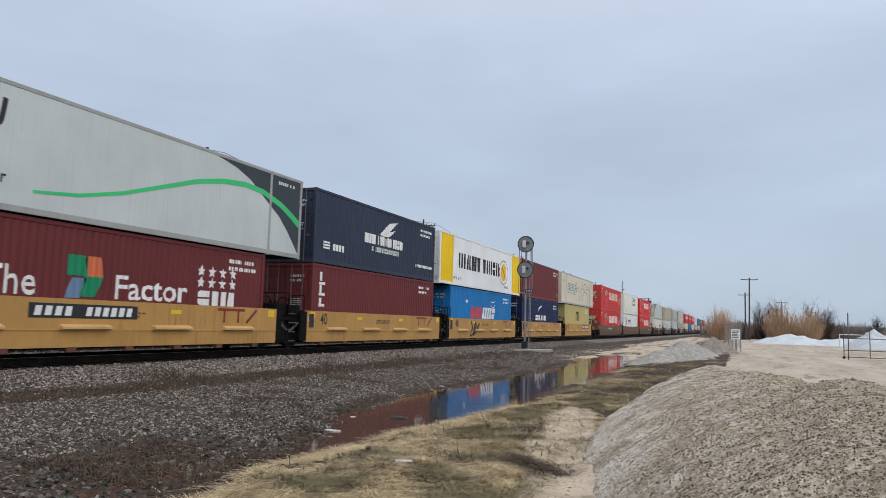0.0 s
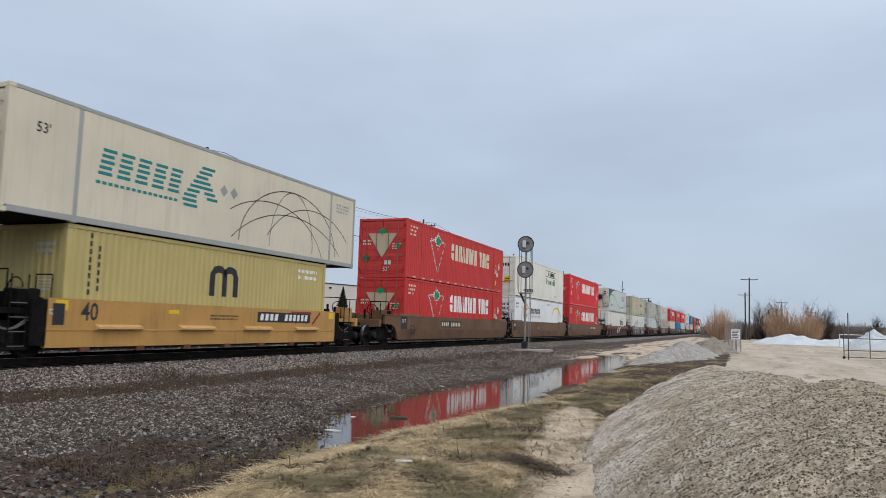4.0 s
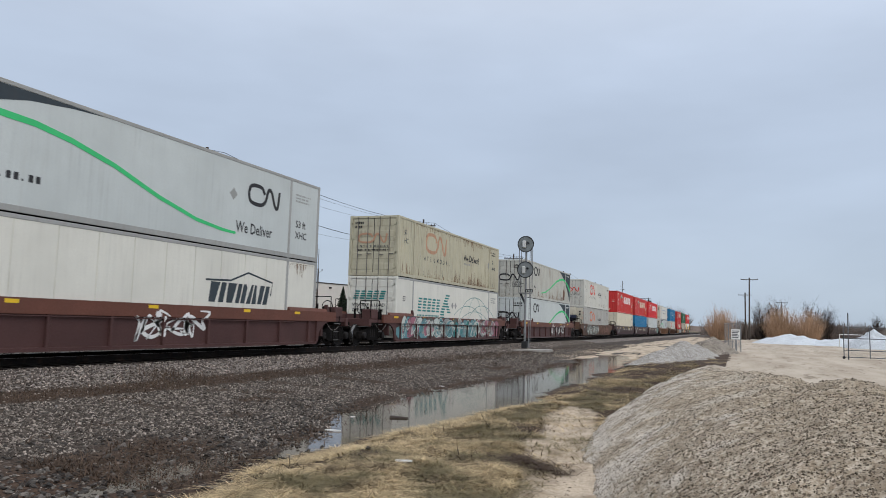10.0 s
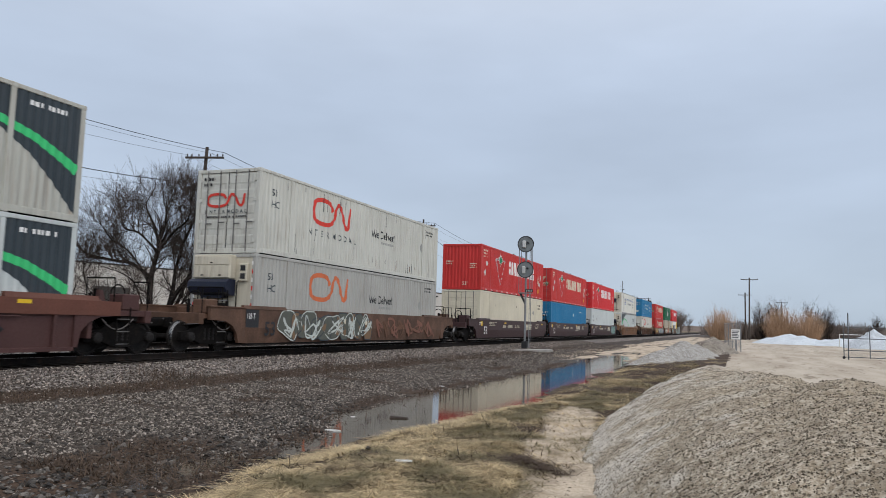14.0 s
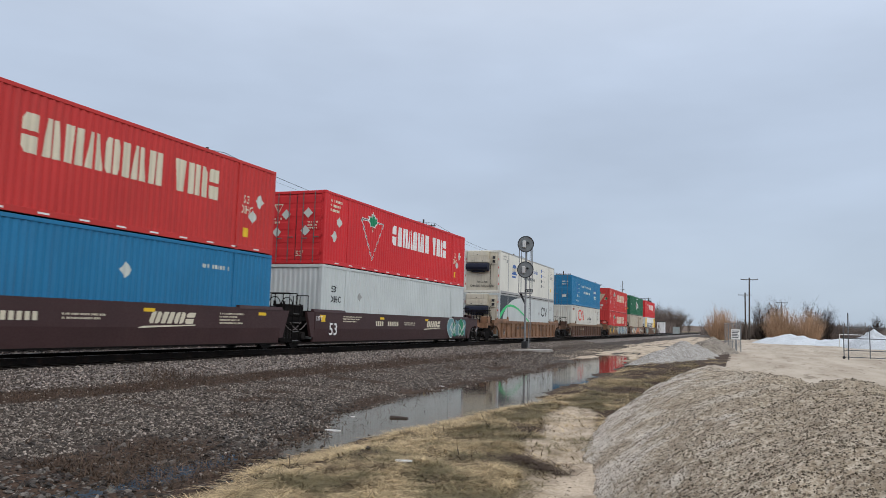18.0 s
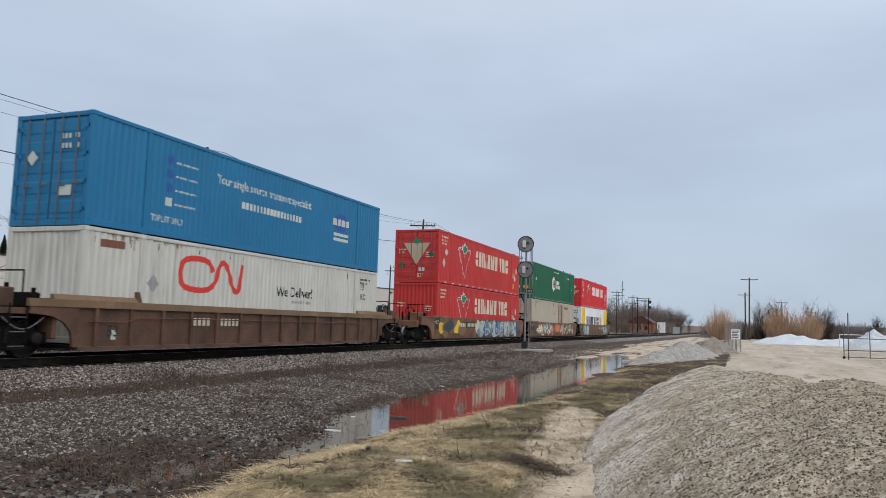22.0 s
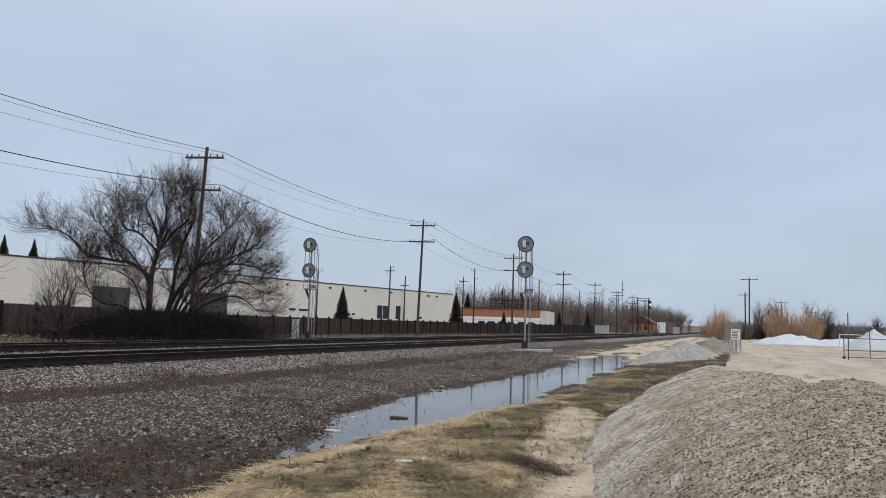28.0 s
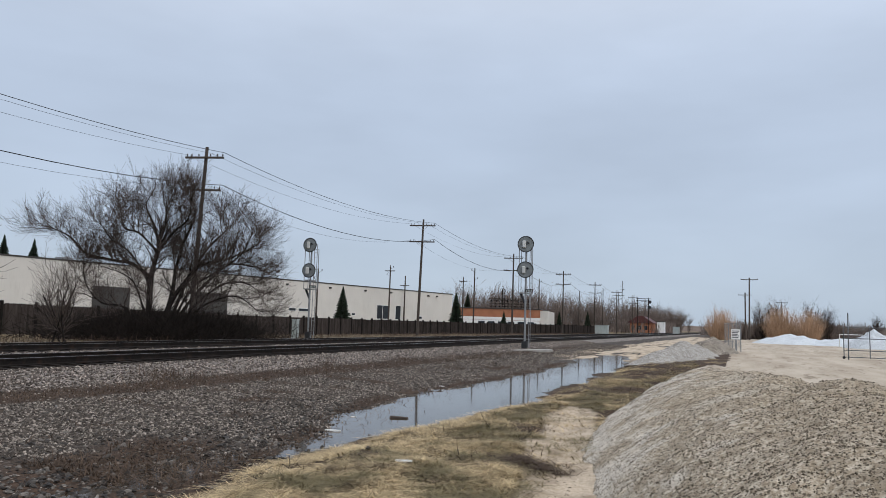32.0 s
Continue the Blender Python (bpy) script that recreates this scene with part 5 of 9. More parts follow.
def make_tree(rng, name, label, at, height, stems, mat, depth=2, r=0.1, lean=0.35, kids=(2, 4), up=0.12):
    tree = thing(name, label, "tree" if "tree" in name else "shrub", pose(*at))
    tw, limbs = Twigs(), Twigs()
    for _ in range(stems):
        v = np.array([rng.normal(0, lean), rng.normal(0, lean), 1.0])
        grow(rng, tw, limbs, (rng.normal(0, 0.1 * stems ** 0.5), rng.normal(0, 0.1 * stems ** 0.5), 0), v / np.linalg.norm(v), height * rng.uniform(0.5, 0.66), r, depth, up, 0.16, 0.6, kids)
    if limbs.a:
        part("trunk", limbs.mesh("trunk", BARK), None, tree)
    if tw.a:
        part("crown", tw.mesh("crown", mat), None, tree)
    return tree


def make_bush(rng, label, at, w, h, mat, n, r=0.03):
    """Upright wands fanning out of one base."""
    bush = thing("shrub", label, "shrub", pose(*at))
    tw = Twigs()
    for _ in range(n):
        a, k = rng.uniform(0, 2 * np.pi), rng.random() ** 0.6
        p = np.array([math.cos(a) * k * w * 0.25, math.sin(a) * k * w * 0.25, 0])
        tip = np.array([math.cos(a) * k * w * 0.42 + rng.normal(0, 0.06 * w), math.sin(a) * k * w * 0.42 + rng.normal(0, 0.06 * w), h * rng.uniform(0.4, 1.0) * (1 - 0.3 * k * k)])
        mid = p * 0.55 + tip * 0.45 + rng.normal(0, 0.15, 3)
        tw.add(p, mid, r, r * 0.8)
        tw.add(mid, tip, r * 0.8, r * 0.4)
        for _ in range(3):
            s = mid + (tip - mid) * rng.random()
            tw.add(s, s + (tip - mid) * 0.35 + rng.normal(0, 0.25, 3), r * 0.6, r * 0.3)
    part("crown", tw.mesh("crown", mat), None, bush)


def make_spruce(rng, at, h):
    sp = thing("spruce_tree", "small dark green spruce beyond the fence", "tree", pose(*at))
    part("trunk", Build().tube((0, 0, 0), (0, 0, h * 0.97), 0.11, 0.02, 8), BARK, sp)
    tw = Twigs()
    for _ in range(int(h * 260)):
        z = h * (0.08 + 0.92 * rng.random() ** 1.25)
        w = (1 - z / h) * h * 0.29 + 0.05
        a = rng.uniform(0, 2 * np.pi)
        rr = w * rng.uniform(0.55, 1.1)
        p = np.array([math.cos(a) * w * 0.15, math.sin(a) * w * 0.15, z])
        q = np.array([math.cos(a) * rr, math.sin(a) * rr, z - 0.12 * rr + rng.normal(0, 0.06)])
        tw.add(p, q, 0.07, 0.03)
    part("crown", tw.mesh("crown", NEEDLE), None, sp)


make_big_tree()
rng_t = np.random.default_rng(33)
make_tree(rng_t, "bare_tree", "young bare tree with upright limbs near the fence", (-31, 22.0, -0.3), 5.4, 4, TWIG, 2, 0.07, 0.5, (2, 5))
make_tree(rng_t, "bare_tree", "young bare tree leaning over the track side", (-28.5, 25.6, -0.3), 5.0, 4, TWIG, 2, 0.06, 0.5, (2, 5))
for at, h in (((-44.3, 80.5, -0.3), 5.4), ((-42.5, 115.3, -0.4), 6.4), ((-61.5, 175.0, -0.4), 9.0), ((-42.0, 140.8, -0.4), 4.1), ((-36.5, 165.2, -0.4), 4.6), ((-33.5, 183, -0.4), 5.2)):
    make_spruce(rng_t, at, h)
for at, h in (((-90.0, 71.0, -0.3), 11.2), ((-90.0, 75.6, -0.3), 11.2)):
    make_spruce(rng_t, at, h)
make_bush(rng_t, "rounded shrub of orange-tan willow wands", (-2.8, 150, -0.5), 6.4, 6.0, WILLOW, 760, 0.015)
make_bush(rng_t, "wide thicket of orange willow wands", (8.5, 172, -0.4), 8.6, 7.2, WILLOW, 760, 0.016)
make_bush(rng_t, "wide thicket of orange willow wands", (13.8, 172, -0.4), 8.0, 6.6, WILLOW, 700, 0.016)
for x, y, w, h in ((0.5, 165, 6, 3.8), (4.5, 185, 8, 4.2), (10, 190, 10, 4.2), (16.5, 185, 10, 4.0), (22, 195, 10, 4.4), (29, 210, 12, 4.4), (37, 225, 12, 4.0)):
    make_bush(rng_t, "dull brown leafless thicket at the yard's edge", (x, y, -0.5), w, h, BROWN_TWIG, 620, 0.045)
for x, y, h in ((5.5, 180, 8.8), (7.8, 182, 9.6), (16.1, 182, 8.6), (18.8, 182, 8.0), (28, 190, 6.4)):
    make_tree(rng_t, "bare_tree", "bare young poplar with upright limbs behind the thicket", (x, y, -0.5), h, 3, TWIG, 2, 0.10, 0.18, (3, 6), 0.2)


def make_far_woods():
    """Leafless woods far beyond the fence and along the horizon."""
    rng = np.random.default_rng(5)
    tw, limbs = Twigs(), Twigs()
    for _ in range(190):
        t = rng.random() ** 1.3
        x, y = -66 + 36 * t + rng.normal(0, 5), 205 + 260 * t + rng.normal(0, 10)
        h = rng.uniform(10, 15.5)
        for _ in range(2):
            v = np.array([rng.normal(0, 0.2), rng.normal(0, 0.2), 1.0])
            grow(rng, tw, limbs, (x, y, -0.5), v / np.linalg.norm(v), h * 0.6, 0.16, 2, 0.16, 0.14, 0.55, (2, 4))
    far = limbs
    far.a += tw.a
    far.b += tw.b
    far.r += [max(0.022, q * 1.8) for q in tw.r]
    far.q += [max(0.014, q * 1.8) for q in tw.q]
    tagged(new("far_woods", far.mesh("far_woods", BROWN_TWIG)), "leafless brown woods along the line", "woods", kind="stuff")
    tw = Twigs()
    for _ in range(9000):
        x = rng.uniform(-70, 260)
        y = 330 + rng.normal(0, 30) + 0.4 * abs(x)
        if -26 < x < -12:
            continue
        p = np.array([x, y, -0.5])
        tw.add(p, p + np.array([rng.normal(0, 1.2), rng.normal(0, 1.2), rng.uniform(1.5, 5.5)]), 0.16, 0.05)
    tagged(new("far_scrub", tw.mesh("far_scrub", BROWN_TWIG)), "low brown leafless scrub along the horizon", "scrub", kind="stuff")
    ridge = Build()
    rows = [[], [], []]
    for i in range(90):
        x = -900 + i * 36
        h = 9 + 3.5 * noise.noise((x * 0.01, 0, 3.0)) + 2 * noise.noise((x * 0.05, 0, 8.0))
        rows[0].append((x, 1500 - 14, -1)), rows[1].append((x, 1500, h)), rows[2].append((x, 1530, -1))
    ridge.grid(rows)
    tagged(new("backdrop", ridge.mesh("backdrop", BROWN_TWIG)), "far low wooded skyline", "woods", kind="structure")


make_far_woods()


# ---- the yard's gate, wire fence and notice ----
def wire_net(w, h, step=0.07, r=0.0028):
    b = Build()
    n = int((w + h) / step)
    for i in range(n):
        s = i * step
        for flip in (0, 1):
            x0, z0 = (s, 0) if s < w else (w, s - w)
            x1, z1 = (0, s) if s < h else (s - h, h)
            if flip:
                x0, x1 = w - x0, w - x1
            if abs(x0 - x1) + abs(z0 - z1) > 0.02:
                p, q = Vector((x0, 0, z0)), Vector((x1, 0, z1))
                b.tube(p, q, r, r, 3, False)
    return b


def make_gate():
    gate = thing("chain_link_gate", "wheeled galvanised chain-link gate standing ajar in the yard", "gate", pose(6.35, 54, -0.41, 0, 0, -3))
    steel = surface("dull_gate_steel", (0.12, 0.125, 0.13), 0.5, 0.5, 0.15, 3, 30, 0.05)
    for x in (0.0, 1.45, 2.9, 4.4):
        part("upright", Build().tube((x, 0, 0.05), (x, 0, 2.02), 0.028, None, 8), steel, gate)
    for z in (0.12, 0.55, 1.3, 2.0):
        part("rail", Build().tube((0, 0, z), (4.4, 0, z), 0.024, None, 8), steel, gate)
    part("wire_mesh", wire_net(4.4, 1.85, 0.09, 0.002), GALV, gate, at=pose(0, 0.0, 0.12))
    part("wheel", Build().lathe((0.0, -0.05, 0.09), (0, 1, 0), [(0, 0.06), (0.01, 0.09), (0.09, 0.09), (0.1, 0.06)], 16), BLACK, gate)
    post = thing("gate_post", "tall thin steel gate post set in the yard", "post", pose(6.62, 54.1, -0.41))
    part("post", Build().tube((0, 0, -0.2), (0, 0, 2.85), 0.038, 0.038, 10), steel, post)
    part("cap", Build().lathe((0, 0, 2.85), (0, 0, 1), [(0, 0.045), (0.03, 0.045), (0.06, 0.01)], 10), steel, post)
    goal = thing("steel_frame", "low pale tubular frame standing in front of the snow", "frame", pose(12.0, 106, -0.45))
    part("frame", Build().path([(0, 0, 0), (0, 0, 1.6), (2.6, 0, 1.6), (2.6, 0, 0)], 0.05, 6), WHITE, goal)


make_gate()


def make_wire_fence():
    fence = thing("chain_link_fence", "short galvanised chain-link fence end beside the ditch", "fence", pose(0.32, 62, -0.42, 0, 0, 97))
    for i in range(5):
        part("post", Build().tube((i * 2.6, 0, -0.2), (i * 2.6, 0, 2.25), 0.032, None, 8), GALV, fence)
    part("top_rail", Build().tube((0, 0, 2.2), (10.4, 0, 2.2), 0.022, None, 8), GALV, fence)
    part("wire_mesh", wire_net(10.4, 2.1, 0.10, 0.0016), GALV, fence, at=pose(0, 0, 0.08))
    sign = thing("notice_sign", "white rectangular notice board with dark lines of writing", "sign", pose(-0.05, 61.6, 0.9))
    part("board", Build().bevel_box(-0.32, 0.32, -0.012, 0.012, -0.38, 0.38, 0.006), WHITE, sign)
    for k in range(5):
        part("writing_bar", Build().box(-0.24, 0.24 - 0.05 * (k % 3), -0.017, -0.0125, 0.22 - k * 0.12, 0.275 - k * 0.12), BLACK, sign)
    part("post", Build().tube((0, 0.05, -1.4), (0, 0.05, 0.4), 0.025, None, 8), GALV, sign)


make_wire_fence()


def make_litter():
    rng = np.random.default_rng(2)
    for x, y, w, h, turn, col, label in ((-3.15, 7.15, 0.10, 0.035, 20, WHITE, "flattened white paper litter on the dead grass"), (-5.75, 10.3, 0.13, 0.035, 10, WHITE, "thin sheet of melting ice at the water's edge"), (-6.3, 12.0, 0.06, 0.04, 50, WHITE, "scrap of white plastic at the water's edge"), (-7.2, 18.6, 0.07, 0.04, 30, WHITE, "scrap of white litter in the gravel")):
        b = Build()
        ring = [(w * (0.7 + 0.4 * rng.random()) * math.cos(a), h * (0.7 + 0.4 * rng.random()) * math.sin(a)) for a in np.linspace(0, 2 * math.pi, 11)[:-1]]
        b.prism(ring, "z", -0.012, 0.006)
        ob = new("litter", b.mesh("litter", col))
        ob.matrix_basis = pose(x, y, max(WATER_Z + 0.004, ground_z(x, y) + (0.06 if x > -4.6 else 0.03)), rng.uniform(-4, 4), rng.uniform(-4, 4), turn)
        tagged(ob, label, "litter")
    plank = new("plank", Build().bevel_box(-0.16, 0.16, -0.05, 0.05, -0.02, 0.03, 0.01).mesh("plank", POLE))
    plank.matrix_basis = pose(-5.55, 12.3, WATER_Z, 0, 2, 8)
    tagged(plank, "short dark plank floating in the puddle", "plank")
    # stalks sticking out of the dead grass
    for x, y in ((-2.6, 9.6), (-3.2, 10.2), (-4.0, 6.6), (-4.4, 7.0)):
        tw = Twigs()
        for _ in range(6):
            p = np.array([0.0, 0.0, 0.0])
            d = rng.normal(0, 0.5, 3) + np.array([0, 0, 0.6])
            for _ in range(3):
                q = p + d * rng.uniform(0.03, 0.07)
                tw.add(p, q, 0.0028, 0.0018)
                p, d = q, d + rng.normal(0, 0.3, 3)
        ob = new("dead_weed", tw.mesh("dead_weed", BARK))
        ob.matrix_basis = pose(x, y, ground_z(x, y))
        tagged(ob, "dry branching dead weed in the straw", "weed", kind="stuff")


make_litter()


# ---- the train ----
TRACK_X = -16.1
MOVING = []          # (thing, its y at 16 s, its z)


def travel(t):
    """Metres that the train has run since 16 s."""
    s = min(t, 24.0) - 16.0
    d = 14.534 * s + 0.01539 * s * s / 2 + 0.004977 * s ** 3 / 6 + 0.001553 * s ** 4 / 24
    return d + max(0.0, t - 24.0) * 14.8


STEEL_DARK = surface("grimy_black_steel", (0.0085, 0.0075, 0.007), 0.85, 0, 0.35, 3, 25, 0.2, (0.026, 0.019, 0.014), 0.5, spec=0.08)
WHEEL = surface("wheel_steel", (0.016, 0.014, 0.013), 0.7, 0.1, 0.3, 3, 25, 0.1, (0.035, 0.026, 0.02), 0.5, spec=0.2)
TREAD = surface("polished_tread", (0.22, 0.215, 0.21), 0.25, 0.95, 0.1, 3, 25, 0)
CASTING = surface("corner_casting_steel", (0.16, 0.14, 0.13), 0.6, 0.2, 0.2, 6, 40, 0.1)
ROD = surface("zinc_lock_rod", (0.13, 0.125, 0.12), 0.55, 0.3, 0.15, 6, 40, 0.05, (0.16, 0.09, 0.05), 0.5)
INK = {"white": paint("white_lettering", (0.74, 0.73, 0.70), 0.10, rough=0.55), "black": paint("black_lettering", (0.03, 0.03, 0.032), 0.05, rough=0.55), "green": paint("green_lettering", (0.015, 0.13, 0.06), 0.08),
       "leaf": paint("leaf_green_marking", (0.01, 0.22, 0.10), 0.05), "lime": paint("bright_green_stripe", (0.05, 0.50, 0.17), 0.08), "red": paint("red_lettering", (0.62, 0.05, 0.035), 0.12), "orange": paint("faded_orange_marking", (0.60, 0.15, 0.06), 0.3),
       "yellow": paint("yellow_marking", (0.75, 0.48, 0.03), 0.1), "blue": paint("blue_marking", (0.03, 0.10, 0.32), 0.05), "charcoal": paint("charcoal_panel", (0.040, 0.052, 0.060), 0.08), "teal": paint("teal_lettering", (0.02, 0.20, 0.19), 0.1),
       "beige": paint("beige_marking", (0.45, 0.36, 0.25), 0.2), "grey": paint("grey_placard", (0.30, 0.30, 0.28), 0.15), "pale": paint("pale_placard", (0.52, 0.55, 0.50), 0.15), "rust": paint("rust_stain", (0.135, 0.065, 0.035), 0.5),
       "moss": paint("faded_green_spray", (0.10, 0.105, 0.085), 0.4), "faded": paint("faded_red_spray", (0.20, 0.085, 0.055), 0.4), "stain": paint("brown_rust_stain", (0.20, 0.12, 0.065), 0.5), "maroon": paint("maroon_lettering", (0.22, 0.03, 0.03), 0.1), "pink": paint("pink_spray_paint", (0.36, 0.14, 0.18), 0.35), "aqua": paint("aqua_spray_paint", (0.12, 0.27, 0.29), 0.35), "sky": paint("blue_spray_paint", (0.14, 0.22, 0.33), 0.35), "cream": paint("cream_marking", (0.62, 0.56, 0.42), 0.1), "worn": paint("worn_orange_marking", (0.47, 0.27, 0.17), 0.5)}
PAINTS = {}


def body_paint(key, col, dirty=0.16, dirt=(0.16, 0.10, 0.07)):
    if key not in PAINTS:
        PAINTS[key] = paint(key + "_container_paint", col, dirty, dirt)
    return PAINTS[key]


RIB = 0.225          # pitch of the corrugation
RIB_DEEP = 0.027


def rib_x(u, ribbed):
    """How far the wall steps back at u along it."""
    if not ribbed:
        return 0.0
    t = (u % RIB) / RIB
    if t < 0.30:
        return 0.0
    if t < 0.5:
        return -RIB_DEEP * (t - 0.30) / 0.2
    if t < 0.80:
        return -RIB_DEEP
    return -RIB_DEEP * (1 - (t - 0.80) / 0.2)


def rib_breaks(a, b):
    out = [a]
    k = math.floor(a / RIB)
    while k * RIB < b:
        for t in (0.0, 0.30, 0.5, 0.80):
            u = (k + t) * RIB
            if a + 1e-4 < u < b - 1e-4:
                out.append(u)
        k += 1
    return out + [b]


# ---- markings: flat shapes in (u along the wall, v up it), laid on the wall or on the doors ----
def rect(u, v, w, h, skew=0.0):
    return [(u, v), (u + w, v), (u + w + skew, v + h), (u + skew, v + h)]


def diamond(u, v, r):
    return [(u, v - r), (u + r, v), (u, v + r), (u - r, v)]


def disc(u, v, ru, rv=None, n=20):
    rv = rv or ru
    return [(u + ru * math.cos(2 * math.pi * i / n), v + rv * math.sin(2 * math.pi * i / n)) for i in range(n)]


def band(pts, w):
    """A ribbon of quads along points; w is a width or one width for each point."""
    ws = w if isinstance(w, (list, tuple)) else [w] * len(pts)
    left, right = [], []
    for i, (u, v) in enumerate(pts):
        a, b = pts[max(0, i - 1)], pts[min(len(pts) - 1, i + 1)]
        d = math.hypot(b[0] - a[0], b[1] - a[1]) or 1
        n = (-(b[1] - a[1]) / d, (b[0] - a[0]) / d)
        left.append((u + n[0] * ws[i] / 2, v + n[1] * ws[i] / 2))
        right.append((u - n[0] * ws[i] / 2, v - n[1] * ws[i] / 2))
    return [[left[i], right[i], right[i + 1], left[i + 1]] for i in range(len(pts) - 1)]


def arc(cu, cv, ru, rv, a0, a1, n=16):
    return [(cu + ru * math.cos(radians(a0 + (a1 - a0) * i / n)), cv + rv * math.sin(radians(a0 + (a1 - a0) * i / n))) for i in range(n + 1)]


SIGNS = {
    "i": (0.5, (((0, 0), (1, 0), (1, 1), (0, 1)),)),
    "b": (1.1, (((0, 0), (0.40, 0), (0.46, 1), (0, 1)), ((0.54, 0), (1, 0), (1, 1), (0.60, 1)))),
    "a": (1.1, (((0, 0), (0.44, 0), (0.44, 1), (0.24, 1)), ((0.56, 0), (1, 0), (0.76, 1), (0.56, 1)))),
    "o": (1.0, (((0, 0.16), (0.16, 0), (0.43, 0), (0.43, 1), (0.16, 1), (0, 0.84)), ((0.57, 0), (0.84, 0), (1, 0.16), (1, 0.84), (0.84, 1), (0.57, 1)))),
    "c": (0.95, (((0, 0.16), (0.16, 0), (0.92, 0), (0.92, 0.44), (0, 0.44)), ((0, 0.56), (0.92, 0.56), (0.92, 1), (0.16, 1), (0, 0.84)))),
    "v": (0.9, (((0, 1), (0.16, 0), (0.84, 0), (1, 1)),)),
    "r": (1.0, (((0, 0), (0.42, 0), (0.42, 1), (0, 1)), ((0.55, 0), (1, 0), (1, 0.84), (0.84, 1), (0.55, 1)))),
}


def wordmark(u0, u1, v, h, kinds, skew=0.0):
    """A trade mark as a row of plain blocks: bars, notched, tapered and rounded ones, by their kinds; a blank is a gap."""
    total = sum(0.62 if k == " " else SIGNS[k][0] + 0.16 for k in kinds) - 0.16
    unit = (u1 - u0) / total
    out, u = [], u0
    for k in kinds:
        if k == " ":
            u += 0.62 * unit
            continue
        wide, pieces = SIGNS[k]
        for piece in pieces:
            out.append([(u + wide * unit * p + skew * h * q, v + h * q) for p, q in piece])
        u += (wide + 0.16) * unit
    return out


def flowing(pts, n=5):
    """A smooth line through points."""
    out = []
    for i in range(len(pts) - 1):
        p0, p1, p2, p3 = pts[max(0, i - 1)], pts[i], pts[i + 1], pts[min(len(pts) - 1, i + 2)]
        for q in range(n):
            t = q / n
            out.append(tuple(0.5 * (2 * p1[j] + (p2[j] - p0[j]) * t + (2 * p0[j] - 5 * p1[j] + 4 * p2[j] - p3[j]) * t * t + (3 * p1[j] - p0[j] - 3 * p2[j] + p3[j]) * t ** 3) for j in (0, 1)))
    return out + [pts[-1]]


def twin_mark(u, v, w, h, t):
    """The winding ribbon emblem."""
    turns = ((0.50, 0.62), (0.42, 0.93), (0.22, 1.0), (0.05, 0.88), (0.0, 0.5), (0.05, 0.12), (0.22, 0.0), (0.43, 0.04), (0.54, 0.30), (0.60, 0.80), (0.66, 0.97), (0.74, 0.80), (0.84, 0.20), (0.91, 0.03), (0.96, 0.20), (1.0, 0.99))
    return band(flowing([(u + w * p, v + h * q) for p, q in turns], 4), t)


def lines(u0, u1, v, rows, h=0.07, seed=2):
    """Small writing that cannot be read: broken bars."""
    rng = random.Random(seed)
    out = []
    for r in range(rows):
        u = u0
        end = u1 - rng.random() * 0.3 * (u1 - u0) * (r > 0)
        while u < end:
            w = min(rng.uniform(0.5, 1.1) * h, end - u)
            out.append(rect(u, v - r * h * 1.9, w, h))
            u += w + h * (0.35 if rng.random() < 0.8 else 1.1)
    return out


TEXTS = {}


def letters(text, size):
    """Writing in the built-in font as a flat mesh."""
    if (text, size) in TEXTS:
        return TEXTS[text, size].copy()
    cu = bpy.data.curves.new("writing", "FONT")
    cu.body, cu.size, cu.resolution_u = text, size, 2
    cu.offset = 0.014 * size
    ob = bpy.data.objects.new("writing", cu)
    me = bpy.data.meshes.new_from_object(ob)
    bpy.data.objects.remove(ob)
    TEXTS[text, size] = me
    return me.copy()


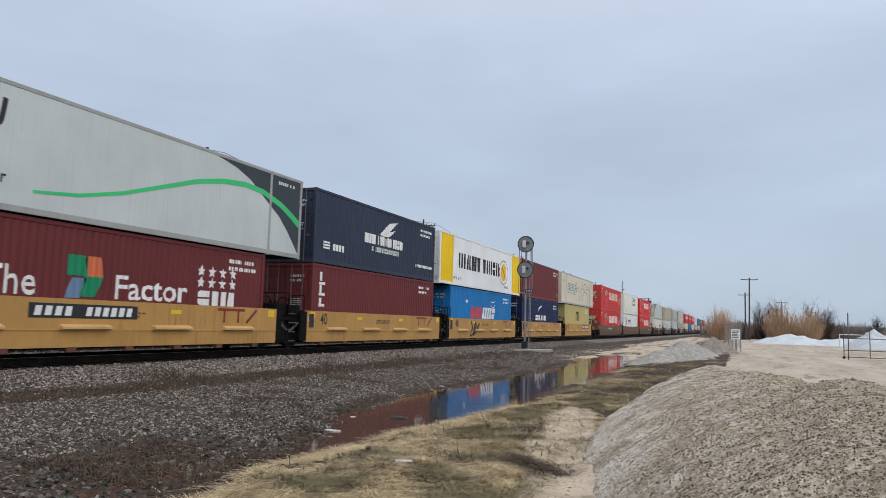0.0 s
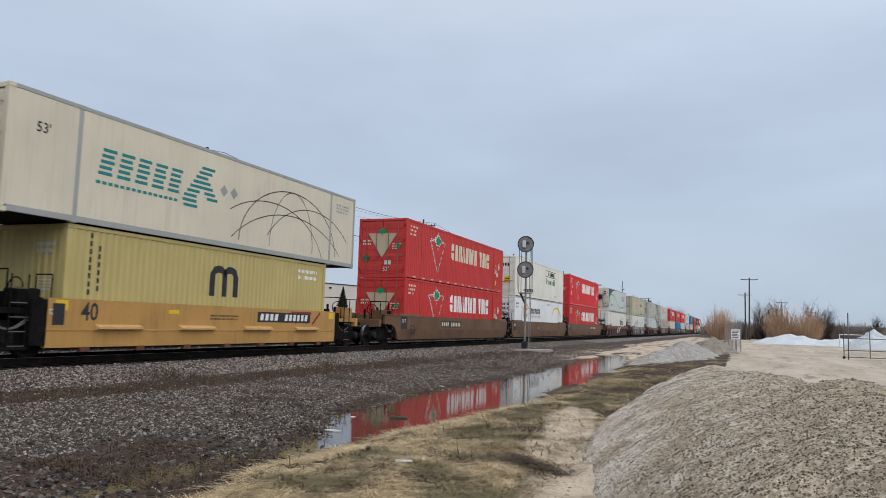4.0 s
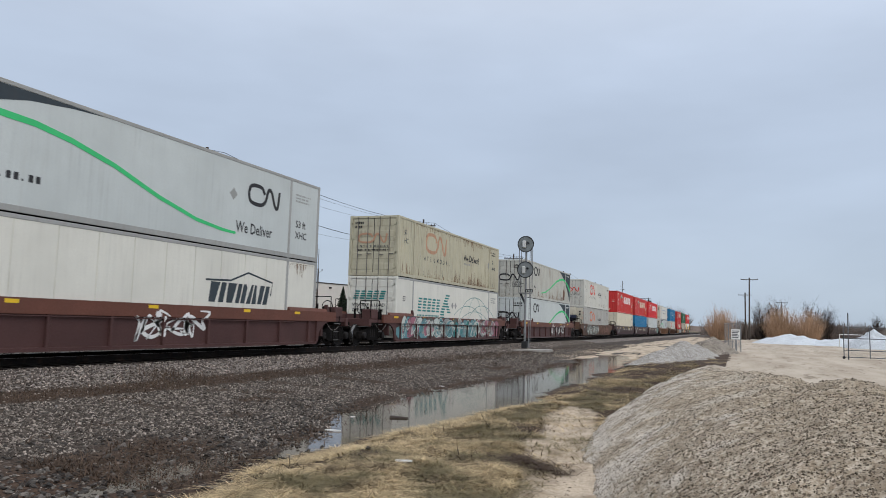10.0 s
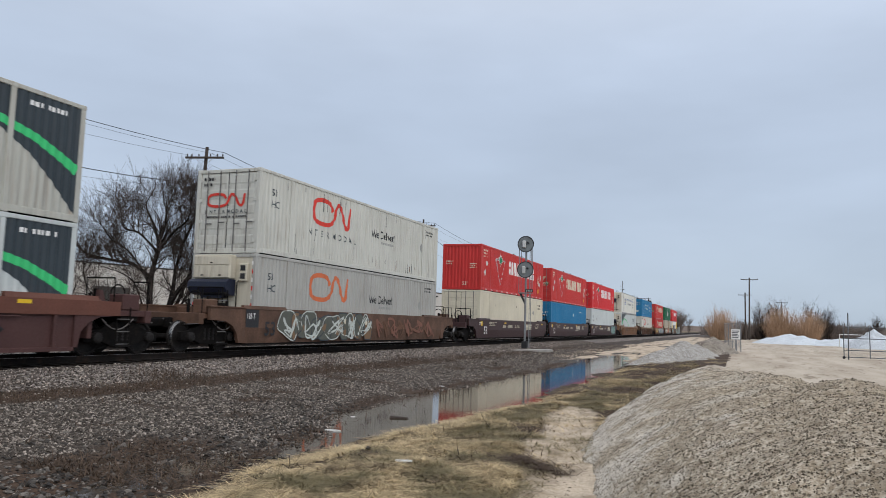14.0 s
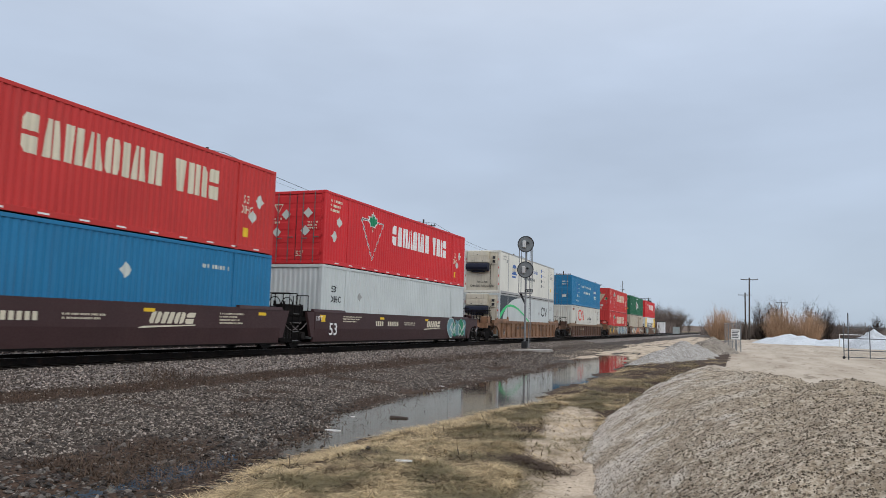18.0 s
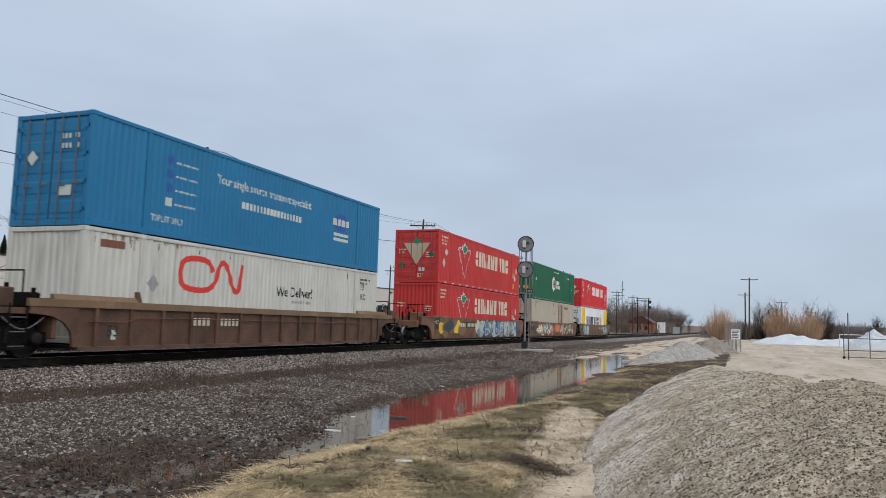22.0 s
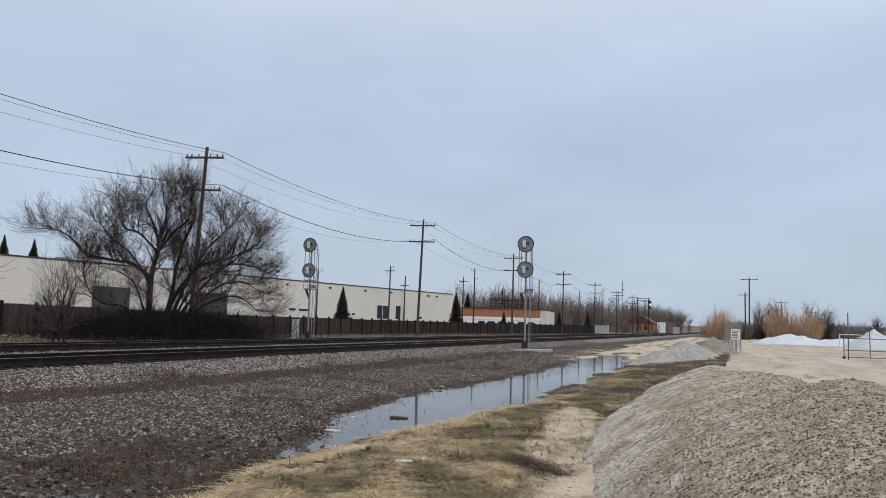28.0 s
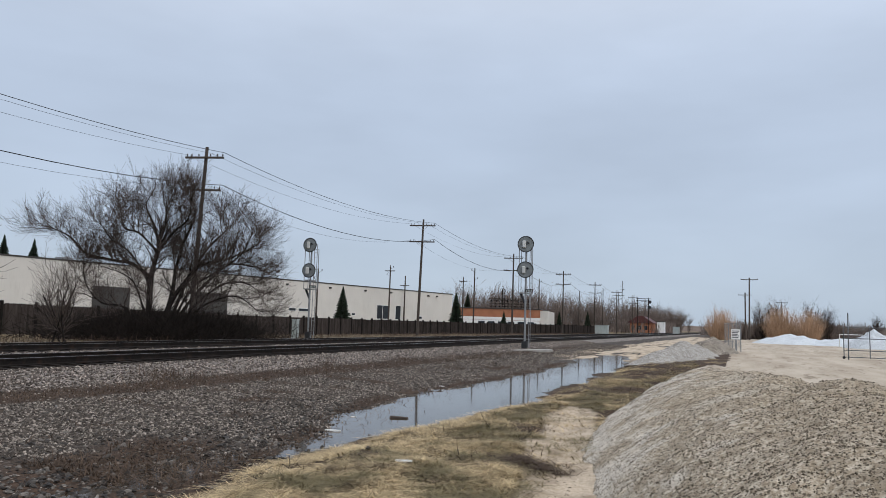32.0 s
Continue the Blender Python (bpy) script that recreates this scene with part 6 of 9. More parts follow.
def lay(name, parent, loops, ink, x, ribbed=False, lift=0.004, label="", end=False, text=None, at=(0, 0), squeeze=1.0, stakes=None):
    """Lays a marking on the side wall (or, with end, on the end that faces back down the line)."""
    bm = bmesh.new()
    if text:
        me = letters(text[0], text[1])
        for v in me.vertices:
            v.co = (0.0, at[0] + v.co.x * squeeze, at[1] + v.co.y)
        bm.from_mesh(me)
        bpy.data.meshes.remove(me)
    else:
        for loop in loops:
            bm.faces.new([bm.verts.new((0.0, u, v)) for u, v in loop])
        if len(loops) > 1:
            bmesh.ops.remove_doubles(bm, verts=bm.verts[:], dist=1e-4)
    if ribbed and not end:
        us = [v.co.y for v in bm.verts]
        for u in rib_breaks(min(us), max(us))[1:-1]:
            bmesh.ops.bisect_plane(bm, geom=bm.verts[:] + bm.edges[:] + bm.faces[:], dist=1e-5, plane_co=(0, u, 0), plane_no=(0, 1, 0))
    deep = {}
    if stakes:
        # over posts, chord and the web set back between them
        us = [v.co.y for v in bm.verts]
        chord = stakes[-1]
        stakes = stakes[:-1]
        for u in stakes:
            for e in (u - 0.05, u + 0.05):
                if min(us) < e < max(us):
                    bmesh.ops.bisect_plane(bm, geom=bm.verts[:] + bm.edges[:] + bm.faces[:], dist=1e-5, plane_co=(0, e, 0), plane_no=(0, 1, 0))
        bmesh.ops.bisect_plane(bm, geom=bm.verts[:] + bm.edges[:] + bm.faces[:], dist=1e-5, plane_co=(0, 0, chord), plane_no=(0, 0, 1))
        bmesh.ops.split_edges(bm, edges=bm.edges[:])
        for f in bm.faces:
            c = f.calc_center_median()
            if 0.27 < c.z < chord and not any(abs(c.y - u) < 0.05 for u in stakes):
                for v in f.verts:
                    deep[v] = -0.088
    for v in bm.verts:
        if end:
            v.co = (v.co.y, -x - lift, v.co.z)
        else:
            v.co.x = x + lift + rib_x(v.co.y, ribbed) + deep.get(v, 0.0)
    want = Vector((0, -1, 0)) if end else Vector((1, 0, 0))
    for f in bm.faces:
        f.normal_update()
        if f.normal.dot(want) < 0:
            f.normal_flip()
    me = bpy.data.meshes.new(name)
    bm.to_mesh(me)
    bm.free()
    me.materials.append(INK[ink])
    ob = part(name, me, None, parent, label)
    return tagged(ob, kind="stuff") if name in ("small_print", "side_print", "web_line", "slogan_line", "number_bar", "rust_stain") else ob


# ---- containers ----
SHAPES = {}


def shared(key, make, name, mat):
    """One mesh for all the pieces of the same shape and paint."""
    if (key, mat.name) not in SHAPES:
        SHAPES[key, mat.name] = make().mesh(name, mat)
    return SHAPES[key, mat.name]


def container(label, y0, upper, feet, col, ribbed=True, front="doors", posts=True, end_col=None, tips=None, seams=False, group="containers on the train"):
    """A box of 40 or 53 feet with its frame, walls, doors and castings; y runs from its front end."""
    L, W = {40: (12.192, 2.438), 53: (16.154, 2.591)}[feet]
    H, hw = 2.89, W / 2
    ob = thing("shipping_container", label, "shipping container", None, group)
    z = 3.225 if upper else 0.325
    MOVING.append((ob, y0, z))
    mat, emat = col, end_col or col
    tmat = tips or (FRAME if not ribbed else col)
    inset = (L - 12.192) / 2 if feet == 53 else 0.0
    bot, top = 0.17, H - 0.10

    def wall(a, b, key, m):
        def make():
            if ribbed:
                line = [(hw - 0.012 + rib_x(u, True), u) for u in rib_breaks(a, b)]
            else:
                # smooth sheets with shallow seams
                line = [(hw - 0.012, a)]
                n = max(1, round((b - a) / 1.22)) if seams else 1
                for k in range(1, n):
                    u = a + (b - a) * k / n
                    line += [(hw - 0.012, u - 0.014), (hw - 0.030, u - 0.012), (hw - 0.030, u + 0.012), (hw - 0.012, u + 0.014)]
                line.append((hw - 0.012, b))
            return Build().grid([[(x, u, v) for x, u in line] for v in (bot, top)])
        part("side_wall", shared(("wall", feet, ribbed, key, seams), make, "side_wall", m), None, ob)

    if feet == 53 and posts:
        wall(0.12, inset - 0.06, "a", tips or col)
        wall(inset + 0.06, L - inset - 0.06, "b", mat)
        wall(L - inset + 0.06, L - 0.12, "c", tips or col)
        for u in (inset, L - inset):
            part("side_post", shared(("post", feet, u), lambda: Build().bevel_box(hw - 0.07, hw - 0.001, u - 0.065, u + 0.065, 0.02, H - 0.02, 0.008), "side_post", tmat), None, ob)
            for zz in (0.0, H - 0.118):
                part("lifting_fitting", shared(("fit", feet, u, zz), lambda: Build().bevel_box(hw - 0.16, hw + 0.004, u - 0.09, u + 0.09, zz, zz + 0.118, 0.01), "lifting_fitting", tmat), None, ob)
    else:
        wall(0.12, L - 0.12, "w", mat)
    part("far_wall", shared(("far", feet), lambda: Build().box(-hw + 0.01, -hw + 0.03, 0.12, L - 0.12, bot, top), "far_wall", mat), None, ob)
    part("roof", shared(("roof", feet), lambda: Build().bevel_box(-hw + 0.03, hw - 0.03, 0.03, L - 0.03, H - 0.06, H - 0.012, 0.01), "roof", mat), None, ob)
    part("floor", shared(("floor", feet), lambda: Build().box(-hw + 0.03, hw - 0.03, 0.05, L - 0.05, 0.02, 0.15), "floor", STEEL_DARK), None, ob)
    for s in (-1, 1):
        rail = FRAME if not ribbed else mat
        part("top_rail", shared(("trail", feet, s), lambda: Build().bevel_box(s * hw - (0.07 if s > 0 else 0), s * hw + (0 if s > 0 else 0.07), 0.1, L - 0.1, H - 0.105, H - 0.004, 0.008), "top_rail", rail), None, ob)
        part("bottom_rail", shared(("brail", feet, s), lambda: Build().bevel_box(s * hw - (0.06 if s > 0 else 0), s * hw + (0 if s > 0 else 0.06), 0.1, L - 0.1, 0.025, 0.175, 0.008), "bottom_rail", rail), None, ob)
        for u in (0.0, L):
            a, b = (u, u + 0.15) if u == 0 else (u - 0.15, u)
            m2 = emat if u == 0 else tmat
            part("corner_post", shared(("cpost", feet, s, u), lambda: Build().bevel_box(s * hw - (0.15 if s > 0 else 0), s * hw + (0 if s > 0 else 0.15), a, b, 0.11, H - 0.11, 0.012), "corner_post", m2), None, ob)
            for zz in (0.0, H - 0.118):
                part("corner_casting", shared(("cast", feet, s, u, zz), lambda: Build().bevel_box(s * hw - (0.165 if s > 0 else -0.003) + (0.003 if s > 0 else 0), s * hw + (0.003 if s > 0 else 0.165) - (0 if s > 0 else 0.003), a - 0.004, b + 0.02 if u == 0 else b + 0.004, zz, zz + 0.118, 0.012), "corner_casting", emat if u == 0 else tmat), None, ob)
    # ends
    part("rear_wall", shared(("rear", feet), lambda: Build().box(-hw + 0.15, hw - 0.15, L - 0.05, L - 0.02, 0.1, H - 0.1), "rear_wall", mat), None, ob)
    part("end_sill", shared(("sill", feet), lambda: Build().bevel_box(-hw + 0.15, hw - 0.15, 0.0, 0.08, 0.0, 0.16, 0.01), "end_sill", emat), None, ob)
    part("end_header", shared(("head", feet), lambda: Build().bevel_box(-hw + 0.15, hw - 0.15, 0.0, 0.08, H - 0.13, H - 0.01, 0.01), "end_header", emat), None, ob)
    if front == "doors":
        part("door_gasket", shared(("gasket", feet), lambda: Build().box(-0.011, 0.011, 0.03, 0.06, 0.17, H - 0.14), "door_gasket", BLACK), None, ob)
        for s in (-1, 1):
            x0, x1 = (-hw + 0.16, -0.012) if s < 0 else (0.012, hw - 0.16)

            def leaf():
                return Build().bevel_box(x0, x1, 0.035, 0.085, 0.17, H - 0.14, 0.008)
            door = part("door", shared(("door", feet, s), leaf, "door", emat), None, ob)
            for k in range(5):
                zz = 0.28 + k * 0.52
                part("door_rib", shared(("drib", feet, s, k), lambda: Build().prism([(0.0349, zz), (0.022, zz + 0.05), (0.022, zz + 0.3), (0.0349, zz + 0.35)], "x", x0 + 0.06, x1 - 0.06), "door_rib", emat), None, door)
            for fx in (0.28, 0.74):
                x = x0 + (x1 - x0) * fx
                part("lock_rod", shared(("rod", feet, s, fx), lambda: Build().tube((x, -0.022, 0.06), (x, -0.022, H - 0.06), 0.018, None, 8), "lock_rod", ROD), None, door)
                part("handle", shared(("hnd", feet, s, fx), lambda: Build().bevel_box(x - 0.02, x + 0.24, -0.045, -0.03, 0.95 + 0.1 * fx, 0.99 + 0.1 * fx, 0.005), "handle", ROD), None, door)
            for k in range(4):
                zz = 0.35 + k * 0.7
                xh = x0 if s < 0 else x1
                part("hinge", shared(("hinge", feet, s, k), lambda: Build().bevel_box(xh - 0.09, xh + 0.09, 0.0, 0.034, zz, zz + 0.11, 0.006), "hinge", emat), None, door)
    elif front == "cooler":
        emat = COOLER
        part("end_wall", shared(("cool", feet), lambda: Build().box(-hw + 0.15, hw - 0.15, 0.03, 0.07, 0.15, H - 0.12), "end_wall", emat), None, ob)
        unit = part("cooling_unit", shared(("unit", feet), lambda: Build().bevel_box(-1.0, 0.50, -0.30, 0.03, 2.02, 2.82, 0.03), "cooling_unit", emat), None, ob, "boxy refrigeration unit")
        for x0, x1, z0, z1 in ((-0.95, -0.26, 2.06, 2.44), (-0.23, 0.45, 2.06, 2.44), (-0.95, 0.45, 2.48, 2.76)):
            part("access_panel", shared(("acc", feet, x0, z0), lambda: Build().bevel_box(x0, x1, -0.322, -0.298, z0, z1, 0.008), "access_panel", emat), None, unit)
            part("latch", shared(("latch", feet, x0, z0), lambda: Build().bevel_box((x0 + x1) / 2 - 0.05, (x0 + x1) / 2 + 0.05, -0.335, -0.32, z0 + 0.05, z0 + 0.09, 0.004), "latch", STEEL_DARK), None, unit)
        for s in (-1, 1):
            for k in range(9):
                part("reflector", shared(("tape", feet, s, k), lambda: Build().box(s * (hw - 0.12) - 0.022, s * (hw - 0.12) + 0.022, -0.008, -0.004, 0.25 + 0.28 * k, 0.39 + 0.28 * k), "reflector", INK["red" if k % 2 else "white"]), None, ob)
        part("pipe", shared(("pipe", feet), lambda: Build().path([(0.60, -0.03, 0.3), (0.60, -0.03, 1.9), (0.72, -0.03, 2.0)], 0.02, 6), "pipe", STEEL_DARK), None, unit)
        part("grille", shared(("grille", feet), lambda: Build().prism([(0.0, 2.0), (-0.34, 2.0), (-0.50, 1.90), (-0.52, 1.72), (-0.42, 1.56), (-0.22, 1.48), (0.0, 1.46)], "x", -1.02, 0.52).box(-0.7, 0.2, -0.2, 0.0, 1.38, 1.46), "grille", NOSE), None, unit, "dark blue rounded condenser housing")
        part("control_panel", shared(("panel", feet), lambda: Build().bevel_box(0.70, 1.0, -0.08, 0.03, 1.95, 2.55, 0.02), "control_panel", emat), None, unit)
        for zz in (2.03, 2.30):
            part("gauge", shared(("gauge", feet, zz), lambda: Build().bevel_box(0.75, 0.95, -0.095, -0.08, zz, zz + 0.18, 0.006), "gauge", BLACK), None, unit)
    else:
        def plain():
            g = Build()
            us = rib_breaks(-hw + 0.15, hw - 0.15)
            g.grid([[(u, 0.035 - rib_x(u, True), v) for u in us] for v in (0.14, H - 0.12)])
            return g
        part("end_wall", shared(("plain", feet), plain, "end_wall", emat), None, ob)
    ob["side"], ob["ribbed"] = hw - 0.012, ribbed
    return ob


def mark(ob, name, loops, ink, label="", lift=0.004):
    if name == "trade_mark" and len(loops) < 40:
        return [lay(name, ob, [loop], ink, ob["side"], ob["ribbed"], lift, label) for loop in loops]
    if all(v < 0.176 for loop in loops for _, v in loop):
        # on the bottom rail, which stands proud of the wall
        return lay(name, ob, loops, ink, ob["side"] + 0.012, False, lift, label)
    return lay(name, ob, loops, ink, ob["side"], ob["ribbed"], lift, label)


def write(ob, text, u, v, size, ink, squeeze=1.0):
    return lay("lettering", ob, None, ink, ob["side"], ob["ribbed"], 0.004, "", False, (text, size), (u, v), squeeze)


def mark_end(ob, name, loops, ink, label=""):
    return lay(name, ob, loops, ink, 0.002, False, 0.004, label, True)


def write_end(ob, text, u, v, size, ink):
    return lay("lettering", ob, None, ink, 0.002, False, 0.004, "", True, (text, size), (u, v))


FRAME = body_paint("dull_aluminium", (0.33, 0.33, 0.31), 0.25, (0.20, 0.17, 0.14))
NOSE = surface("dark_blue_housing", (0.012, 0.016, 0.034), 0.5, 0, 0.2, 3, 25, 0.1, (0.03, 0.03, 0.03), 0.3)
COOLER = body_paint("dirty_cream_end", (0.58, 0.53, 0.42), 0.4, (0.17, 0.11, 0.07))
RED = body_paint("bright_red", (0.50, 0.036, 0.032), 0.10)
RED_OLD = body_paint("faded_red", (0.50, 0.040, 0.036), 0.14)
RED_DEEP = body_paint("crimson", (0.58, 0.030, 0.034), 0.06)
MAROON = body_paint("maroon", (0.135, 0.026, 0.026), 0.12, (0.07, 0.04, 0.035))
NAVY = body_paint("navy", (0.010, 0.021, 0.066), 0.08, (0.08, 0.08, 0.09))
SLATE = body_paint("slate_blue", (0.028, 0.036, 0.062), 0.15, (0.13, 0.13, 0.13))
BLUE = body_paint("bright_blue", (0.012, 0.165, 0.42), 0.06)
SKYBLUE = body_paint("sky_blue", (0.020, 0.165, 0.32), 0.10)
GREEN = body_paint("forest_green", (0.014, 0.115, 0.055), 0.06)
YELLOW = body_paint("yellow", (0.80, 0.52, 0.01), 0.06)
MUSTARD = body_paint("pale_mustard", (0.47, 0.38, 0.15), 0.14)
CREAM = body_paint("cream", (0.62, 0.56, 0.43), 0.12)
OFFWHITE = body_paint("off_white", (0.68, 0.66, 0.58), 0.12)
WHITEC = body_paint("white", (0.74, 0.75, 0.74), 0.10, (0.35, 0.3, 0.25))
REEFER = body_paint("pale_grey", (0.52, 0.55, 0.53), 0.10, (0.3, 0.27, 0.23))
GREYC = body_paint("dull_grey", (0.39, 0.38, 0.345), 0.40, (0.20, 0.15, 0.105))
WEATHERED = body_paint("weathered_white", (0.56, 0.545, 0.48), 0.38, (0.20, 0.125, 0.075))
PALE_WORN = body_paint("worn_pale", (0.55, 0.54, 0.48), 0.40, (0.20, 0.14, 0.09))
STAINED = body_paint("stained_grey", (0.46, 0.455, 0.40), 0.45, (0.19, 0.10, 0.055))
OLIVE = body_paint("stained_cream", (0.47, 0.435, 0.315), 0.45, (0.15, 0.10, 0.05))


def star_shape(u, v, s):
    return [(u + s * (1.0 if i % 2 == 0 else 0.45) * math.sin(math.pi * i / 5), v + s * (1.0 if i % 2 == 0 else 0.45) * math.cos(math.pi * i / 5)) for i in range(10)]


def leaf_shape(u, v, s):
    """A lobed leaf with pointed tips and a short stalk."""
    half = ((0.16, 0.66), (0.34, 0.76), (0.28, 0.40), (0.52, 0.60), (0.60, 0.44), (0.92, 0.48), (0.80, 0.22), (0.98, 0.08), (0.52, -0.30), (0.56, -0.48), (0.09, -0.42), (0.10, -0.85))
    return [(u, v + s)] + [(u + s * p, v + s * q) for p, q in half] + [(u - s * p, v + s * q) for p, q in reversed(half)]


def red_box(y0, upper, col, front="doors", placards=1, beige=True, label=None, seed=1, worn=0):
    """The red 53-foot box with a triangle emblem, a leaf and a long white trade mark."""
    b = container(label or "red corrugated 53-foot container with a white triangle emblem and green leaf", y0, upper, 53, col, True, front)
    mark(b, "emblem", band([(3.15, 2.2), (5.25, 2.2), (4.2, 0.52), (3.1, 2.2)], 0.12), "white", "white outlined triangle")
    mark(b, "emblem_line", band([(3.15, 2.2), (5.25, 2.2), (4.2, 0.52), (3.1, 2.2)], 0.045), "black", "", 0.008)
    mark(b, "leaf_edge", [leaf_shape(4.18, 2.16, 0.50)], "white", "", 0.010)
    mark(b, "emblem_leaf", [leaf_shape(4.18, 2.16, 0.40)], "leaf", "green leaf shape", 0.014)
    mark(b, "trade_mark", wordmark(6.25, 10.7, 1.40, 0.92, "cabaoiab"), "cream" if col == RED_OLD else "white", "long pale trade mark as plain blocks")
    mark(b, "trade_mark", wordmark(11.2, 13.15, 1.40, 0.92, "virc"), "cream" if col == RED_OLD else "white")
    mark(b, "small_print", lines(0.45, 1.35, 2.5, 3, 0.1, seed), "cream")
    dashes = [rect(0.9 + 1.18 * k, 0.07, 0.32, 0.045) for k in range(13)]
    for d in dashes:
        mark(b, "reflector", [d], "white")
    for k, (u, v) in enumerate(((1.2, 1.75), (0.85, 1.15), (15.3, 1.7), (14.95, 1.15))[:2 + 2 * placards if placards > 1 else 4][(0 if placards > 1 else 2):]):
        mark(b, "placard", [diamond(u, v, 0.24)], "pale", "pale diamond placard")
    mark(b, "notice", [rect(14.45, 0.45, 0.32, 0.3)], "yellow")
    write(b, "53", 14.4, 1.55, 0.36, "cream")
    write(b, "XHC", 14.35, 1.22, 0.36, "cream", 0.8)
    if front == "doors" and beige:
        mark_end(b, "door_emblem", [[(-0.78, 2.15), (0.78, 2.15), (0.0, 0.95)]], "beige", "faded beige triangle across the doors")
        mark_end(b, "door_leaf", [leaf_shape(0, 2.22, 0.24)], "leaf")
        mark_end(b, "placard", [diamond(0.86, 1.55, 0.2)], "green")
        mark_end(b, "placard", [diamond(-0.86, 0.95, 0.2)], "green")
        mark_end(b, "notice", [rect(0.15, 0.62, 0.34, 0.2)], "pale")
    elif front == "doors":
        for u, v in ((-0.45, 1.95), (0.55, 2.0), (-0.85, 1.25), (0.45, 1.3)):
            mark_end(b, "placard", [diamond(u, v, 0.21)], "pale", "pale diamond placard")
        mark_end(b, "small_emblem", band([(-1.0, 2.35), (-0.62, 2.35), (-0.81, 2.02), (-1.0, 2.35)], 0.05), "cream")
    write_end(b, "53'", 0.05, 0.30, 0.30, "cream")
    mark_end(b, "small_print", lines(-1.05, -0.6, 1.75, 2, 0.08, seed) + lines(0.55, 1.0, 1.6, 3, 0.06, seed), "cream")
    return b


def swoosh_box(y0, upper, front, mirrored, col=REEFER, ribbed=False, seed=1, worn=False, end_col=None):
    """The pale grey box with a dark swept corner and a green wave."""
    b = container("pale grey 53-foot container with a green wave and dark swept corner", y0, upper, 53, col, ribbed, front)
    fl = (lambda u: 16.154 - u) if mirrored else (lambda u: u)

    def flip(shape):
        return [(fl(u), v) for u, v in shape]
    if not mirrored:
        dark = [[(0.16, 0.2), (0.16, 2.78), (1.75, 2.78), (1.75, 2.05), (1.0, 1.5), (0.5, 0.8)], [(1.75, 2.05), (1.75, 2.78), (5.6, 2.78), (4.6, 2.72), (3.4, 2.58), (2.5, 2.36)]]
        wave = [(0.16, 1.35), (0.9, 1.75), (1.7, 2.05), (2.6, 2.14), (3.6, 2.1), (4.6, 1.95), (6.0, 1.62), (7.6, 1.10), (9.2, 0.70), (10.4, 0.55), (11.1, 0.52)]
        width = [0.34, 0.26, 0.18, 0.16, 0.15, 0.14, 0.13, 0.12, 0.11, 0.10, 0.08]
        mark(b, "swept_panel", dark, "charcoal", "charcoal corner panel with a curved edge")
        mark(b, "wave", band(wave, width), "lime", "bright green wave stripe", 0.008)
        mark(b, "ribbon_emblem", twin_mark(11.7, 1.60, 1.75, 0.62, 0.13), "black", "black trade mark as plain strokes")
        write(b, "We Deliver", 11.1, 0.58, 0.50, "black", 0.84)
        mark(b, "placard", [diamond(10.9, 1.75, 0.2)], "grey")
        mark(b, "small_print", [rect(2.2 + 0.19 * k, 0.74, 0.12, 0.17) for k in range(9) if k not in (3, 6)] + [rect(2.78, 0.74, 0.05, 0.05), rect(3.35, 0.74, 0.05, 0.05)], "black")
        write(b, "53 ft", 14.55, 1.15, 0.36, "black")
        write(b, "XHC", 14.55, 0.75, 0.36, "black")
        mark(b, "small_print", lines(14.5, 15.5, 2.3, 3, 0.06, seed), "grey")
        mark(b, "notice", [rect(0.95, 0.72, 0.3, 0.42)], "yellow")
    else:
        dark = [[(11.3, 2.78), (14.05, 2.78), (14.05, 1.75), (13.0, 2.35), (12.2, 2.62)], [(14.05, 1.75), (14.05, 2.78), (16.0, 2.78), (16.0, 0.2), (15.3, 0.9), (14.7, 1.4)]]
        wave = [(4.9, 0.55), (6.2, 0.68), (7.6, 0.98), (9.0, 1.4), (10.4, 1.82), (11.6, 2.05), (12.7, 2.15), (13.7, 2.08), (14.8, 1.8), (15.5, 1.5), (16.0, 1.25)]
        width = [0.07, 0.09, 0.1, 0.12, 0.14, 0.16, 0.17, 0.18, 0.2, 0.22, 0.26]
        mark(b, "swept_panel", dark, "charcoal", "charcoal corner panel with a curved edge")
        mark(b, "wave", band(wave, width), "lime", "bright green wave stripe", 0.008)
        mark(b, "ribbon_emblem", twin_mark(2.45, 1.88, 1.6, 0.60, 0.13), "black", "black trade mark as plain strokes")
        mark(b, "small_print", lines(14.6, 15.6, 2.5, 1, 0.11, seed), "white", "", 0.012)
        if worn:
            write(b, "We", 2.3, 0.75, 0.42, "black")
            rng = random.Random(seed)
            for k, (u0, u1, tall) in enumerate(((3.4, 6.0, 0.35), (7.0, 9.6, 0.7), (9.8, 12.9, 1.0))):
                rust_stain(b, u0, u1, 0.2, tall, seed + k)
            for k in range(26):
                u, h = 3.2 + rng.random() ** 1.3 * 11.0, rng.uniform(0.25, 1.0) * (1.6 if k > 48 else 0.8)
                w = rng.uniform(0.03, 0.10)
                mark(b, "rust_run", [[(u, 0.25), (u + w, 0.25), (u + w * 0.7, 0.25 + h), (u + w * 0.4, 0.3 + h)]], "rust", "brown rust run")
            mark(b, "rust_patch", [[(13.0, 0.3), (13.7, 0.28), (13.75, 1.1), (13.5, 1.6), (13.25, 1.2), (13.05, 0.9)]], "rust")
        else:
            write(b, "We Deliver", 2.5, 0.62, 0.42, "black", 0.85)
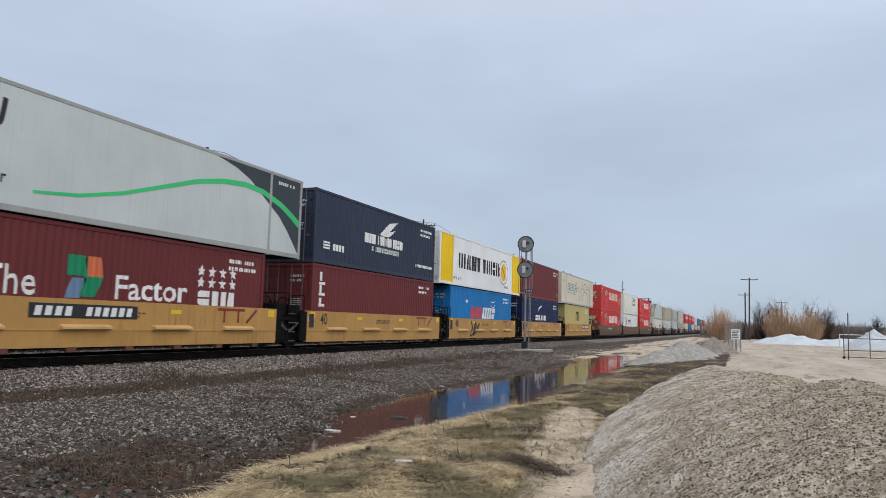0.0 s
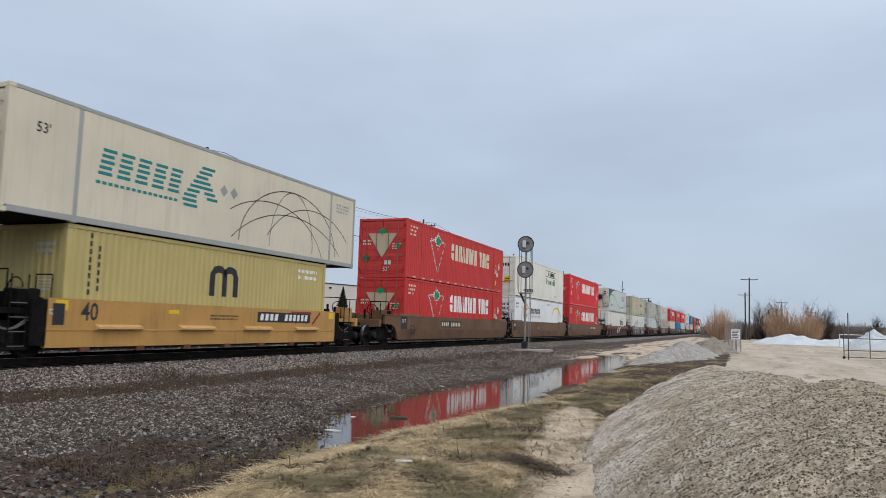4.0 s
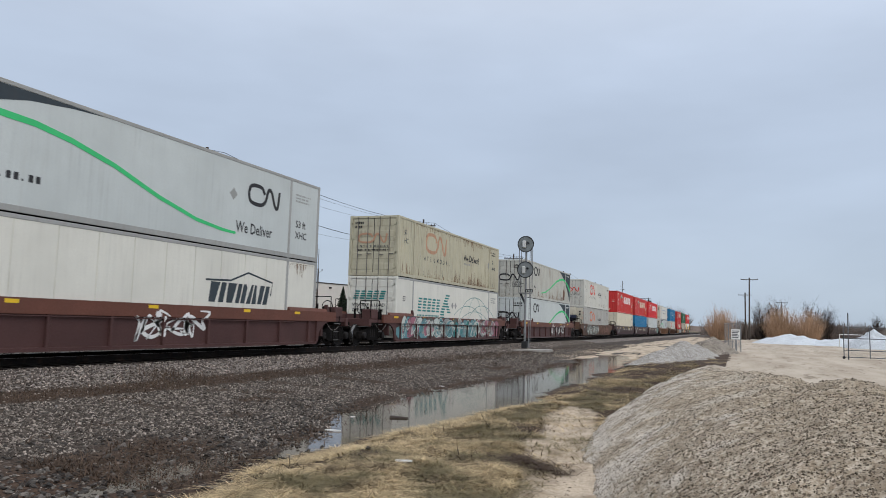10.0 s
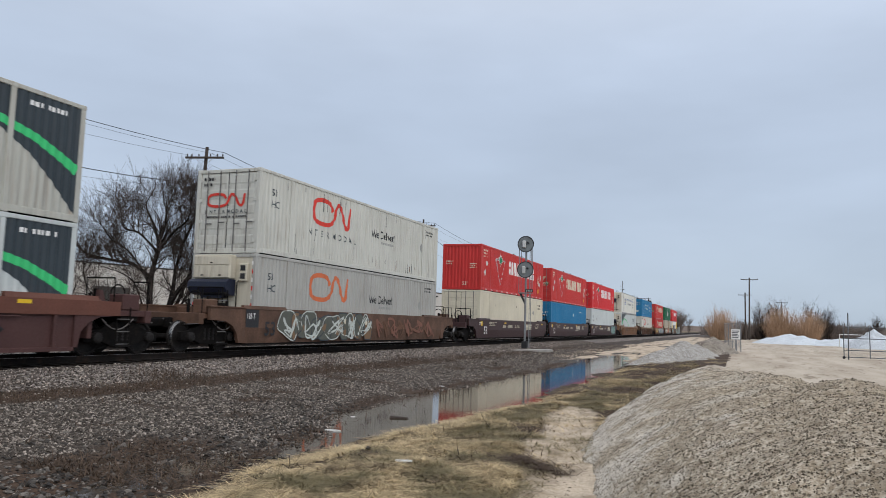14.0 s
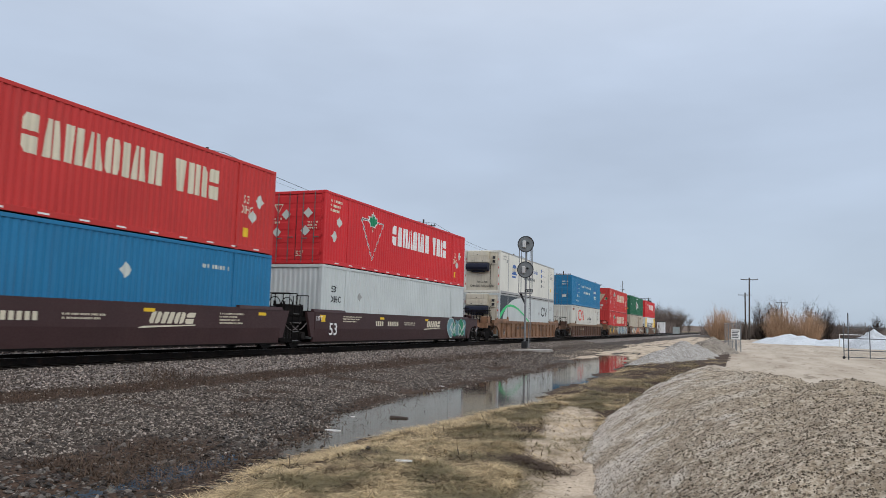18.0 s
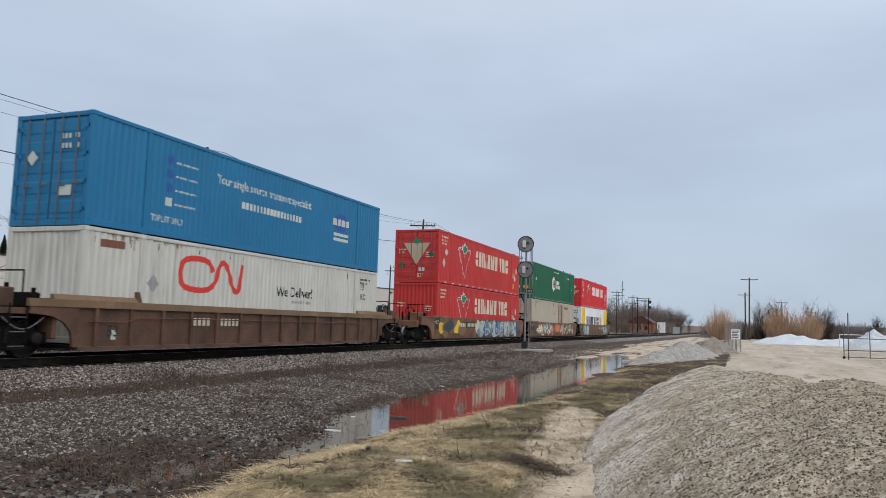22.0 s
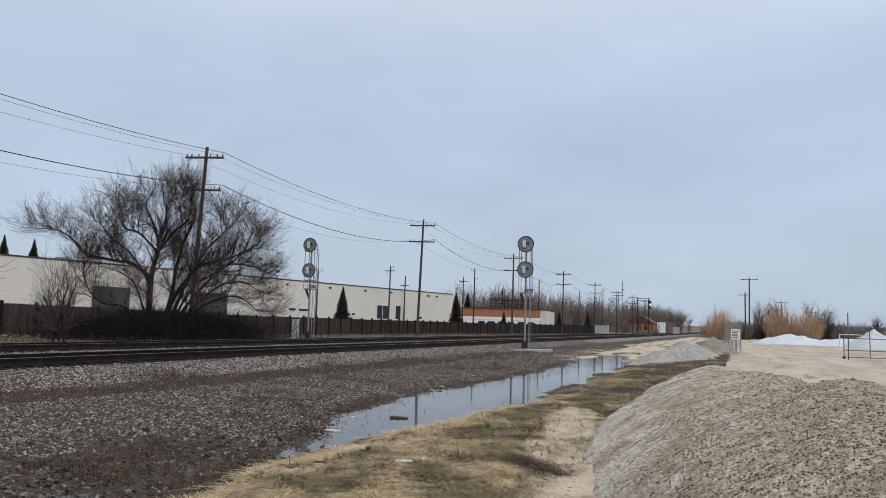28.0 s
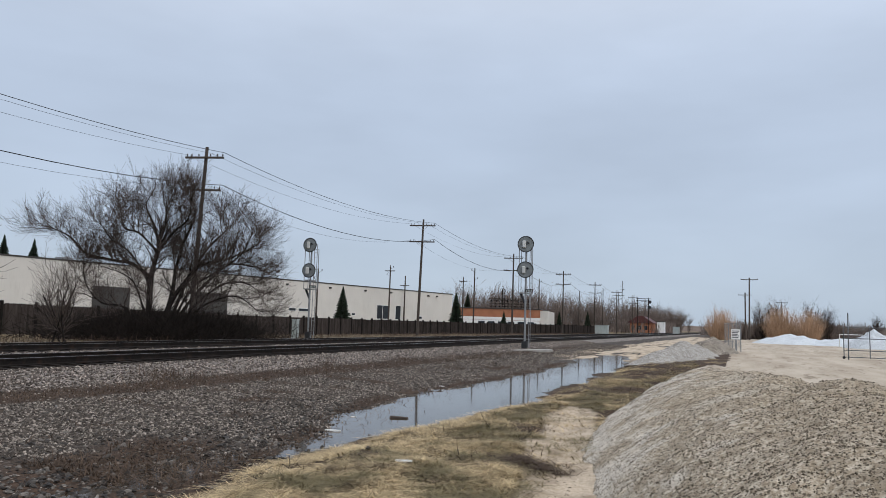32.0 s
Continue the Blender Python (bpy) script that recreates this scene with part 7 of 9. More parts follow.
        if front == "doors":
            mark_end(b, "ribbon_emblem", twin_mark(-0.85, 1.3, 1.6, 0.46, 0.1), "black")
            mark_end(b, "small_print", lines(0.3, 1.0, 2.4, 2, 0.1, seed) + lines(0.2, 1.0, 1.1, 3, 0.08, seed + 1), "black")
    if front == "cooler":
        write_end(b, "53 ft", 0.62, 0.78, 0.34, "black")
        write_end(b, "XHC", 0.62, 0.42, 0.34, "black")
        mark_end(b, "small_print", lines(-0.6, 0.4, 0.5, 2, 0.08, seed), "black")
    return b


def slogan_box(y0, upper, col, front, ink, seed=1, tail=False, faded=False, words=(8.4, 0.50)):
    """The pale box with a strokes trade mark over a slogan."""
    b = container("weathered pale 53-foot container with a large red-orange trade mark" if ink != "black" else "pale corrugated 53-foot container", y0, upper, 53, col, True, front)
    mark(b, "ribbon_emblem", twin_mark(3.5, 1.52, 2.9, 0.92, 0.17), ink, "large trade mark as plain strokes")
    write(b, "We Deliver!", words[0], 1.53, words[1], "black", 0.95)
    mark(b, "small_print", lines(9.4, 10.7, 1.3, 1, 0.10, seed), "grey")
    if not faded:
        for k, sign in enumerate("INTERMODAL"):
            write(b, sign, 2.75 + 0.45 * k, 1.02, 0.34, "charcoal", 0.9)
    at = 14.6 if tail else 0.75
    write(b, "53", at, 2.05, 0.34, "charcoal")
    write(b, "HC", at, 1.65, 0.34, "charcoal")
    mark(b, "placard", [diamond(2.45 if tail else 14.0, 1.6, 0.24)], "grey")
    mark(b, "small_print", lines(14.6, 15.5, 2.45, 2, 0.08, seed), "black")
    if front == "doors":
        mark_end(b, "ribbon_emblem", twin_mark(-0.8, 1.6, 1.5, 0.42, 0.09), ink)
        for k, sign in enumerate("INTERMODAL"):
            write_end(b, sign, -0.9 + 0.18 * k, 1.36, 0.17, "charcoal")
        mark_end(b, "small_print", lines(-1.0, -0.55, 2.5, 2, 0.1, seed) + lines(-0.8, 0.8, 1.2, 1, 0.07, seed + 2), "black")
    return b


def globe_box(y0, upper, col, seed=1):
    """The smooth cream box with a striped teal trade mark and a globe of lines."""
    b = container("smooth cream 53-foot container with striped teal trade mark and globe", y0, upper, 53, col, False, "doors")
    stripes = []
    for k in range(5):
        v = 1.32 + k * 0.15
        for j in range(5):
            stripes.append(rect(2.6 + j * 0.62 + k * 0.03, v, 0.46 - 0.05 * (k % 2), 0.085))
        stripes.append(rect(5.75 + 0.12 * k, v, 0.55, 0.085))
        stripes.append(rect(6.75 - 0.12 * k, v, 0.5, 0.085))
    for k in range(2):
        stripes.append(rect(6.35 + 0.12 * k, 2.07 + 0.15 * k, 0.6, 0.085)), stripes.append(rect(5.75 - 0.05 * k, 1.02 + 0.15 * k, 0.6, 0.085))
    mark(b, "trade_mark", stripes, "teal", "striped teal trade mark as plain bars")
    globe = band(arc(11.5, 0.3, 3.1, 2.05, 0, 180, 24), 0.035) + band(arc(11.5, 0.3, 1.4, 2.05, 0, 180, 20), 0.03)
    globe += band(arc(10.2, -0.6, 3.6, 2.4, 18, 130, 18), 0.03) + band(arc(12.9, -0.6, 3.4, 2.5, 40, 150, 18), 0.03) + band(arc(11.5, -1.4, 4.4, 2.9, 38, 142, 18), 0.03)
    mark(b, "globe", globe, "black" if upper else "teal", "arched lines of a globe")
    mark(b, "slogan_line", [rect(2.55 + 0.2 * k, 1.08, 0.14, 0.08) for k in range(15)], "teal")
    for u in (7.55, 8.05):
        mark(b, "placard", [diamond(u, 1.75, 0.19)], "grey")
    write(b, "53'", 0.75, 1.95 if upper else 1.75, 0.34, "black")
    mark(b, "small_print", lines(14.6, 15.6, 2.4, 3, 0.07, seed), "grey")
    mark_end(b, "trade_mark", [rect(-0.95 + 0.34 * j + 0.03 * k, 1.8 + 0.11 * k, 0.25, 0.065) for k in range(4) for j in range(5)], "teal")
    write_end(b, "WE TAKE A LOAD", -1.0, 1.45, 0.21, "black")
    write_end(b, "OFF YOUR MIND!", -1.0, 1.2, 0.21, "black")
    mark_end(b, "notice", [rect(-0.9, 0.5, 0.35, 0.3)], "yellow")
    return b


def tiger_box(y0, upper, seed=1):
    b = container("white 53-foot container with yellow ends and a heavy black trade mark", y0, upper, 53, WHITEC, True, "doors", tips=YELLOW, end_col=WHITEC)
    mark(b, "trade_mark", wordmark(2.95, 6.95, 1.06, 0.88, "oiabv"), "black", "heavy black trade mark as plain blocks")
    mark(b, "trade_mark", wordmark(7.4, 10.95, 1.06, 0.88, "viocr"), "black")
    mark(b, "emblem_ring", band(arc(11.95, 1.42, 0.98, 0.80, 0, 360, 28), 0.05), "black", "thin black ring")
    mark(b, "emblem", [disc(11.95, 1.42, 0.62, 0.60, 18)], "yellow", "round yellow emblem")
    mark(b, "emblem_detail", band([(11.55, 1.75), (11.95, 1.45), (12.3, 1.0)], 0.14), "orange", "", 0.010)
    write(b, "TOP LIFT ONLY", 2.1, 0.35, 0.26, "black", 0.75)
    write(b, "TOP LIFT ONLY", 12.1, 0.35, 0.26, "black", 0.6)
    mark_end(b, "small_print", lines(0.3, 0.95, 2.4, 2, 0.12, seed) + lines(0.1, 0.9, 1.1, 4, 0.08, seed + 1), "black")
    mark_end(b, "placard", [diamond(0.45, 1.75, 0.2)], "grey")
    return b


def iso_box(y0, upper, col, label, seed=1, front="doors"):
    b = container(label, y0, upper, 40, col, True, front)
    mark(b, "small_print", lines(10.3, 11.7, 2.45, 2, 0.12, seed), "white")
    mark_end(b, "small_print", lines(0.25, 0.85, 2.35, 2, 0.09, seed) + lines(0.3, 0.8, 1.5, 4, 0.04, seed + 4), "pale")
    return b


def rust_stain(b, u0, u1, v, tall, seed, ink="stain", up=True):
    """One ragged stain: touching runs of uneven height along an edge."""
    rng = random.Random(seed)
    out, u = [], u0
    while u < u1:
        w, env = rng.uniform(0.010, 0.04), math.sin(math.pi * (u - u0) / (u1 - u0)) ** 0.5
        top = (0.03 + rng.random() ** 2.2 * tall) * env
        if rng.random() < 0.6:
            out.append([(u, v), (u + w, v), (u + w * 0.8, v + top), (u + w * 0.3, v + top)] if up else [(u, v), (u + w * 0.3, v - top), (u + w * 0.8, v - top), (u + w, v)])
        u += w * rng.uniform(1.0, 1.5)
    mark(b, "rust_stain", out, ink, "ragged rust stain")


def rust_runs(b, count, seed, low=0.2, high=2.7, ink="rust", tall=0.7):
    """Thin runs of rust down a wall."""
    rng = random.Random(seed)
    for _ in range(count):
        u, w, h = rng.uniform(0.3, 15.6), rng.uniform(0.012, 0.04), rng.uniform(0.12, tall * 0.8)
        v = rng.choice((low + rng.random() * 0.1, low + rng.random() * 0.3, high - h))
        mark(b, "rust_run", [[(u, v), (u + w, v), (u + w * 0.8, v + h), (u + w * 0.3, v + h)]], ink)


# -- the five linked yellow cars
YB = -220.4
b = swoosh_box(-222.35, True, "cooler", True, seed=3)
b = iso_box(YB, False, MAROON, "maroon corrugated 40-foot container with a bold white trade mark", 1)
write(b, "The", 1.9, 1.14, 0.92, "white", 0.98)
mark(b, "emblem", [rect(4.15, 1.65, 0.6, 0.5), rect(4.5, 1.15, 0.55, 0.5, 0.2)], "leaf", "many-coloured block emblem")
mark(b, "emblem", [rect(4.75, 1.65, 0.5, 0.5, -0.1)], "orange")
mark(b, "emblem", [rect(4.1, 1.10, 0.45, 0.5, 0.2)], "sky")
write(b, "Factor", 5.6, 1.14, 0.88, "white", 1.22)
mark(b, "trade_mark", wordmark(8.9, 10.6, 1.08, 0.44, "cib"), "white")
mark(b, "emblem_stars", [star_shape(9.0 + 0.5 * k, 2.1 - 0.34 * j, 0.19) for k in range(4) for j in range(2)], "white")

b = iso_box(-205.1, True, SLATE, "dark slate-blue corrugated 40-foot container with white markings", 2)
mark(b, "trade_mark", wordmark(4.2, 8.1, 1.25, 0.42, "bvb ioooovico"), "white", "white trade mark as plain blocks")
mark(b, "trade_mark", wordmark(4.9, 7.7, 0.93, 0.22, "o bcoacarricr"), "pale")
mark(b, "emblem", [[(5.6, 1.72), (6.4, 1.82), (7.5, 2.5), (6.6, 2.36)], [(5.7, 1.68), (6.6, 1.72), (7.3, 2.1), (6.4, 1.92)]], "white", "white wing shape")
mark(b, "small_mark", [rect(0.7, 0.62 + 0.11 * k, 0.55, 0.07) for k in range(3)] + [rect(1.5 + 0.24 * k, 0.6, 0.18, 0.26) for k in range(4)], "white")
mark(b, "web_line", [rect(9.75 + 0.17 * k, 0.62, 0.12, 0.14) for k in range(13)], "white")
b = iso_box(-205.1, False, MAROON, "plain maroon corrugated 40-foot container with tall white letters", 3)
mark(b, "trade_mark", [rect(0.55, 2.1 - 0.42 * k, 0.42, 0.10) for k in range(3)] + [rect(0.6, 1.25 + 0.5 * k, 0.12, 0.34) for k in range(3)], "white", "upright white trade mark as bars")

tiger_box(-192.28, True, 2)
b = iso_box(-190.3, False, BLUE, "bright blue 40-foot container with a red and white trade mark", 4)
mark(b, "trade_mark", wordmark(3.5, 5.5, 1.12, 0.70, "oob", 0.25), "red", "bold red trade mark as plain blocks")
mark(b, "trade_mark", wordmark(5.75, 8.3, 1.12, 0.70, "iibc", 0.25), "white")
mark(b, "emblem", band([(7.5, 2.25), (7.6, 1.95), (8.0, 1.85), (8.3, 2.0), (8.45, 2.3), (7.95, 2.18), (7.5, 2.25)], 0.05), "white")
mark(b, "placard", [diamond(2.8, 2.1, 0.18)], "white")

b = iso_box(-175.1, True, MAROON, "brick-red corrugated 40-foot container with a small square badge", 5)
mark(b, "badge", [rect(0.6, 2.25, 0.46, 0.34)], "blue", "small blue square badge")
mark(b, "badge_stroke", [rect(0.68, 2.3, 0.3, 0.09, 0.05), rect(0.7, 2.44, 0.24, 0.08, 0.05)], "lime", "", 0.010)
mark(b, "side_print", [rect(11.5, 0.9 + 0.2 * k, 0.05, 0.13) for k in range(8)] + [rect(11.75, 1.3 + 0.2 * k, 0.05, 0.13) for k in range(6)], "white")
mark(b, "notice", [rect(11.6, 0.45, 0.22, 0.3)], "yellow")
b = iso_box(-175.1, False, NAVY, "navy corrugated 40-foot container with white lettering blocks", 6)
mark(b, "trade_mark", wordmark(4.2, 7.5, 1.22, 0.42, "cba cob"), "white", "white trade mark as plain blocks")
mark(b, "emblem", [[(4.85, 1.86), (5.15, 2.2), (5.75, 2.4), (6.4, 2.42), (5.9, 2.28), (5.3, 2.12)]], "white", "white curved stroke")

globe_box(-161.9, True, CREAM, 3)
b = iso_box(-160.0, False, MUSTARD, "pale mustard corrugated 40-foot container with a black emblem", 7, "plain")
for u in (5.35, 5.92, 6.49):
    mark(b, "emblem_leg", [rect(u, 1.38, 0.24, 0.66)], "black", "black upright of an arched emblem")
for u in (5.75, 6.32):
    mark(b, "emblem_arch", band(arc(u, 2.0, 0.29, 0.22, 0, 180, 10), 0.22), "black")
mark(b, "side_print", [rect(0.7, 1.2 + 0.2 * k, 0.1, 0.13) for k in range(8)] + [rect(1.0, 1.3 + 0.2 * k, 0.08, 0.13) for k in range(6)], "black")

# -- three linked brown cars
red_box(-140.4, True, RED_OLD, seed=2)
red_box(-140.4, False, RED, seed=3)
b = container("off-white corrugated 53-foot container with green writing", -121.05, True, 53, OFFWHITE, True)
mark(b, "badge", band([(9.4, 2.02), (13.2, 2.02), (13.2, 2.5), (9.4, 2.5), (9.4, 2.0)], 0.05), "black", "boxed trade mark")
mark(b, "trade_mark", wordmark(10.2, 12.5, 2.1, 0.3, "io bobv"), "black")
write(b, "Intermodal", 9.55, 1.38, 0.72, "green", 0.98)
write(b, "TOP LIFT ONLY", 2.2, 0.42, 0.24, "black", 0.8)
write(b, "TOP LIFT ONLY", 12.5, 0.36, 0.22, "black", 0.6)
mark(b, "rust_run", [[(0.5, 0.5), (0.75, 0.45), (0.8, 1.7), (0.6, 2.2), (0.45, 1.5)]], "beige", "brown rust stain")
mark_end(b, "trade_mark", [rect(-0.72 + 0.2 * k, 2.14, 0.13, 0.2) for k in range(8)], "black")
mark_end(b, "notice", [rect(0.45, 0.95, 0.42, 0.42)], "yellow", "yellow warning notice")
mark_end(b, "notice_bar", [rect(0.5, 1.18, 0.32, 0.08), rect(0.5, 1.04, 0.26, 0.06)], "black")
b = container("smooth white 53-foot container with a round red and yellow emblem", -121.05, False, 53, WHITEC, False)
mark(b, "emblem_arc", band(arc(3.15, 1.9, 0.78, 0.5, 20, 300, 20), 0.12), "yellow", "yellow arc")
mark(b, "emblem_ring", band(arc(3.0, 1.82, 0.72, 0.5, 0, 360, 22), 0.05), "maroon")
mark(b, "emblem_bar", [rect(2.62, 1.48, 0.22, 0.64, 0.16)], "charcoal", "", 0.008)
mark(b, "emblem_wedge", [[(2.92, 1.80), (3.30, 2.12), (3.62, 2.12), (3.14, 1.80)], [(2.92, 1.80), (3.14, 1.80), (3.42, 1.48), (3.10, 1.48)]], "red", "red chevron", 0.008)
mark(b, "trade_mark", wordmark(4.55, 7.45, 1.70, 0.40, "bicvocb", 0.2), "black", "slanted black trade mark as plain blocks")
write(b, "TRANSPORTATION SOLUTIONS", 4.5, 1.42, 0.22, "grey", 0.95)
mark(b, "emblem_arc", band(arc(13.4, 1.35, 1.75, 1.0, 10, 172, 20), [0.05 + 0.012 * k for k in range(21)][::-1]), "yellow", "sweeping yellow arc")
write(b, "53' High Cube", 10.0, 2.5, 0.2, "black")
mark(b, "small_print", lines(0.4, 1.1, 2.3, 2, 0.13, 4), "black")
mark_end(b, "trade_mark", wordmark(-0.5, 0.75, 1.45, 0.2, "bicvocb", 0.2), "black")
mark_end(b, "emblem", [disc(-0.85, 1.55, 0.18, 0.2, 14)], "red")
mark_end(b, "small_print", lines(0.2, 0.85, 2.2, 2, 0.14, 4), "black")
red_box(-101.95, True, RED_DEEP, "doors", 2, False, "bright red 53-foot container with pale diamond placards and triangle emblem", 4)
red_box(-101.95, False, RED, "doors", 1, True, None, 5)

# -- single ribbed cars
swoosh_box(-78.4, True, "cooler", False, REEFER, False, 6)
b = container("smooth dirty-white 53-foot container with a dark slanted trade mark", -78.4, False, 53, OFFWHITE, False, seams=True)
mark(b, "trade_mark", wordmark(9.9, 13.0, 1.20, 0.62, "vivrab", 0.25), "charcoal", "dark slanted trade mark as plain blocks")
mark(b, "emblem", band([(9.8, 1.86), (11.0, 1.9), (11.9, 2.2), (13.3, 1.95), (13.2, 1.5)], 0.06), "charcoal")
mark_end(b, "trade_mark", wordmark(-0.65, 0.75, 1.55, 0.36, "vivrab", 0.25), "charcoal")
for u, v in ((0.15, 2.1), (0.75, 2.1), (0.75, 1.45)):
    mark_end(b, "placard", [diamond(u, v, 0.2)], "pale")
rust_stain(b, 14.2, 15.9, 2.75, 0.5, 91, up=False)
rust_stain(b, 14.2, 15.9, 0.2, 0.35, 92)
write_end(b, "53'", -1.0, 0.85, 0.25, "black")
b = slogan_box(-55.0, True, OLIVE, "doors", "worn", 7, words=(9.3, 0.56))
write(b, "53", 14.7, 1.75, 0.36, "charcoal")
write(b, "XHC", 14.7, 1.35, 0.36, "charcoal")
rust_runs(b, 24, 3, tall=0.9)
for k, (u0, u1, tall) in enumerate(((0.4, 2.1, 0.5), (3.0, 6.8, 0.3), (7.2, 9.4, 0.55), (9.4, 12.6, 0.95), (12.7, 13.9, 0.4))):
    rust_stain(b, u0, u1, 0.18, tall, k + 3)
rust_stain(b, 2.0, 6.0, 2.78, 0.25, 61, up=False)
rust_stain(b, 8.6, 15.6, 0.18, 0.6, 62, "rust")
rust_stain(b, 6.0, 15.8, 2.78, 0.3, 63, up=False)
rust_runs(b, 20, 4, ink="charcoal", tall=0.5)
globe_box(-55.0, False, OFFWHITE, 8)
swoosh_box(-31.6, True, "doors", True, STAINED, True, 9, True)
swoosh_box(-31.6, False, "doors", True, REEFER, True, 10)
b = slogan_box(-8.15, True, PALE_WORN, "doors", "red", 11)
rust_runs(b, 26, 5, ink="charcoal", tall=0.9)
rust_runs(b, 10, 6)
b = slogan_box(-8.15, False, GREYC, "cooler", "orange", 12, faded=True)
rust_stain(b, 0.4, 2.0, 0.2, 0.4, 73)

# -- three linked dark brown cars
b = red_box(15.45, True, RED, "plain", 2, False, "red corrugated 53-foot container with rust stains and a triangle emblem", 13)
rust_runs(b, 12, 10, 0.6, ink="charcoal", tall=1.2)
b = container("cream corrugated 53-foot container with sparse markings", 15.45, False, 53, CREAM, True)
mark(b, "placard", [diamond(13.2, 1.75, 0.22)], "grey")
mark(b, "small_print", lines(14.6, 15.4, 2.3, 2, 0.13, 4), "black")
for u, v in ((3.2, 1.9), (5.9, 1.5), (8.3, 2.0), (10.6, 1.6)):
    mark(b, "dent_mark", [rect(u, v, 0.09, 0.16, 0.03)], "black")
red_box(34.75, True, RED_OLD, "doors", 2, True, None, 14)
b = container("sky-blue corrugated 53-foot container with a small diamond placard", 34.75, False, 53, SKYBLUE, True)
mark(b, "placard", [diamond(9.6, 1.9, 0.22)], "pale")
mark(b, "small_print", lines(12.6, 13.9, 2.2, 1, 0.12, 4), "pale")
mark_end(b, "small_print", lines(0.25, 0.95, 1.9, 2, 0.13, 4), "pale")
red_box(54.3, True, RED_DEEP, "doors", 2, False, "bright red 53-foot container with pale diamond placards and triangle emblem", 15)
b = container("light grey corrugated 53-foot container with few markings", 54.3, False, 53, REEFER, True, "plain")
mark(b, "placard", [diamond(3.2, 1.75, 0.2)], "grey")
write(b, "53'", 0.8, 1.85, 0.36, "black")
write(b, "XHC", 0.8, 1.45, 0.36, "black")

# -- single ribbed cars
b = container("smooth cream 53-foot refrigerated container with a round blue badge", 77.7, True, 53, OFFWHITE, False, "cooler")
mark(b, "badge", [disc(3.5, 1.85, 0.55, 0.34, 18)], "blue", "round blue badge")
mark(b, "badge_bar", [rect(2.85, 1.45 - 0.22 * k, 1.3 - 0.3 * k, 0.13) for k in range(2)], "blue")
mark(b, "badge_block", [rect(2.8 + 0.36 * k, 1.68, 0.28, 0.26) for k in range(4)], "cream", "", 0.010)
write(b, "Your single source transport specialist", 4.8, 1.93, 0.44, "blue", 0.80)
mark(b, "web_line", [rect(6.2 + 0.2 * k, 1.3, 0.14, 0.24) for k in range(16)], "charcoal")
for k in range(4):
    mark(b, "service_icon", [rect(11.4, 2.2 - 0.42 * k, 0.3, 0.26)], "blue" if k < 2 else "charcoal")
    mark(b, "small_print", lines(11.85, 12.9, 2.3 - 0.42 * k, 1, 0.07, k + 3), "grey")
write(b, "53 ft", 14.7, 2.2, 0.34, "black")
write(b, "XHC", 14.7, 1.8, 0.34, "black")
mark(b, "notice", [rect(14.75, 0.75, 0.3, 0.3)], "yellow")
mark(b, "scuff", lines(0.7, 1.6, 2.5, 2, 0.1, 5) + [rect(1.5, 2.15, 0.3, 0.22, 0.1)], "grey")
write_end(b, "HI-CUBE", -0.35, 0.66, 0.2, "black")
write_end(b, "CHASSIS REQUIRED", -0.85, 0.40, 0.2, "black")
swoosh_box(77.7, False, "cooler", False, REEFER, False, 16)
b = container("sky-blue corrugated 53-foot container with pale slogan and round badge", 101.55, True, 53, SKYBLUE, True)
write(b, "Your single source transport specialist", 4.9, 1.95, 0.40, "pale", 0.88)
mark(b, "web_line", [rect(6.2 + 0.2 * k, 1.35, 0.14, 0.22) for k in range(18)], "pale")
mark(b, "badge", [disc(12.75, 1.75, 0.6, 0.36, 18)], "blue", "round dark blue badge")
mark(b, "badge_block", [rect(12.1 + 0.34 * k, 1.62, 0.26, 0.26) for k in range(4)], "pale", "", 0.010)
mark(b, "badge_bar", [rect(12.15, 1.2 - 0.2 * k, 1.2, 0.12) for k in range(2)], "pale")
for k in range(4):
    mark(b, "service_icon", [rect(2.7, 2.1 - 0.4 * k, 0.26, 0.24)], "blue" if k < 3 else "pale")
    mark(b, "small_print", lines(3.1, 4.0, 2.15 - 0.4 * k, 1, 0.06, k + 9), "pale")
write(b, "TOP LIFT ONLY", 2.2, 0.42, 0.26, "pale", 0.7)
mark_end(b, "placard", [diamond(-0.65, 1.75, 0.2)], "pale")
mark_end(b, "small_print", lines(0.3, 0.95, 2.2, 2, 0.13, 4), "pale")
mark_end(b, "notice", [rect(0.35, 0.75, 0.4, 0.26)], "pale")
b = slogan_box(101.55, False, WEATHERED, "plain", "red", 17, True, True)
rust_stain(b, 0.5, 1.9, 2.78, 0.22, 71, up=False)
rust_stain(b, 2.2, 4.0, 2.78, 0.12, 72, up=False)
mark(b, "patch", [rect(0.55, 2.42, 0.8, 0.2)], "faded", "faded red repair patch")
rust_runs(b, 26, 7, tall=0.4)
rust_runs(b, 18, 8, ink="charcoal", tall=0.3)

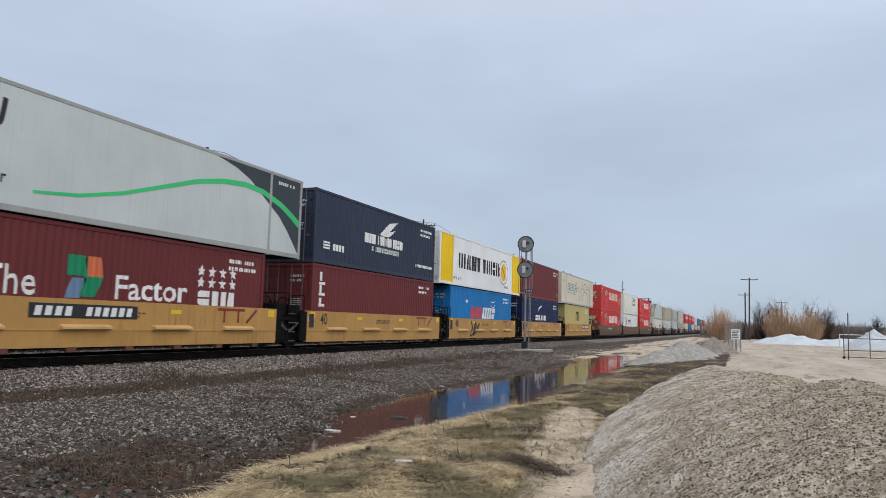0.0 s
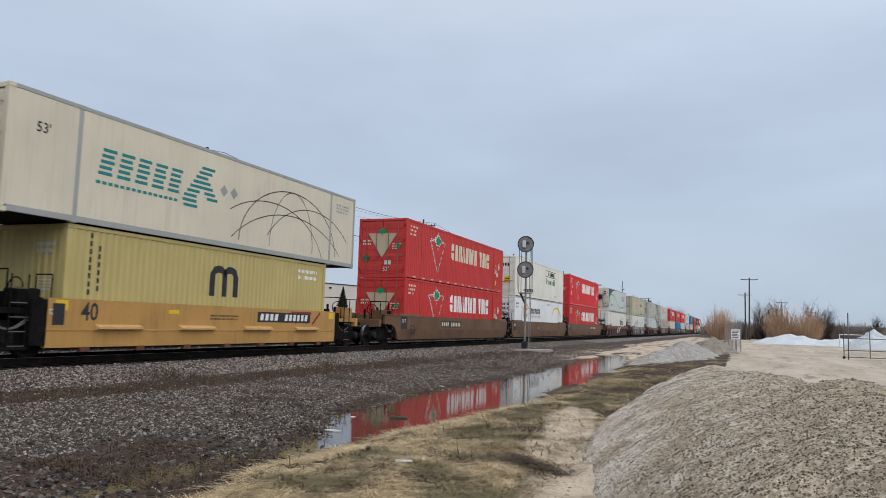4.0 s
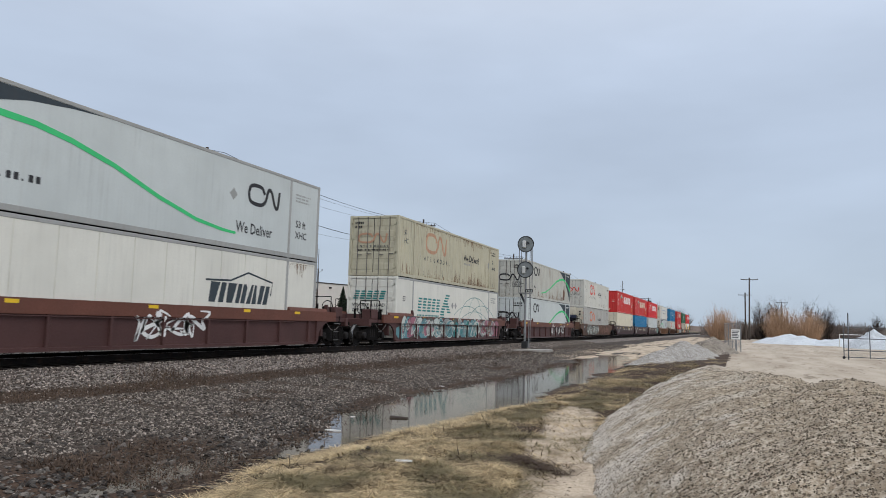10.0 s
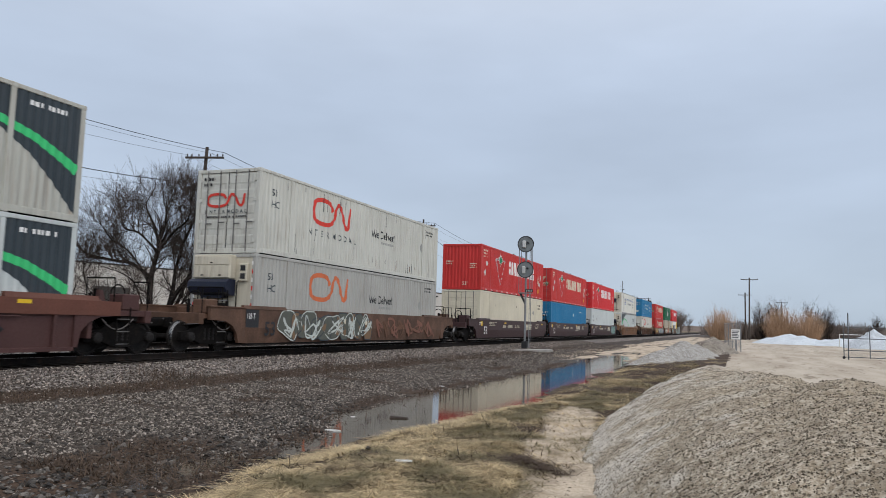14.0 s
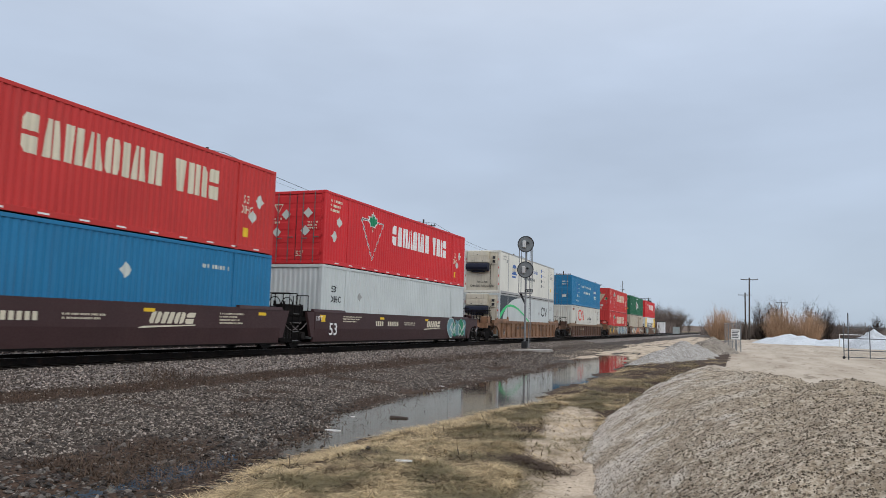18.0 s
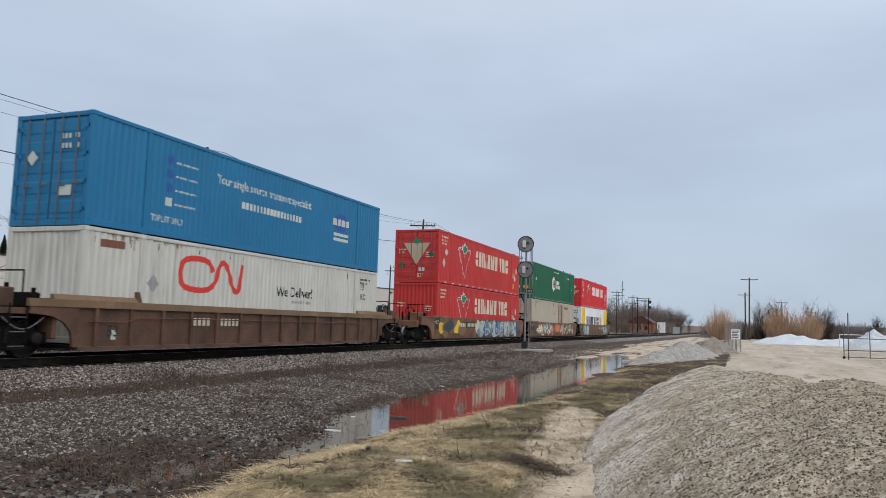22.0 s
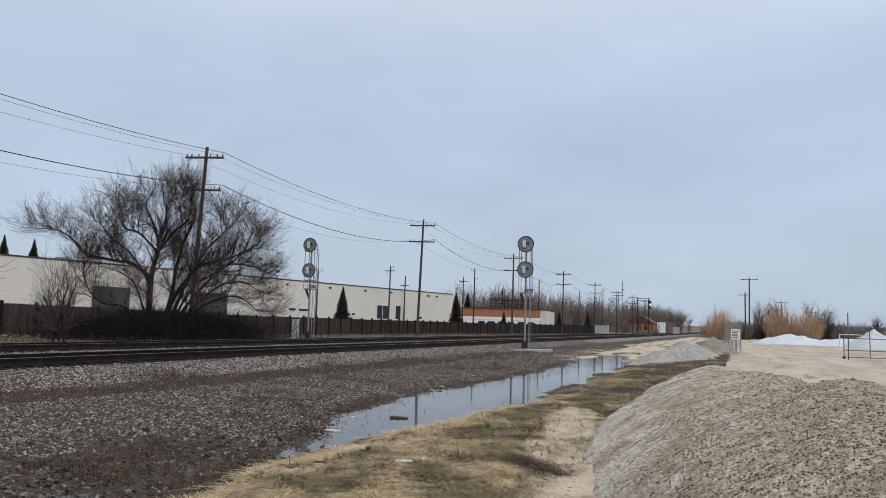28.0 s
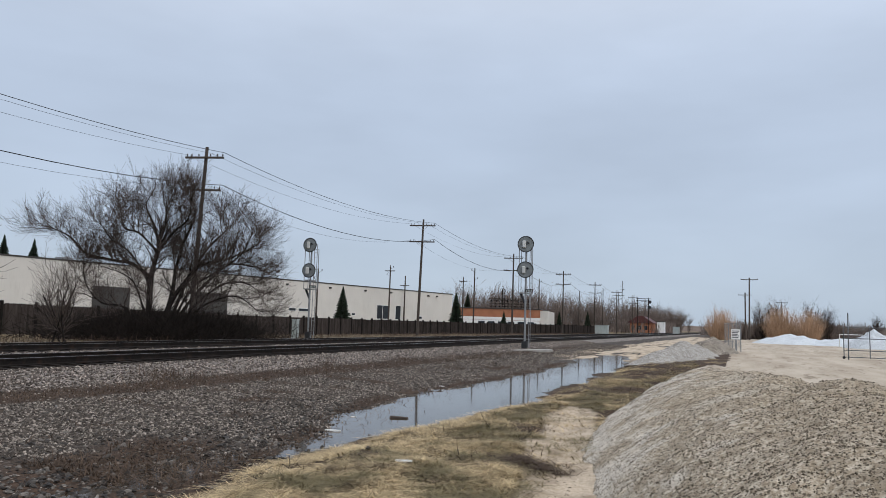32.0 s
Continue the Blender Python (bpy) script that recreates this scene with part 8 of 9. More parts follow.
# -- three linked brown cars with spray paint, the last of the train
red_box(125.0, True, RED_OLD, "doors", 2, True, None, 18)
red_box(125.0, False, RED_OLD, "plain", 1, False, None, 19)
b = container("forest-green corrugated 53-foot container with a white hexagon badge", 145.05, True, 53, GREEN, True)
mark(b, "badge", [[(7.35 + 0.68 * math.cos(radians(30 + 60 * k)), 1.54 + 0.66 * math.sin(radians(30 + 60 * k))) for k in range(6)]], "white", "white hexagon badge")
mark(b, "badge_stroke", [rect(7.0, 1.2, 0.14, 0.7), rect(7.2, 1.2, 0.1, 0.7), rect(7.42, 1.2, 0.1, 0.7), rect(7.6, 1.2, 0.14, 0.7), rect(7.0, 1.5, 0.74, 0.1)], "maroon", "", 0.010)
mark(b, "trade_mark", wordmark(8.5, 9.5, 1.56, 0.3, "boo") + wordmark(8.2, 9.75, 1.18, 0.3, "oroor"), "white")
mark(b, "small_print", lines(7.6, 9.4, 2.55, 1, 0.08, 3) + lines(12.7, 13.8, 2.3, 1, 0.12, 4), "white")
write(b, "53", 1.0, 1.5, 0.36, "white")
write(b, "53", 14.9, 1.35, 0.30, "white")
for k in range(12):
    mark(b, "reflector", [rect(0.8 + 1.2 * k, 0.07, 0.34, 0.04)], "pale")
mark_end(b, "small_print", lines(0.2, 0.95, 2.35, 2, 0.14, 4), "white")
mark_end(b, "notice", [rect(0.55, 0.78, 0.4, 0.24)], "yellow")
mark_end(b, "notice", [rect(-0.1, 0.82, 0.36, 0.2)], "pale")
b = container("dirty tan corrugated 53-foot container with a bare rusty panel", 145.05, False, 53, body_paint("dirty_tan", (0.46, 0.40, 0.31), 0.35, (0.20, 0.12, 0.07)), True)
rust_stain(b, 0.3, 3.0, 2.78, 0.2, 81, up=False)
rust_stain(b, 11.5, 15.8, 0.2, 0.5, 82)
rust_runs(b, 24, 9, ink="charcoal", tall=0.6)
for k in range(8):
    mark(b, "bare_strip", [rect(9.4 + 0.27 * k, 0.2, 0.10 + 0.05 * (k % 3), 2.5)], ("rust", "stain", "rust")[k % 3], "brown rusty strip")
mark(b, "rust_strip", [rect(11.7, 2.35, 1.7, 0.2)], "stain")
mark(b, "placard", [diamond(7.8, 1.9, 0.22)], "grey")
mark_end(b, "placard", [diamond(0.5, 1.55, 0.22)], "grey")
red_box(165.1, True, RED_DEEP, "doors", 2, False, "bright red 53-foot container with pale diamond placards and triangle emblem", 20)
tiger_box(165.1, False, 21)


# ---- well cars ----
CAR_YELLOW = surface("ochre_car_paint", (0.45, 0.245, 0.07), 0.6, 0, 0.12, 0.8, 20, 0.05, (0.16, 0.085, 0.04), 0.5, streak=True)
# car ochre lightened: the ledges' bright, lit tops are put into the colour
CAR_LEDGE = surface("lit_ochre_ledge_paint", (0.56, 0.34, 0.14), 0.6, 0, 0.15, 0.8, 20, 0.05, (0.2, 0.11, 0.05), 0.3)
CAR_BROWN = surface("brown_car_paint", (0.138, 0.072, 0.035), 0.6, 0, 0.3, 0.8, 20, 0.05, (0.085, 0.05, 0.03), 0.35, streak=True)
CAR_DARK = surface("dark_brown_car_paint", (0.050, 0.024, 0.023), 0.55, 0, 0.12, 0.8, 20, 0.05, (0.08, 0.05, 0.04), 0.2, streak=True)
CAR_RED = surface("oxide_red_car_paint", (0.076, 0.034, 0.030), 0.65, 0, 0.2, 0.6, 20, 0.08, (0.06, 0.035, 0.028), 0.35, streak=True)
CAR_TOP = surface("oxide_chord_paint", (0.130, 0.049, 0.032), 0.6, 0, 0.2, 0.6, 20, 0.08, (0.10, 0.05, 0.035), 0.35, streak=True)
CAR_ORANGE = surface("rusty_orange_car_paint", (0.225, 0.120, 0.066), 0.65, 0, 0.45, 1.3, 20, 0.08, (0.085, 0.042, 0.024), 0.75, streak=True)
CAR_TAN = surface("worn_tan_car_paint", (0.180, 0.092, 0.048), 0.65, 0, 0.45, 1.1, 20, 0.08, (0.07, 0.038, 0.026), 0.6, streak=True)
CAR_RUST = surface("rust_brown_car_paint", (0.112, 0.060, 0.038), 0.7, 0, 0.45, 1.1, 20, 0.1, (0.055, 0.032, 0.022), 0.5, streak=True)
CAR_EDGE = surface("worn_tan_chord_paint", (0.20, 0.125, 0.070), 0.65, 0, 0.25, 0.7, 20, 0.08, (0.09, 0.05, 0.03), 0.5, streak=True)
SIDE = 1.40          # half the width over the side sills


def tread_ring(x, s, n=28):
    """The bright running face of a wheel, a plain hoop."""
    b = Build()
    b.grid([[(x - s * 0.035 + s * t, r * math.cos(2 * math.pi * i / n), r * math.sin(2 * math.pi * i / n)) for i in range(n + 1)] for t, r in ((0.02, 0.4605), (0.105, 0.4555), (0.1165, 0.44))])
    return b


def bogie(parent, y):
    """A three-piece truck with two turning wheelsets."""
    tr = new("truck")
    tr.parent = parent
    tr.matrix_basis = pose(0, y, 0)
    for s in (-1, 1):
        x = s * 1.0
        frame_ = [(-1.25, 0.36), (-1.25, 0.60), (-0.8, 0.66), (-0.35, 0.86), (0.35, 0.86), (0.8, 0.66), (1.25, 0.60), (1.25, 0.36), (0.65, 0.36), (0.35, 0.24), (-0.35, 0.24), (-0.65, 0.36)]
        part("side_frame", shared(("sf", s), lambda: Build().prism(frame_, "x", x - 0.07, x + 0.07), "side_frame", STEEL_DARK), None, tr)
        for k in range(3):
            part("spring", shared(("spr", s, k), lambda: Build().lathe((x + s * 0.02, -0.2 + 0.2 * k, 0.36), (0, 0, 1), [(0.04 * i, 0.075 if i % 2 else 0.06) for i in range(10)], 10), "spring", WHEEL), None, tr)
        for u in (-0.9, 0.9):
            part("bearing_cap", shared(("cap", s, u), lambda: Build().lathe((x + s * 0.06, u, 0.46), (s, 0, 0), [(0, 0.14), (0.12, 0.14), (0.15, 0.08)], 14), "bearing_cap", WHEEL), None, tr)
    part("bolster", shared(("bol",), lambda: Build().bevel_box(-1.05, 1.05, -0.22, 0.22, 0.42, 0.72, 0.03), "bolster", STEEL_DARK), None, tr)
    for u in (-0.9, 0.9):
        ws = part("wheelset", shared(("axle",), lambda: Build().tube((-0.95, 0, 0), (0.95, 0, 0), 0.08, None, 10), "wheelset", WHEEL), None, tr, at=pose(0, u, 0.46))
        WHEELSETS.append((ws, u))
        for s in (-1, 1):
            x = s * 0.72

            def disc_wheel():
                return Build().lathe((x - s * 0.035, 0, 0), (s, 0, 0), [(-0.02, 0.12), (0.0, 0.38), (-0.03, 0.40), (-0.03, 0.485), (0.0, 0.485), (0.01, 0.458), (0.11, 0.452), (0.115, 0.39), (0.06, 0.36), (0.05, 0.16), (0.12, 0.13), (0.13, 0.09)], 28)
            wh = part("wheel", shared(("wheel", s), disc_wheel, "wheel", WHEEL), None, ws)
            part("tread", shared(("tread", s), lambda: tread_ring(x, s), "tread", TREAD), None, wh)
    return tr


WHEELSETS = []


def end_gear(car, y, way, mat, ladder=True, tall=True):
    """The platform, beams, ladder and railings over a truck at one end; way is +1 or -1, out of the car."""
    part("end_platform", Build().prism([(-1.25, 1.02), (1.25, 1.02), (1.25, 1.16), (-1.25, 1.16)], "y", min(y, y + way * 1.9), max(y, y + way * 1.9)), mat, car)
    part("end_bulkhead", Build().bevel_box(-1.28, 1.28, min(y, y + way * 0.14), max(y, y + way * 0.14), 0.45, 1.40, 0.02), mat, car)
    part("draft_beam", Build().bevel_box(-0.33, 0.33, min(y, y + way * 2.3), max(y, y + way * 2.3), 0.70, 1.02, 0.03), STEEL_DARK, car)
    part("bolster_cover", Build().bevel_box(-1.22, 1.22, y + way * 1.4 - 0.3, y + way * 1.4 + 0.3, 0.88, 1.02, 0.02), STEEL_DARK, car)
    if ladder:
        lad = Build()
        y2 = y + way * 1.1
        for u in (-0.22, 0.22):
            lad.tube((SIDE - 0.08, y2 + u, 0.25), (SIDE - 0.08, y2 + u, 1.9 if tall else 1.25), 0.018, None, 6)
        part("ladder_rail", lad, STEEL_DARK, car)
        rung = Build().tube((SIDE - 0.08, y2 - 0.22, 0), (SIDE - 0.08, y2 + 0.22, 0), 0.014, None, 6).mesh("rung", ROD)
        for k in range(5 if tall else 3):
            part("rung", rung, None, car, at=pose(0, 0, 0.30 + k * 0.32))
    rail = Build()
    y3 = y + way * 0.9
    rail.path([(SIDE - 0.25, y3, 1.16), (SIDE - 0.25, y3, 2.0), (0.2, y3, 2.0), (0.2, y3, 1.16)], 0.018, 6)
    part("handrail", rail, STEEL_DARK, car)
    for k in range(3):
        part("stanchion", Build().bevel_box(1.02 - 0.5 * k, 1.10 - 0.5 * k, y + way * (0.55 + 0.3 * k) - 0.04, y + way * (0.55 + 0.3 * k) + 0.04, 1.16, 1.62 + 0.1 * (k % 2), 0.01), STEEL_DARK, car)
    part("brake_wheel", Build().path([(0.62 + 0.24 * math.cos(2 * math.pi * i / 16), y + way * 1.55, 1.62 + 0.24 * math.sin(2 * math.pi * i / 16)) for i in range(17)], 0.018, 5).box(0.59, 0.65, y + way * 1.55 - 0.03, y + way * 1.55 + 0.03, 1.16, 1.62), STEEL_DARK, car)
    part("step", Build().bevel_box(SIDE - 0.22, SIDE - 0.02, y + way * 1.1 - 0.28, y + way * 1.1 + 0.28, 0.22, 0.27, 0.008), STEEL_DARK, car)
    hose = Build().path([(SIDE - 0.12, y + way * (0.4 + 0.18 * k), 0.95 - 0.28 * math.sin(math.pi * k / 6)) for k in range(7)], 0.016, 6)
    part("air_hose", hose, CASTING, car)
    part("end_sill", Build().bevel_box(-1.30, 1.30, min(y + way * 1.9, y + way * 2.12), max(y + way * 1.9, y + way * 2.12), 0.84, 1.18, 0.02), mat, car)
    part("equipment_box", Build().bevel_box(0.72, 1.22, min(y + way * 1.15, y + way * 1.75), max(y + way * 1.15, y + way * 1.75), 1.17, 1.60, 0.03), mat, car)
    part("grab_iron", Build().path([(1.26, y + way * 1.98, 1.18), (1.26, y + way * 1.98, 1.95), (0.75, y + way * 1.98, 1.95), (0.75, y + way * 1.98, 1.18)], 0.016, 6), STEEL_DARK, car)
    part("cut_lever", Build().path([(1.30, y + way * 2.16, 0.86), (0.45, y + way * 2.2, 0.80), (0.1, y + way * 2.3, 0.98)], 0.014, 6), ROD, car)
    part("brake_box", Build().bevel_box(0.35, 0.85, y + way * 0.35 - 0.2, y + way * 0.35 + 0.2, 1.17, 1.52, 0.03), STEEL_DARK, car)


def well_car(label, s, e, style, mat, link_front, link_back, number=None, top=None, seed=1, marks=()):
    """One well unit; s and e are the ends of its lower box, links say 'joint' (shared truck) or 'coupler'."""
    L = e - s
    car = thing("well_car", label, "railway car", None, "well cars of the train")
    MOVING.append((car, s, 0.0))
    a, b = -0.55, L + 0.55
    chord, count = (1.20, 14) if mat != CAR_RED else (1.02, 9)
    stakes = [0.5 + (L - 1.0) * k / (count - 1) for k in range(count)] + [chord] if style == "ribbed" else None
    for sd in (1, -1):
        x = sd * SIDE
        out = [(x, 0.66), (x, 1.40), (x - sd * 0.10, 1.40), (x - sd * 0.10, 0.70), (x - sd * 0.14, 0.24), (x - sd * 0.06, 0.24)]
        if style == "ribbed":
            web = [(x - sd * 0.088, 0.20), (x - sd * 0.088, chord), (x - sd * 0.102, chord), (x - sd * 0.102, 0.20)]
            part("side_web", Build().prism(web, "y", a + 0.5, b - 0.5), mat, car)
            part("top_chord", Build().prism([(x, chord), (x, 1.38), (x - sd * 0.102, 1.38), (x - sd * 0.102, chord)], "y", a - 0.9, b + 0.9), top or mat, car)
            part("bottom_chord", Build().prism([(x, 0.17), (x, 0.25), (x - sd * 0.102, 0.27), (x - sd * 0.102, 0.17)], "y", a + 0.5, b - 0.5), mat, car)
            part("pipe", Build().path([(x - sd * 0.01, a + 0.8, 0.86), (x - sd * 0.01, a + 2.0, 0.86), (x - sd * 0.01, a + 2.4, 0.98), (x - sd * 0.01, b - 2.0, 0.97)], 0.016, 6), mat, car)
            rib = shared(("stake", sd, chord), lambda: Build().bevel_box(x - 0.092 if sd > 0 else x + 0.002, x - 0.002 if sd > 0 else x + 0.092, -0.05, 0.05, 0.25, chord, 0.008), "side_post", mat)
            n = len(stakes) - 1
            for k in range(n):
                part("side_post", rib, None, car, at=pose(0, stakes[k], 0))
            for u0, u1 in ((a - 0.25, a + 2.4), (b - 2.4, b + 0.25)):
                part("guide_ledge", Build().prism([(x, 1.38), (x - sd * 0.06, 1.50), (x - sd * 0.14, 1.50), (x - sd * 0.14, 1.38)], "y", u0, u1), top or mat, car)
                part("guide_lug", Build().prism([(u1 - 0.05, 1.38), (u1 + 0.14, 1.38), (u1 + 0.04, 1.66), (u1 - 0.05, 1.66)], "x", x - 0.14, x - 0.02) if sd > 0 else Build().box(x, x + 0.1, u1 - 0.05, u1 + 0.1, 1.38, 1.6), mat, car)
            arch = [(0.0, 0.25), (0.0, chord), (-1.35, chord), (-1.35, 1.04), (-0.75, 0.98), (-0.42, 0.84), (-0.2, 0.62), (-0.12, 0.25)]
            part("sill_end", Build().prism([(a + 0.5 + p, q) for p, q in arch], "x", x - sd * 0.10, x - sd * 0.02), mat, car)
            part("sill_end", Build().prism([(b - 0.5 - p, q) for p, q in reversed(arch)], "x", x - sd * 0.10, x - sd * 0.02), mat, car)
        else:
            low = [(x - sd * 0.002, 0.25), (x, 0.66), (x - sd * 0.08, 0.66), (x - sd * 0.14, 0.25)] if style == "yellow" else [(x - sd * 0.07, 0.25), (x, 0.74), (x - sd * 0.08, 0.74), (x - sd * 0.14, 0.25)]
            zb = 0.66 if style == "yellow" else 0.74
            part("upper_sill", Build().prism([(x, zb), (x, 1.40), (x - sd * 0.10, 1.40), (x - sd * 0.08, zb)], "y", a, b), mat, car)
            part("lower_sill", Build().prism(low, "y", a, b), mat, car)
            part("bottom_lip", Build().bevel_box(min(x - sd * 0.16, x - sd * 0.04), max(x - sd * 0.16, x - sd * 0.04), a + 0.1, b - 0.1, 0.215, 0.25, 0.006), STEEL_DARK, car)
            if style == "yellow":
                part("seam_strip", Build().bevel_box(min(x, x + sd * 0.015), max(x, x + sd * 0.015), a, b, 0.645, 0.685, 0.005), mat, car)
                if sd > 0:
                    step = shared(("ledge",), lambda: Build().prism([(SIDE, 0.66), (SIDE + 0.15, 0.69), (SIDE + 0.15, 0.74), (SIDE, 0.80)], "y", -0.75, 0.75), "guide_ledge", CAR_LEDGE)
                    for k in range(4):
                        part("guide_ledge", step, None, car, at=pose(0, 1.6 + (L - 3.2) * k / 3, 0))
                    foot = shared(("foot",), lambda: Build().bevel_box(SIDE - 0.12, SIDE + 0.01, -0.14, 0.14, 0.13, 0.26, 0.012), "jacking_lug", CAR_TOP)
                    for k in range(7):
                        part("jacking_lug", foot, None, car, at=pose(0, 0.6 + (L - 1.2) * k / 6, 0))
                    part("joint_panel", Build().bevel_box(SIDE - 0.1, SIDE + 0.002, a - 0.42, a, 0.3, 1.36, 0.01).bevel_box(SIDE - 0.1, SIDE + 0.002, b, b + 0.35, 0.3, 1.36, 0.01), STEEL_DARK, car)
            else:
                for u0, u1 in ((a - 0.1, a + 2.35), (b - 2.35, b + 0.1)):
                    part("guide_ledge", Build().prism([(x + sd * 0.02, 1.36), (x - sd * 0.02, 1.47), (x - sd * 0.13, 1.47), (x - sd * 0.13, 1.36)], "y", u0, u1), mat, car)
                for u0, u1, slope in ((a - 0.55, a, -1), (b, b + 0.55, 1)):
                    if (link_front if slope < 0 else link_back) == "coupler":
                        # the side runs on over the truck, cut away in an arch
                        arch = [(0.0, 0.27), (0.0, 1.36), (1.75, 1.36), (1.75, 0.98), (1.0, 0.95), (0.62, 0.80), (0.40, 0.55), (0.32, 0.27)]
                        u = a if slope < 0 else b
                        part("sill_end", Build().prism([(u + slope * p, q) for p, q in arch], "x", x - sd * 0.11, x - sd * 0.004), mat, car)
                        part("ledge_cap", Build().bevel_box(min(x - sd * 0.14, x + sd * 0.03), max(x - sd * 0.14, x + sd * 0.03), min(u, u + slope * 1.8), max(u, u + slope * 1.8), 1.36, 1.41, 0.01), mat, car)
                        continue
                    o = [(u0 + (0.35 if slope < 0 else 0), 0.42), (u1 - (0.35 if slope > 0 else 0), 0.42), (u1, 1.36), (u0, 1.36)]
                    part("sill_end", Build().prism(o, "x", x - sd * 0.12, x - sd * 0.02), mat, car)
    part("well_floor", Build().box(-SIDE + 0.14, SIDE - 0.14, a + 0.3, b - 0.3, 0.22, 0.30), STEEL_DARK, car)
    for way, link, y in ((-1, link_front, a), (1, link_back, b)):
        end_gear(car, y, way, mat if link == "coupler" else STEEL_DARK, link != "none", style != "ribbed")
        if link == "coupler":
            bogie(car, y + way * 1.35)
            part("coupler", Build().bevel_box(-0.14, 0.14, min(y + way * 2.2, y + way * 3.15), max(y + way * 2.2, y + way * 3.15), 0.74, 0.98, 0.03), STEEL_DARK, car)
    if link_back == "joint":
        bogie(car, b + 0.98)
    sp = SIDE

    def put(name, loops, ink, label="", lift=0.004):
        return lay(name, car, loops, ink, sp, False, lift, label, stakes=stakes)

    def say(text, u, v, size, ink, squeeze=1.0):
        return lay("lettering", car, None, ink, sp, False, 0.005, "", False, (text, size), (u, v), squeeze, stakes)

    rng = random.Random(seed)
    if style == "yellow":
        say("40", 0.4, 0.9, 0.62, "black", 0.85)
        say("125 T", -0.52, 1.02, 0.19, "white", 0.75)
        for u in (-0.35, L * 0.28, L * 0.62, L + 0.05):
            if number and number - 0.5 < u < number + 3.4:
                continue
            put("reflector", [rect(u, 1.12, 0.42 if 0 < u < L else 0.36, 0.11 if 0 < u < L else 0.24)], "yellow")
        put("trade_mark", [rect(9.88, 0.9, 0.09, 0.42), rect(10.58, 0.9, 0.09, 0.42), rect(9.60, 1.26, 1.35, 0.08)] + band([(11.05, 0.9), (11.60, 1.33)], 0.10), "maroon", "dull red trade mark as plain strokes")
        put("small_print", lines(5.2, 6.6, 1.08, 2, 0.05, seed), "black")
        for w in (-0.42,):
            lay("load_plate", car, [rect(w, 0.78, 0.34, 0.5)], "black", sp, False, 0.008, "black load plate")
        if number:
            put("number_panel", [rect(number, 0.94, 3.3, 0.34)], "black", "black number panel")
            put("number_bar", [rect(number + 0.14 + 0.28 * k, 1.0, 0.18, 0.22, 0.04) for k in range(4)] + [rect(number + 1.6 + 0.26 * k, 1.0, 0.17, 0.22, 0.04) for k in range(6)], "white", "", 0.008)
    elif style == "smooth":
        say("53", 0.5, 0.5, 0.66, "white" if mat == CAR_DARK else "black", 1.05)
        if mat != CAR_DARK:
            put("load_plate", [rect(-0.54, 0.76, 0.72, 0.58)], "black", "black load plate", 0.003)
        lay("lettering", car, None, "white", sp, False, 0.008, "", False, ("125 T", 0.24), (-0.5, 1.05), 0.85)
        if mat == CAR_DARK:
            for k in range(4):
                put("reflector", [rect(-0.2 + 5.2 * k, 1.16, 0.42, 0.1)], "yellow")
            put("reflector", [rect(-0.1, 1.0, 0.3, 0.25)], "yellow", "", 0.006)
            put("number_bar", [rect(4.6 + 0.2 * k, 0.88, 0.13, 0.2) for k in range(4)] + [rect(5.8 + 0.2 * k, 0.88, 0.13, 0.2) for k in range(6)], "cream", "pale number as plain bars")
            put("trade_mark", wordmark(10.4, 12.2, 0.85, 0.32, "oboc", 0.4) + [[(10.0, 0.72), (12.3, 0.80), (12.3, 0.83), (10.2, 0.78)]], "cream", "pale slanted trade mark as blocks")
            put("small_print", lines(1.6, 3.2, 1.2, 3, 0.05, seed) + lines(7.6, 8.9, 1.02, 2, 0.05, seed + 1) + lines(13.4, 14.6, 1.15, 4, 0.05, seed + 2), "cream")
        elif not number:
            put("trade_mark", [rect(9.98, 0.72, 0.09, 0.42), rect(10.68, 0.72, 0.09, 0.42), rect(9.70, 1.08, 1.35, 0.08)] + band([(11.15, 0.72), (11.70, 1.15)], 0.10), "faded", "faded trade mark as plain blocks")
            say("C", 6.6, 0.85, 0.3, "cream")
        else:
            put("number_panel", [rect(number, 0.86, 3.2, 0.34)], "black", "black number panel")
            put("number_bar", [rect(number + 0.14 + 0.28 * k, 0.92, 0.18, 0.21) for k in range(4)] + [rect(number + 1.55 + 0.26 * k, 0.92, 0.17, 0.21) for k in range(6)], "cream", "", 0.008)
    else:
        say("53", 0.9, 0.5, 0.4, "black")
        for u in (-0.4, 3.1, 7.4, 11.6, 14.6) if mat == CAR_RED else ():
            put("reflector", [rect(u, 1.25, 0.5 if u < 0 else 0.36, 0.09)], "yellow")
        if mat != CAR_RED:
            put("number_bar", [rect(4.15 + 0.2 * k, 0.8, 0.13, 0.22) for k in range(4)] + [rect(5.4 + 0.19 * k, 0.8, 0.12, 0.22) for k in range(5)], "cream" if mat == CAR_RUST else "charcoal", "number as plain bars")
            put("notice", [rect(1.05, 0.42, 0.16, 0.24)], "pale")
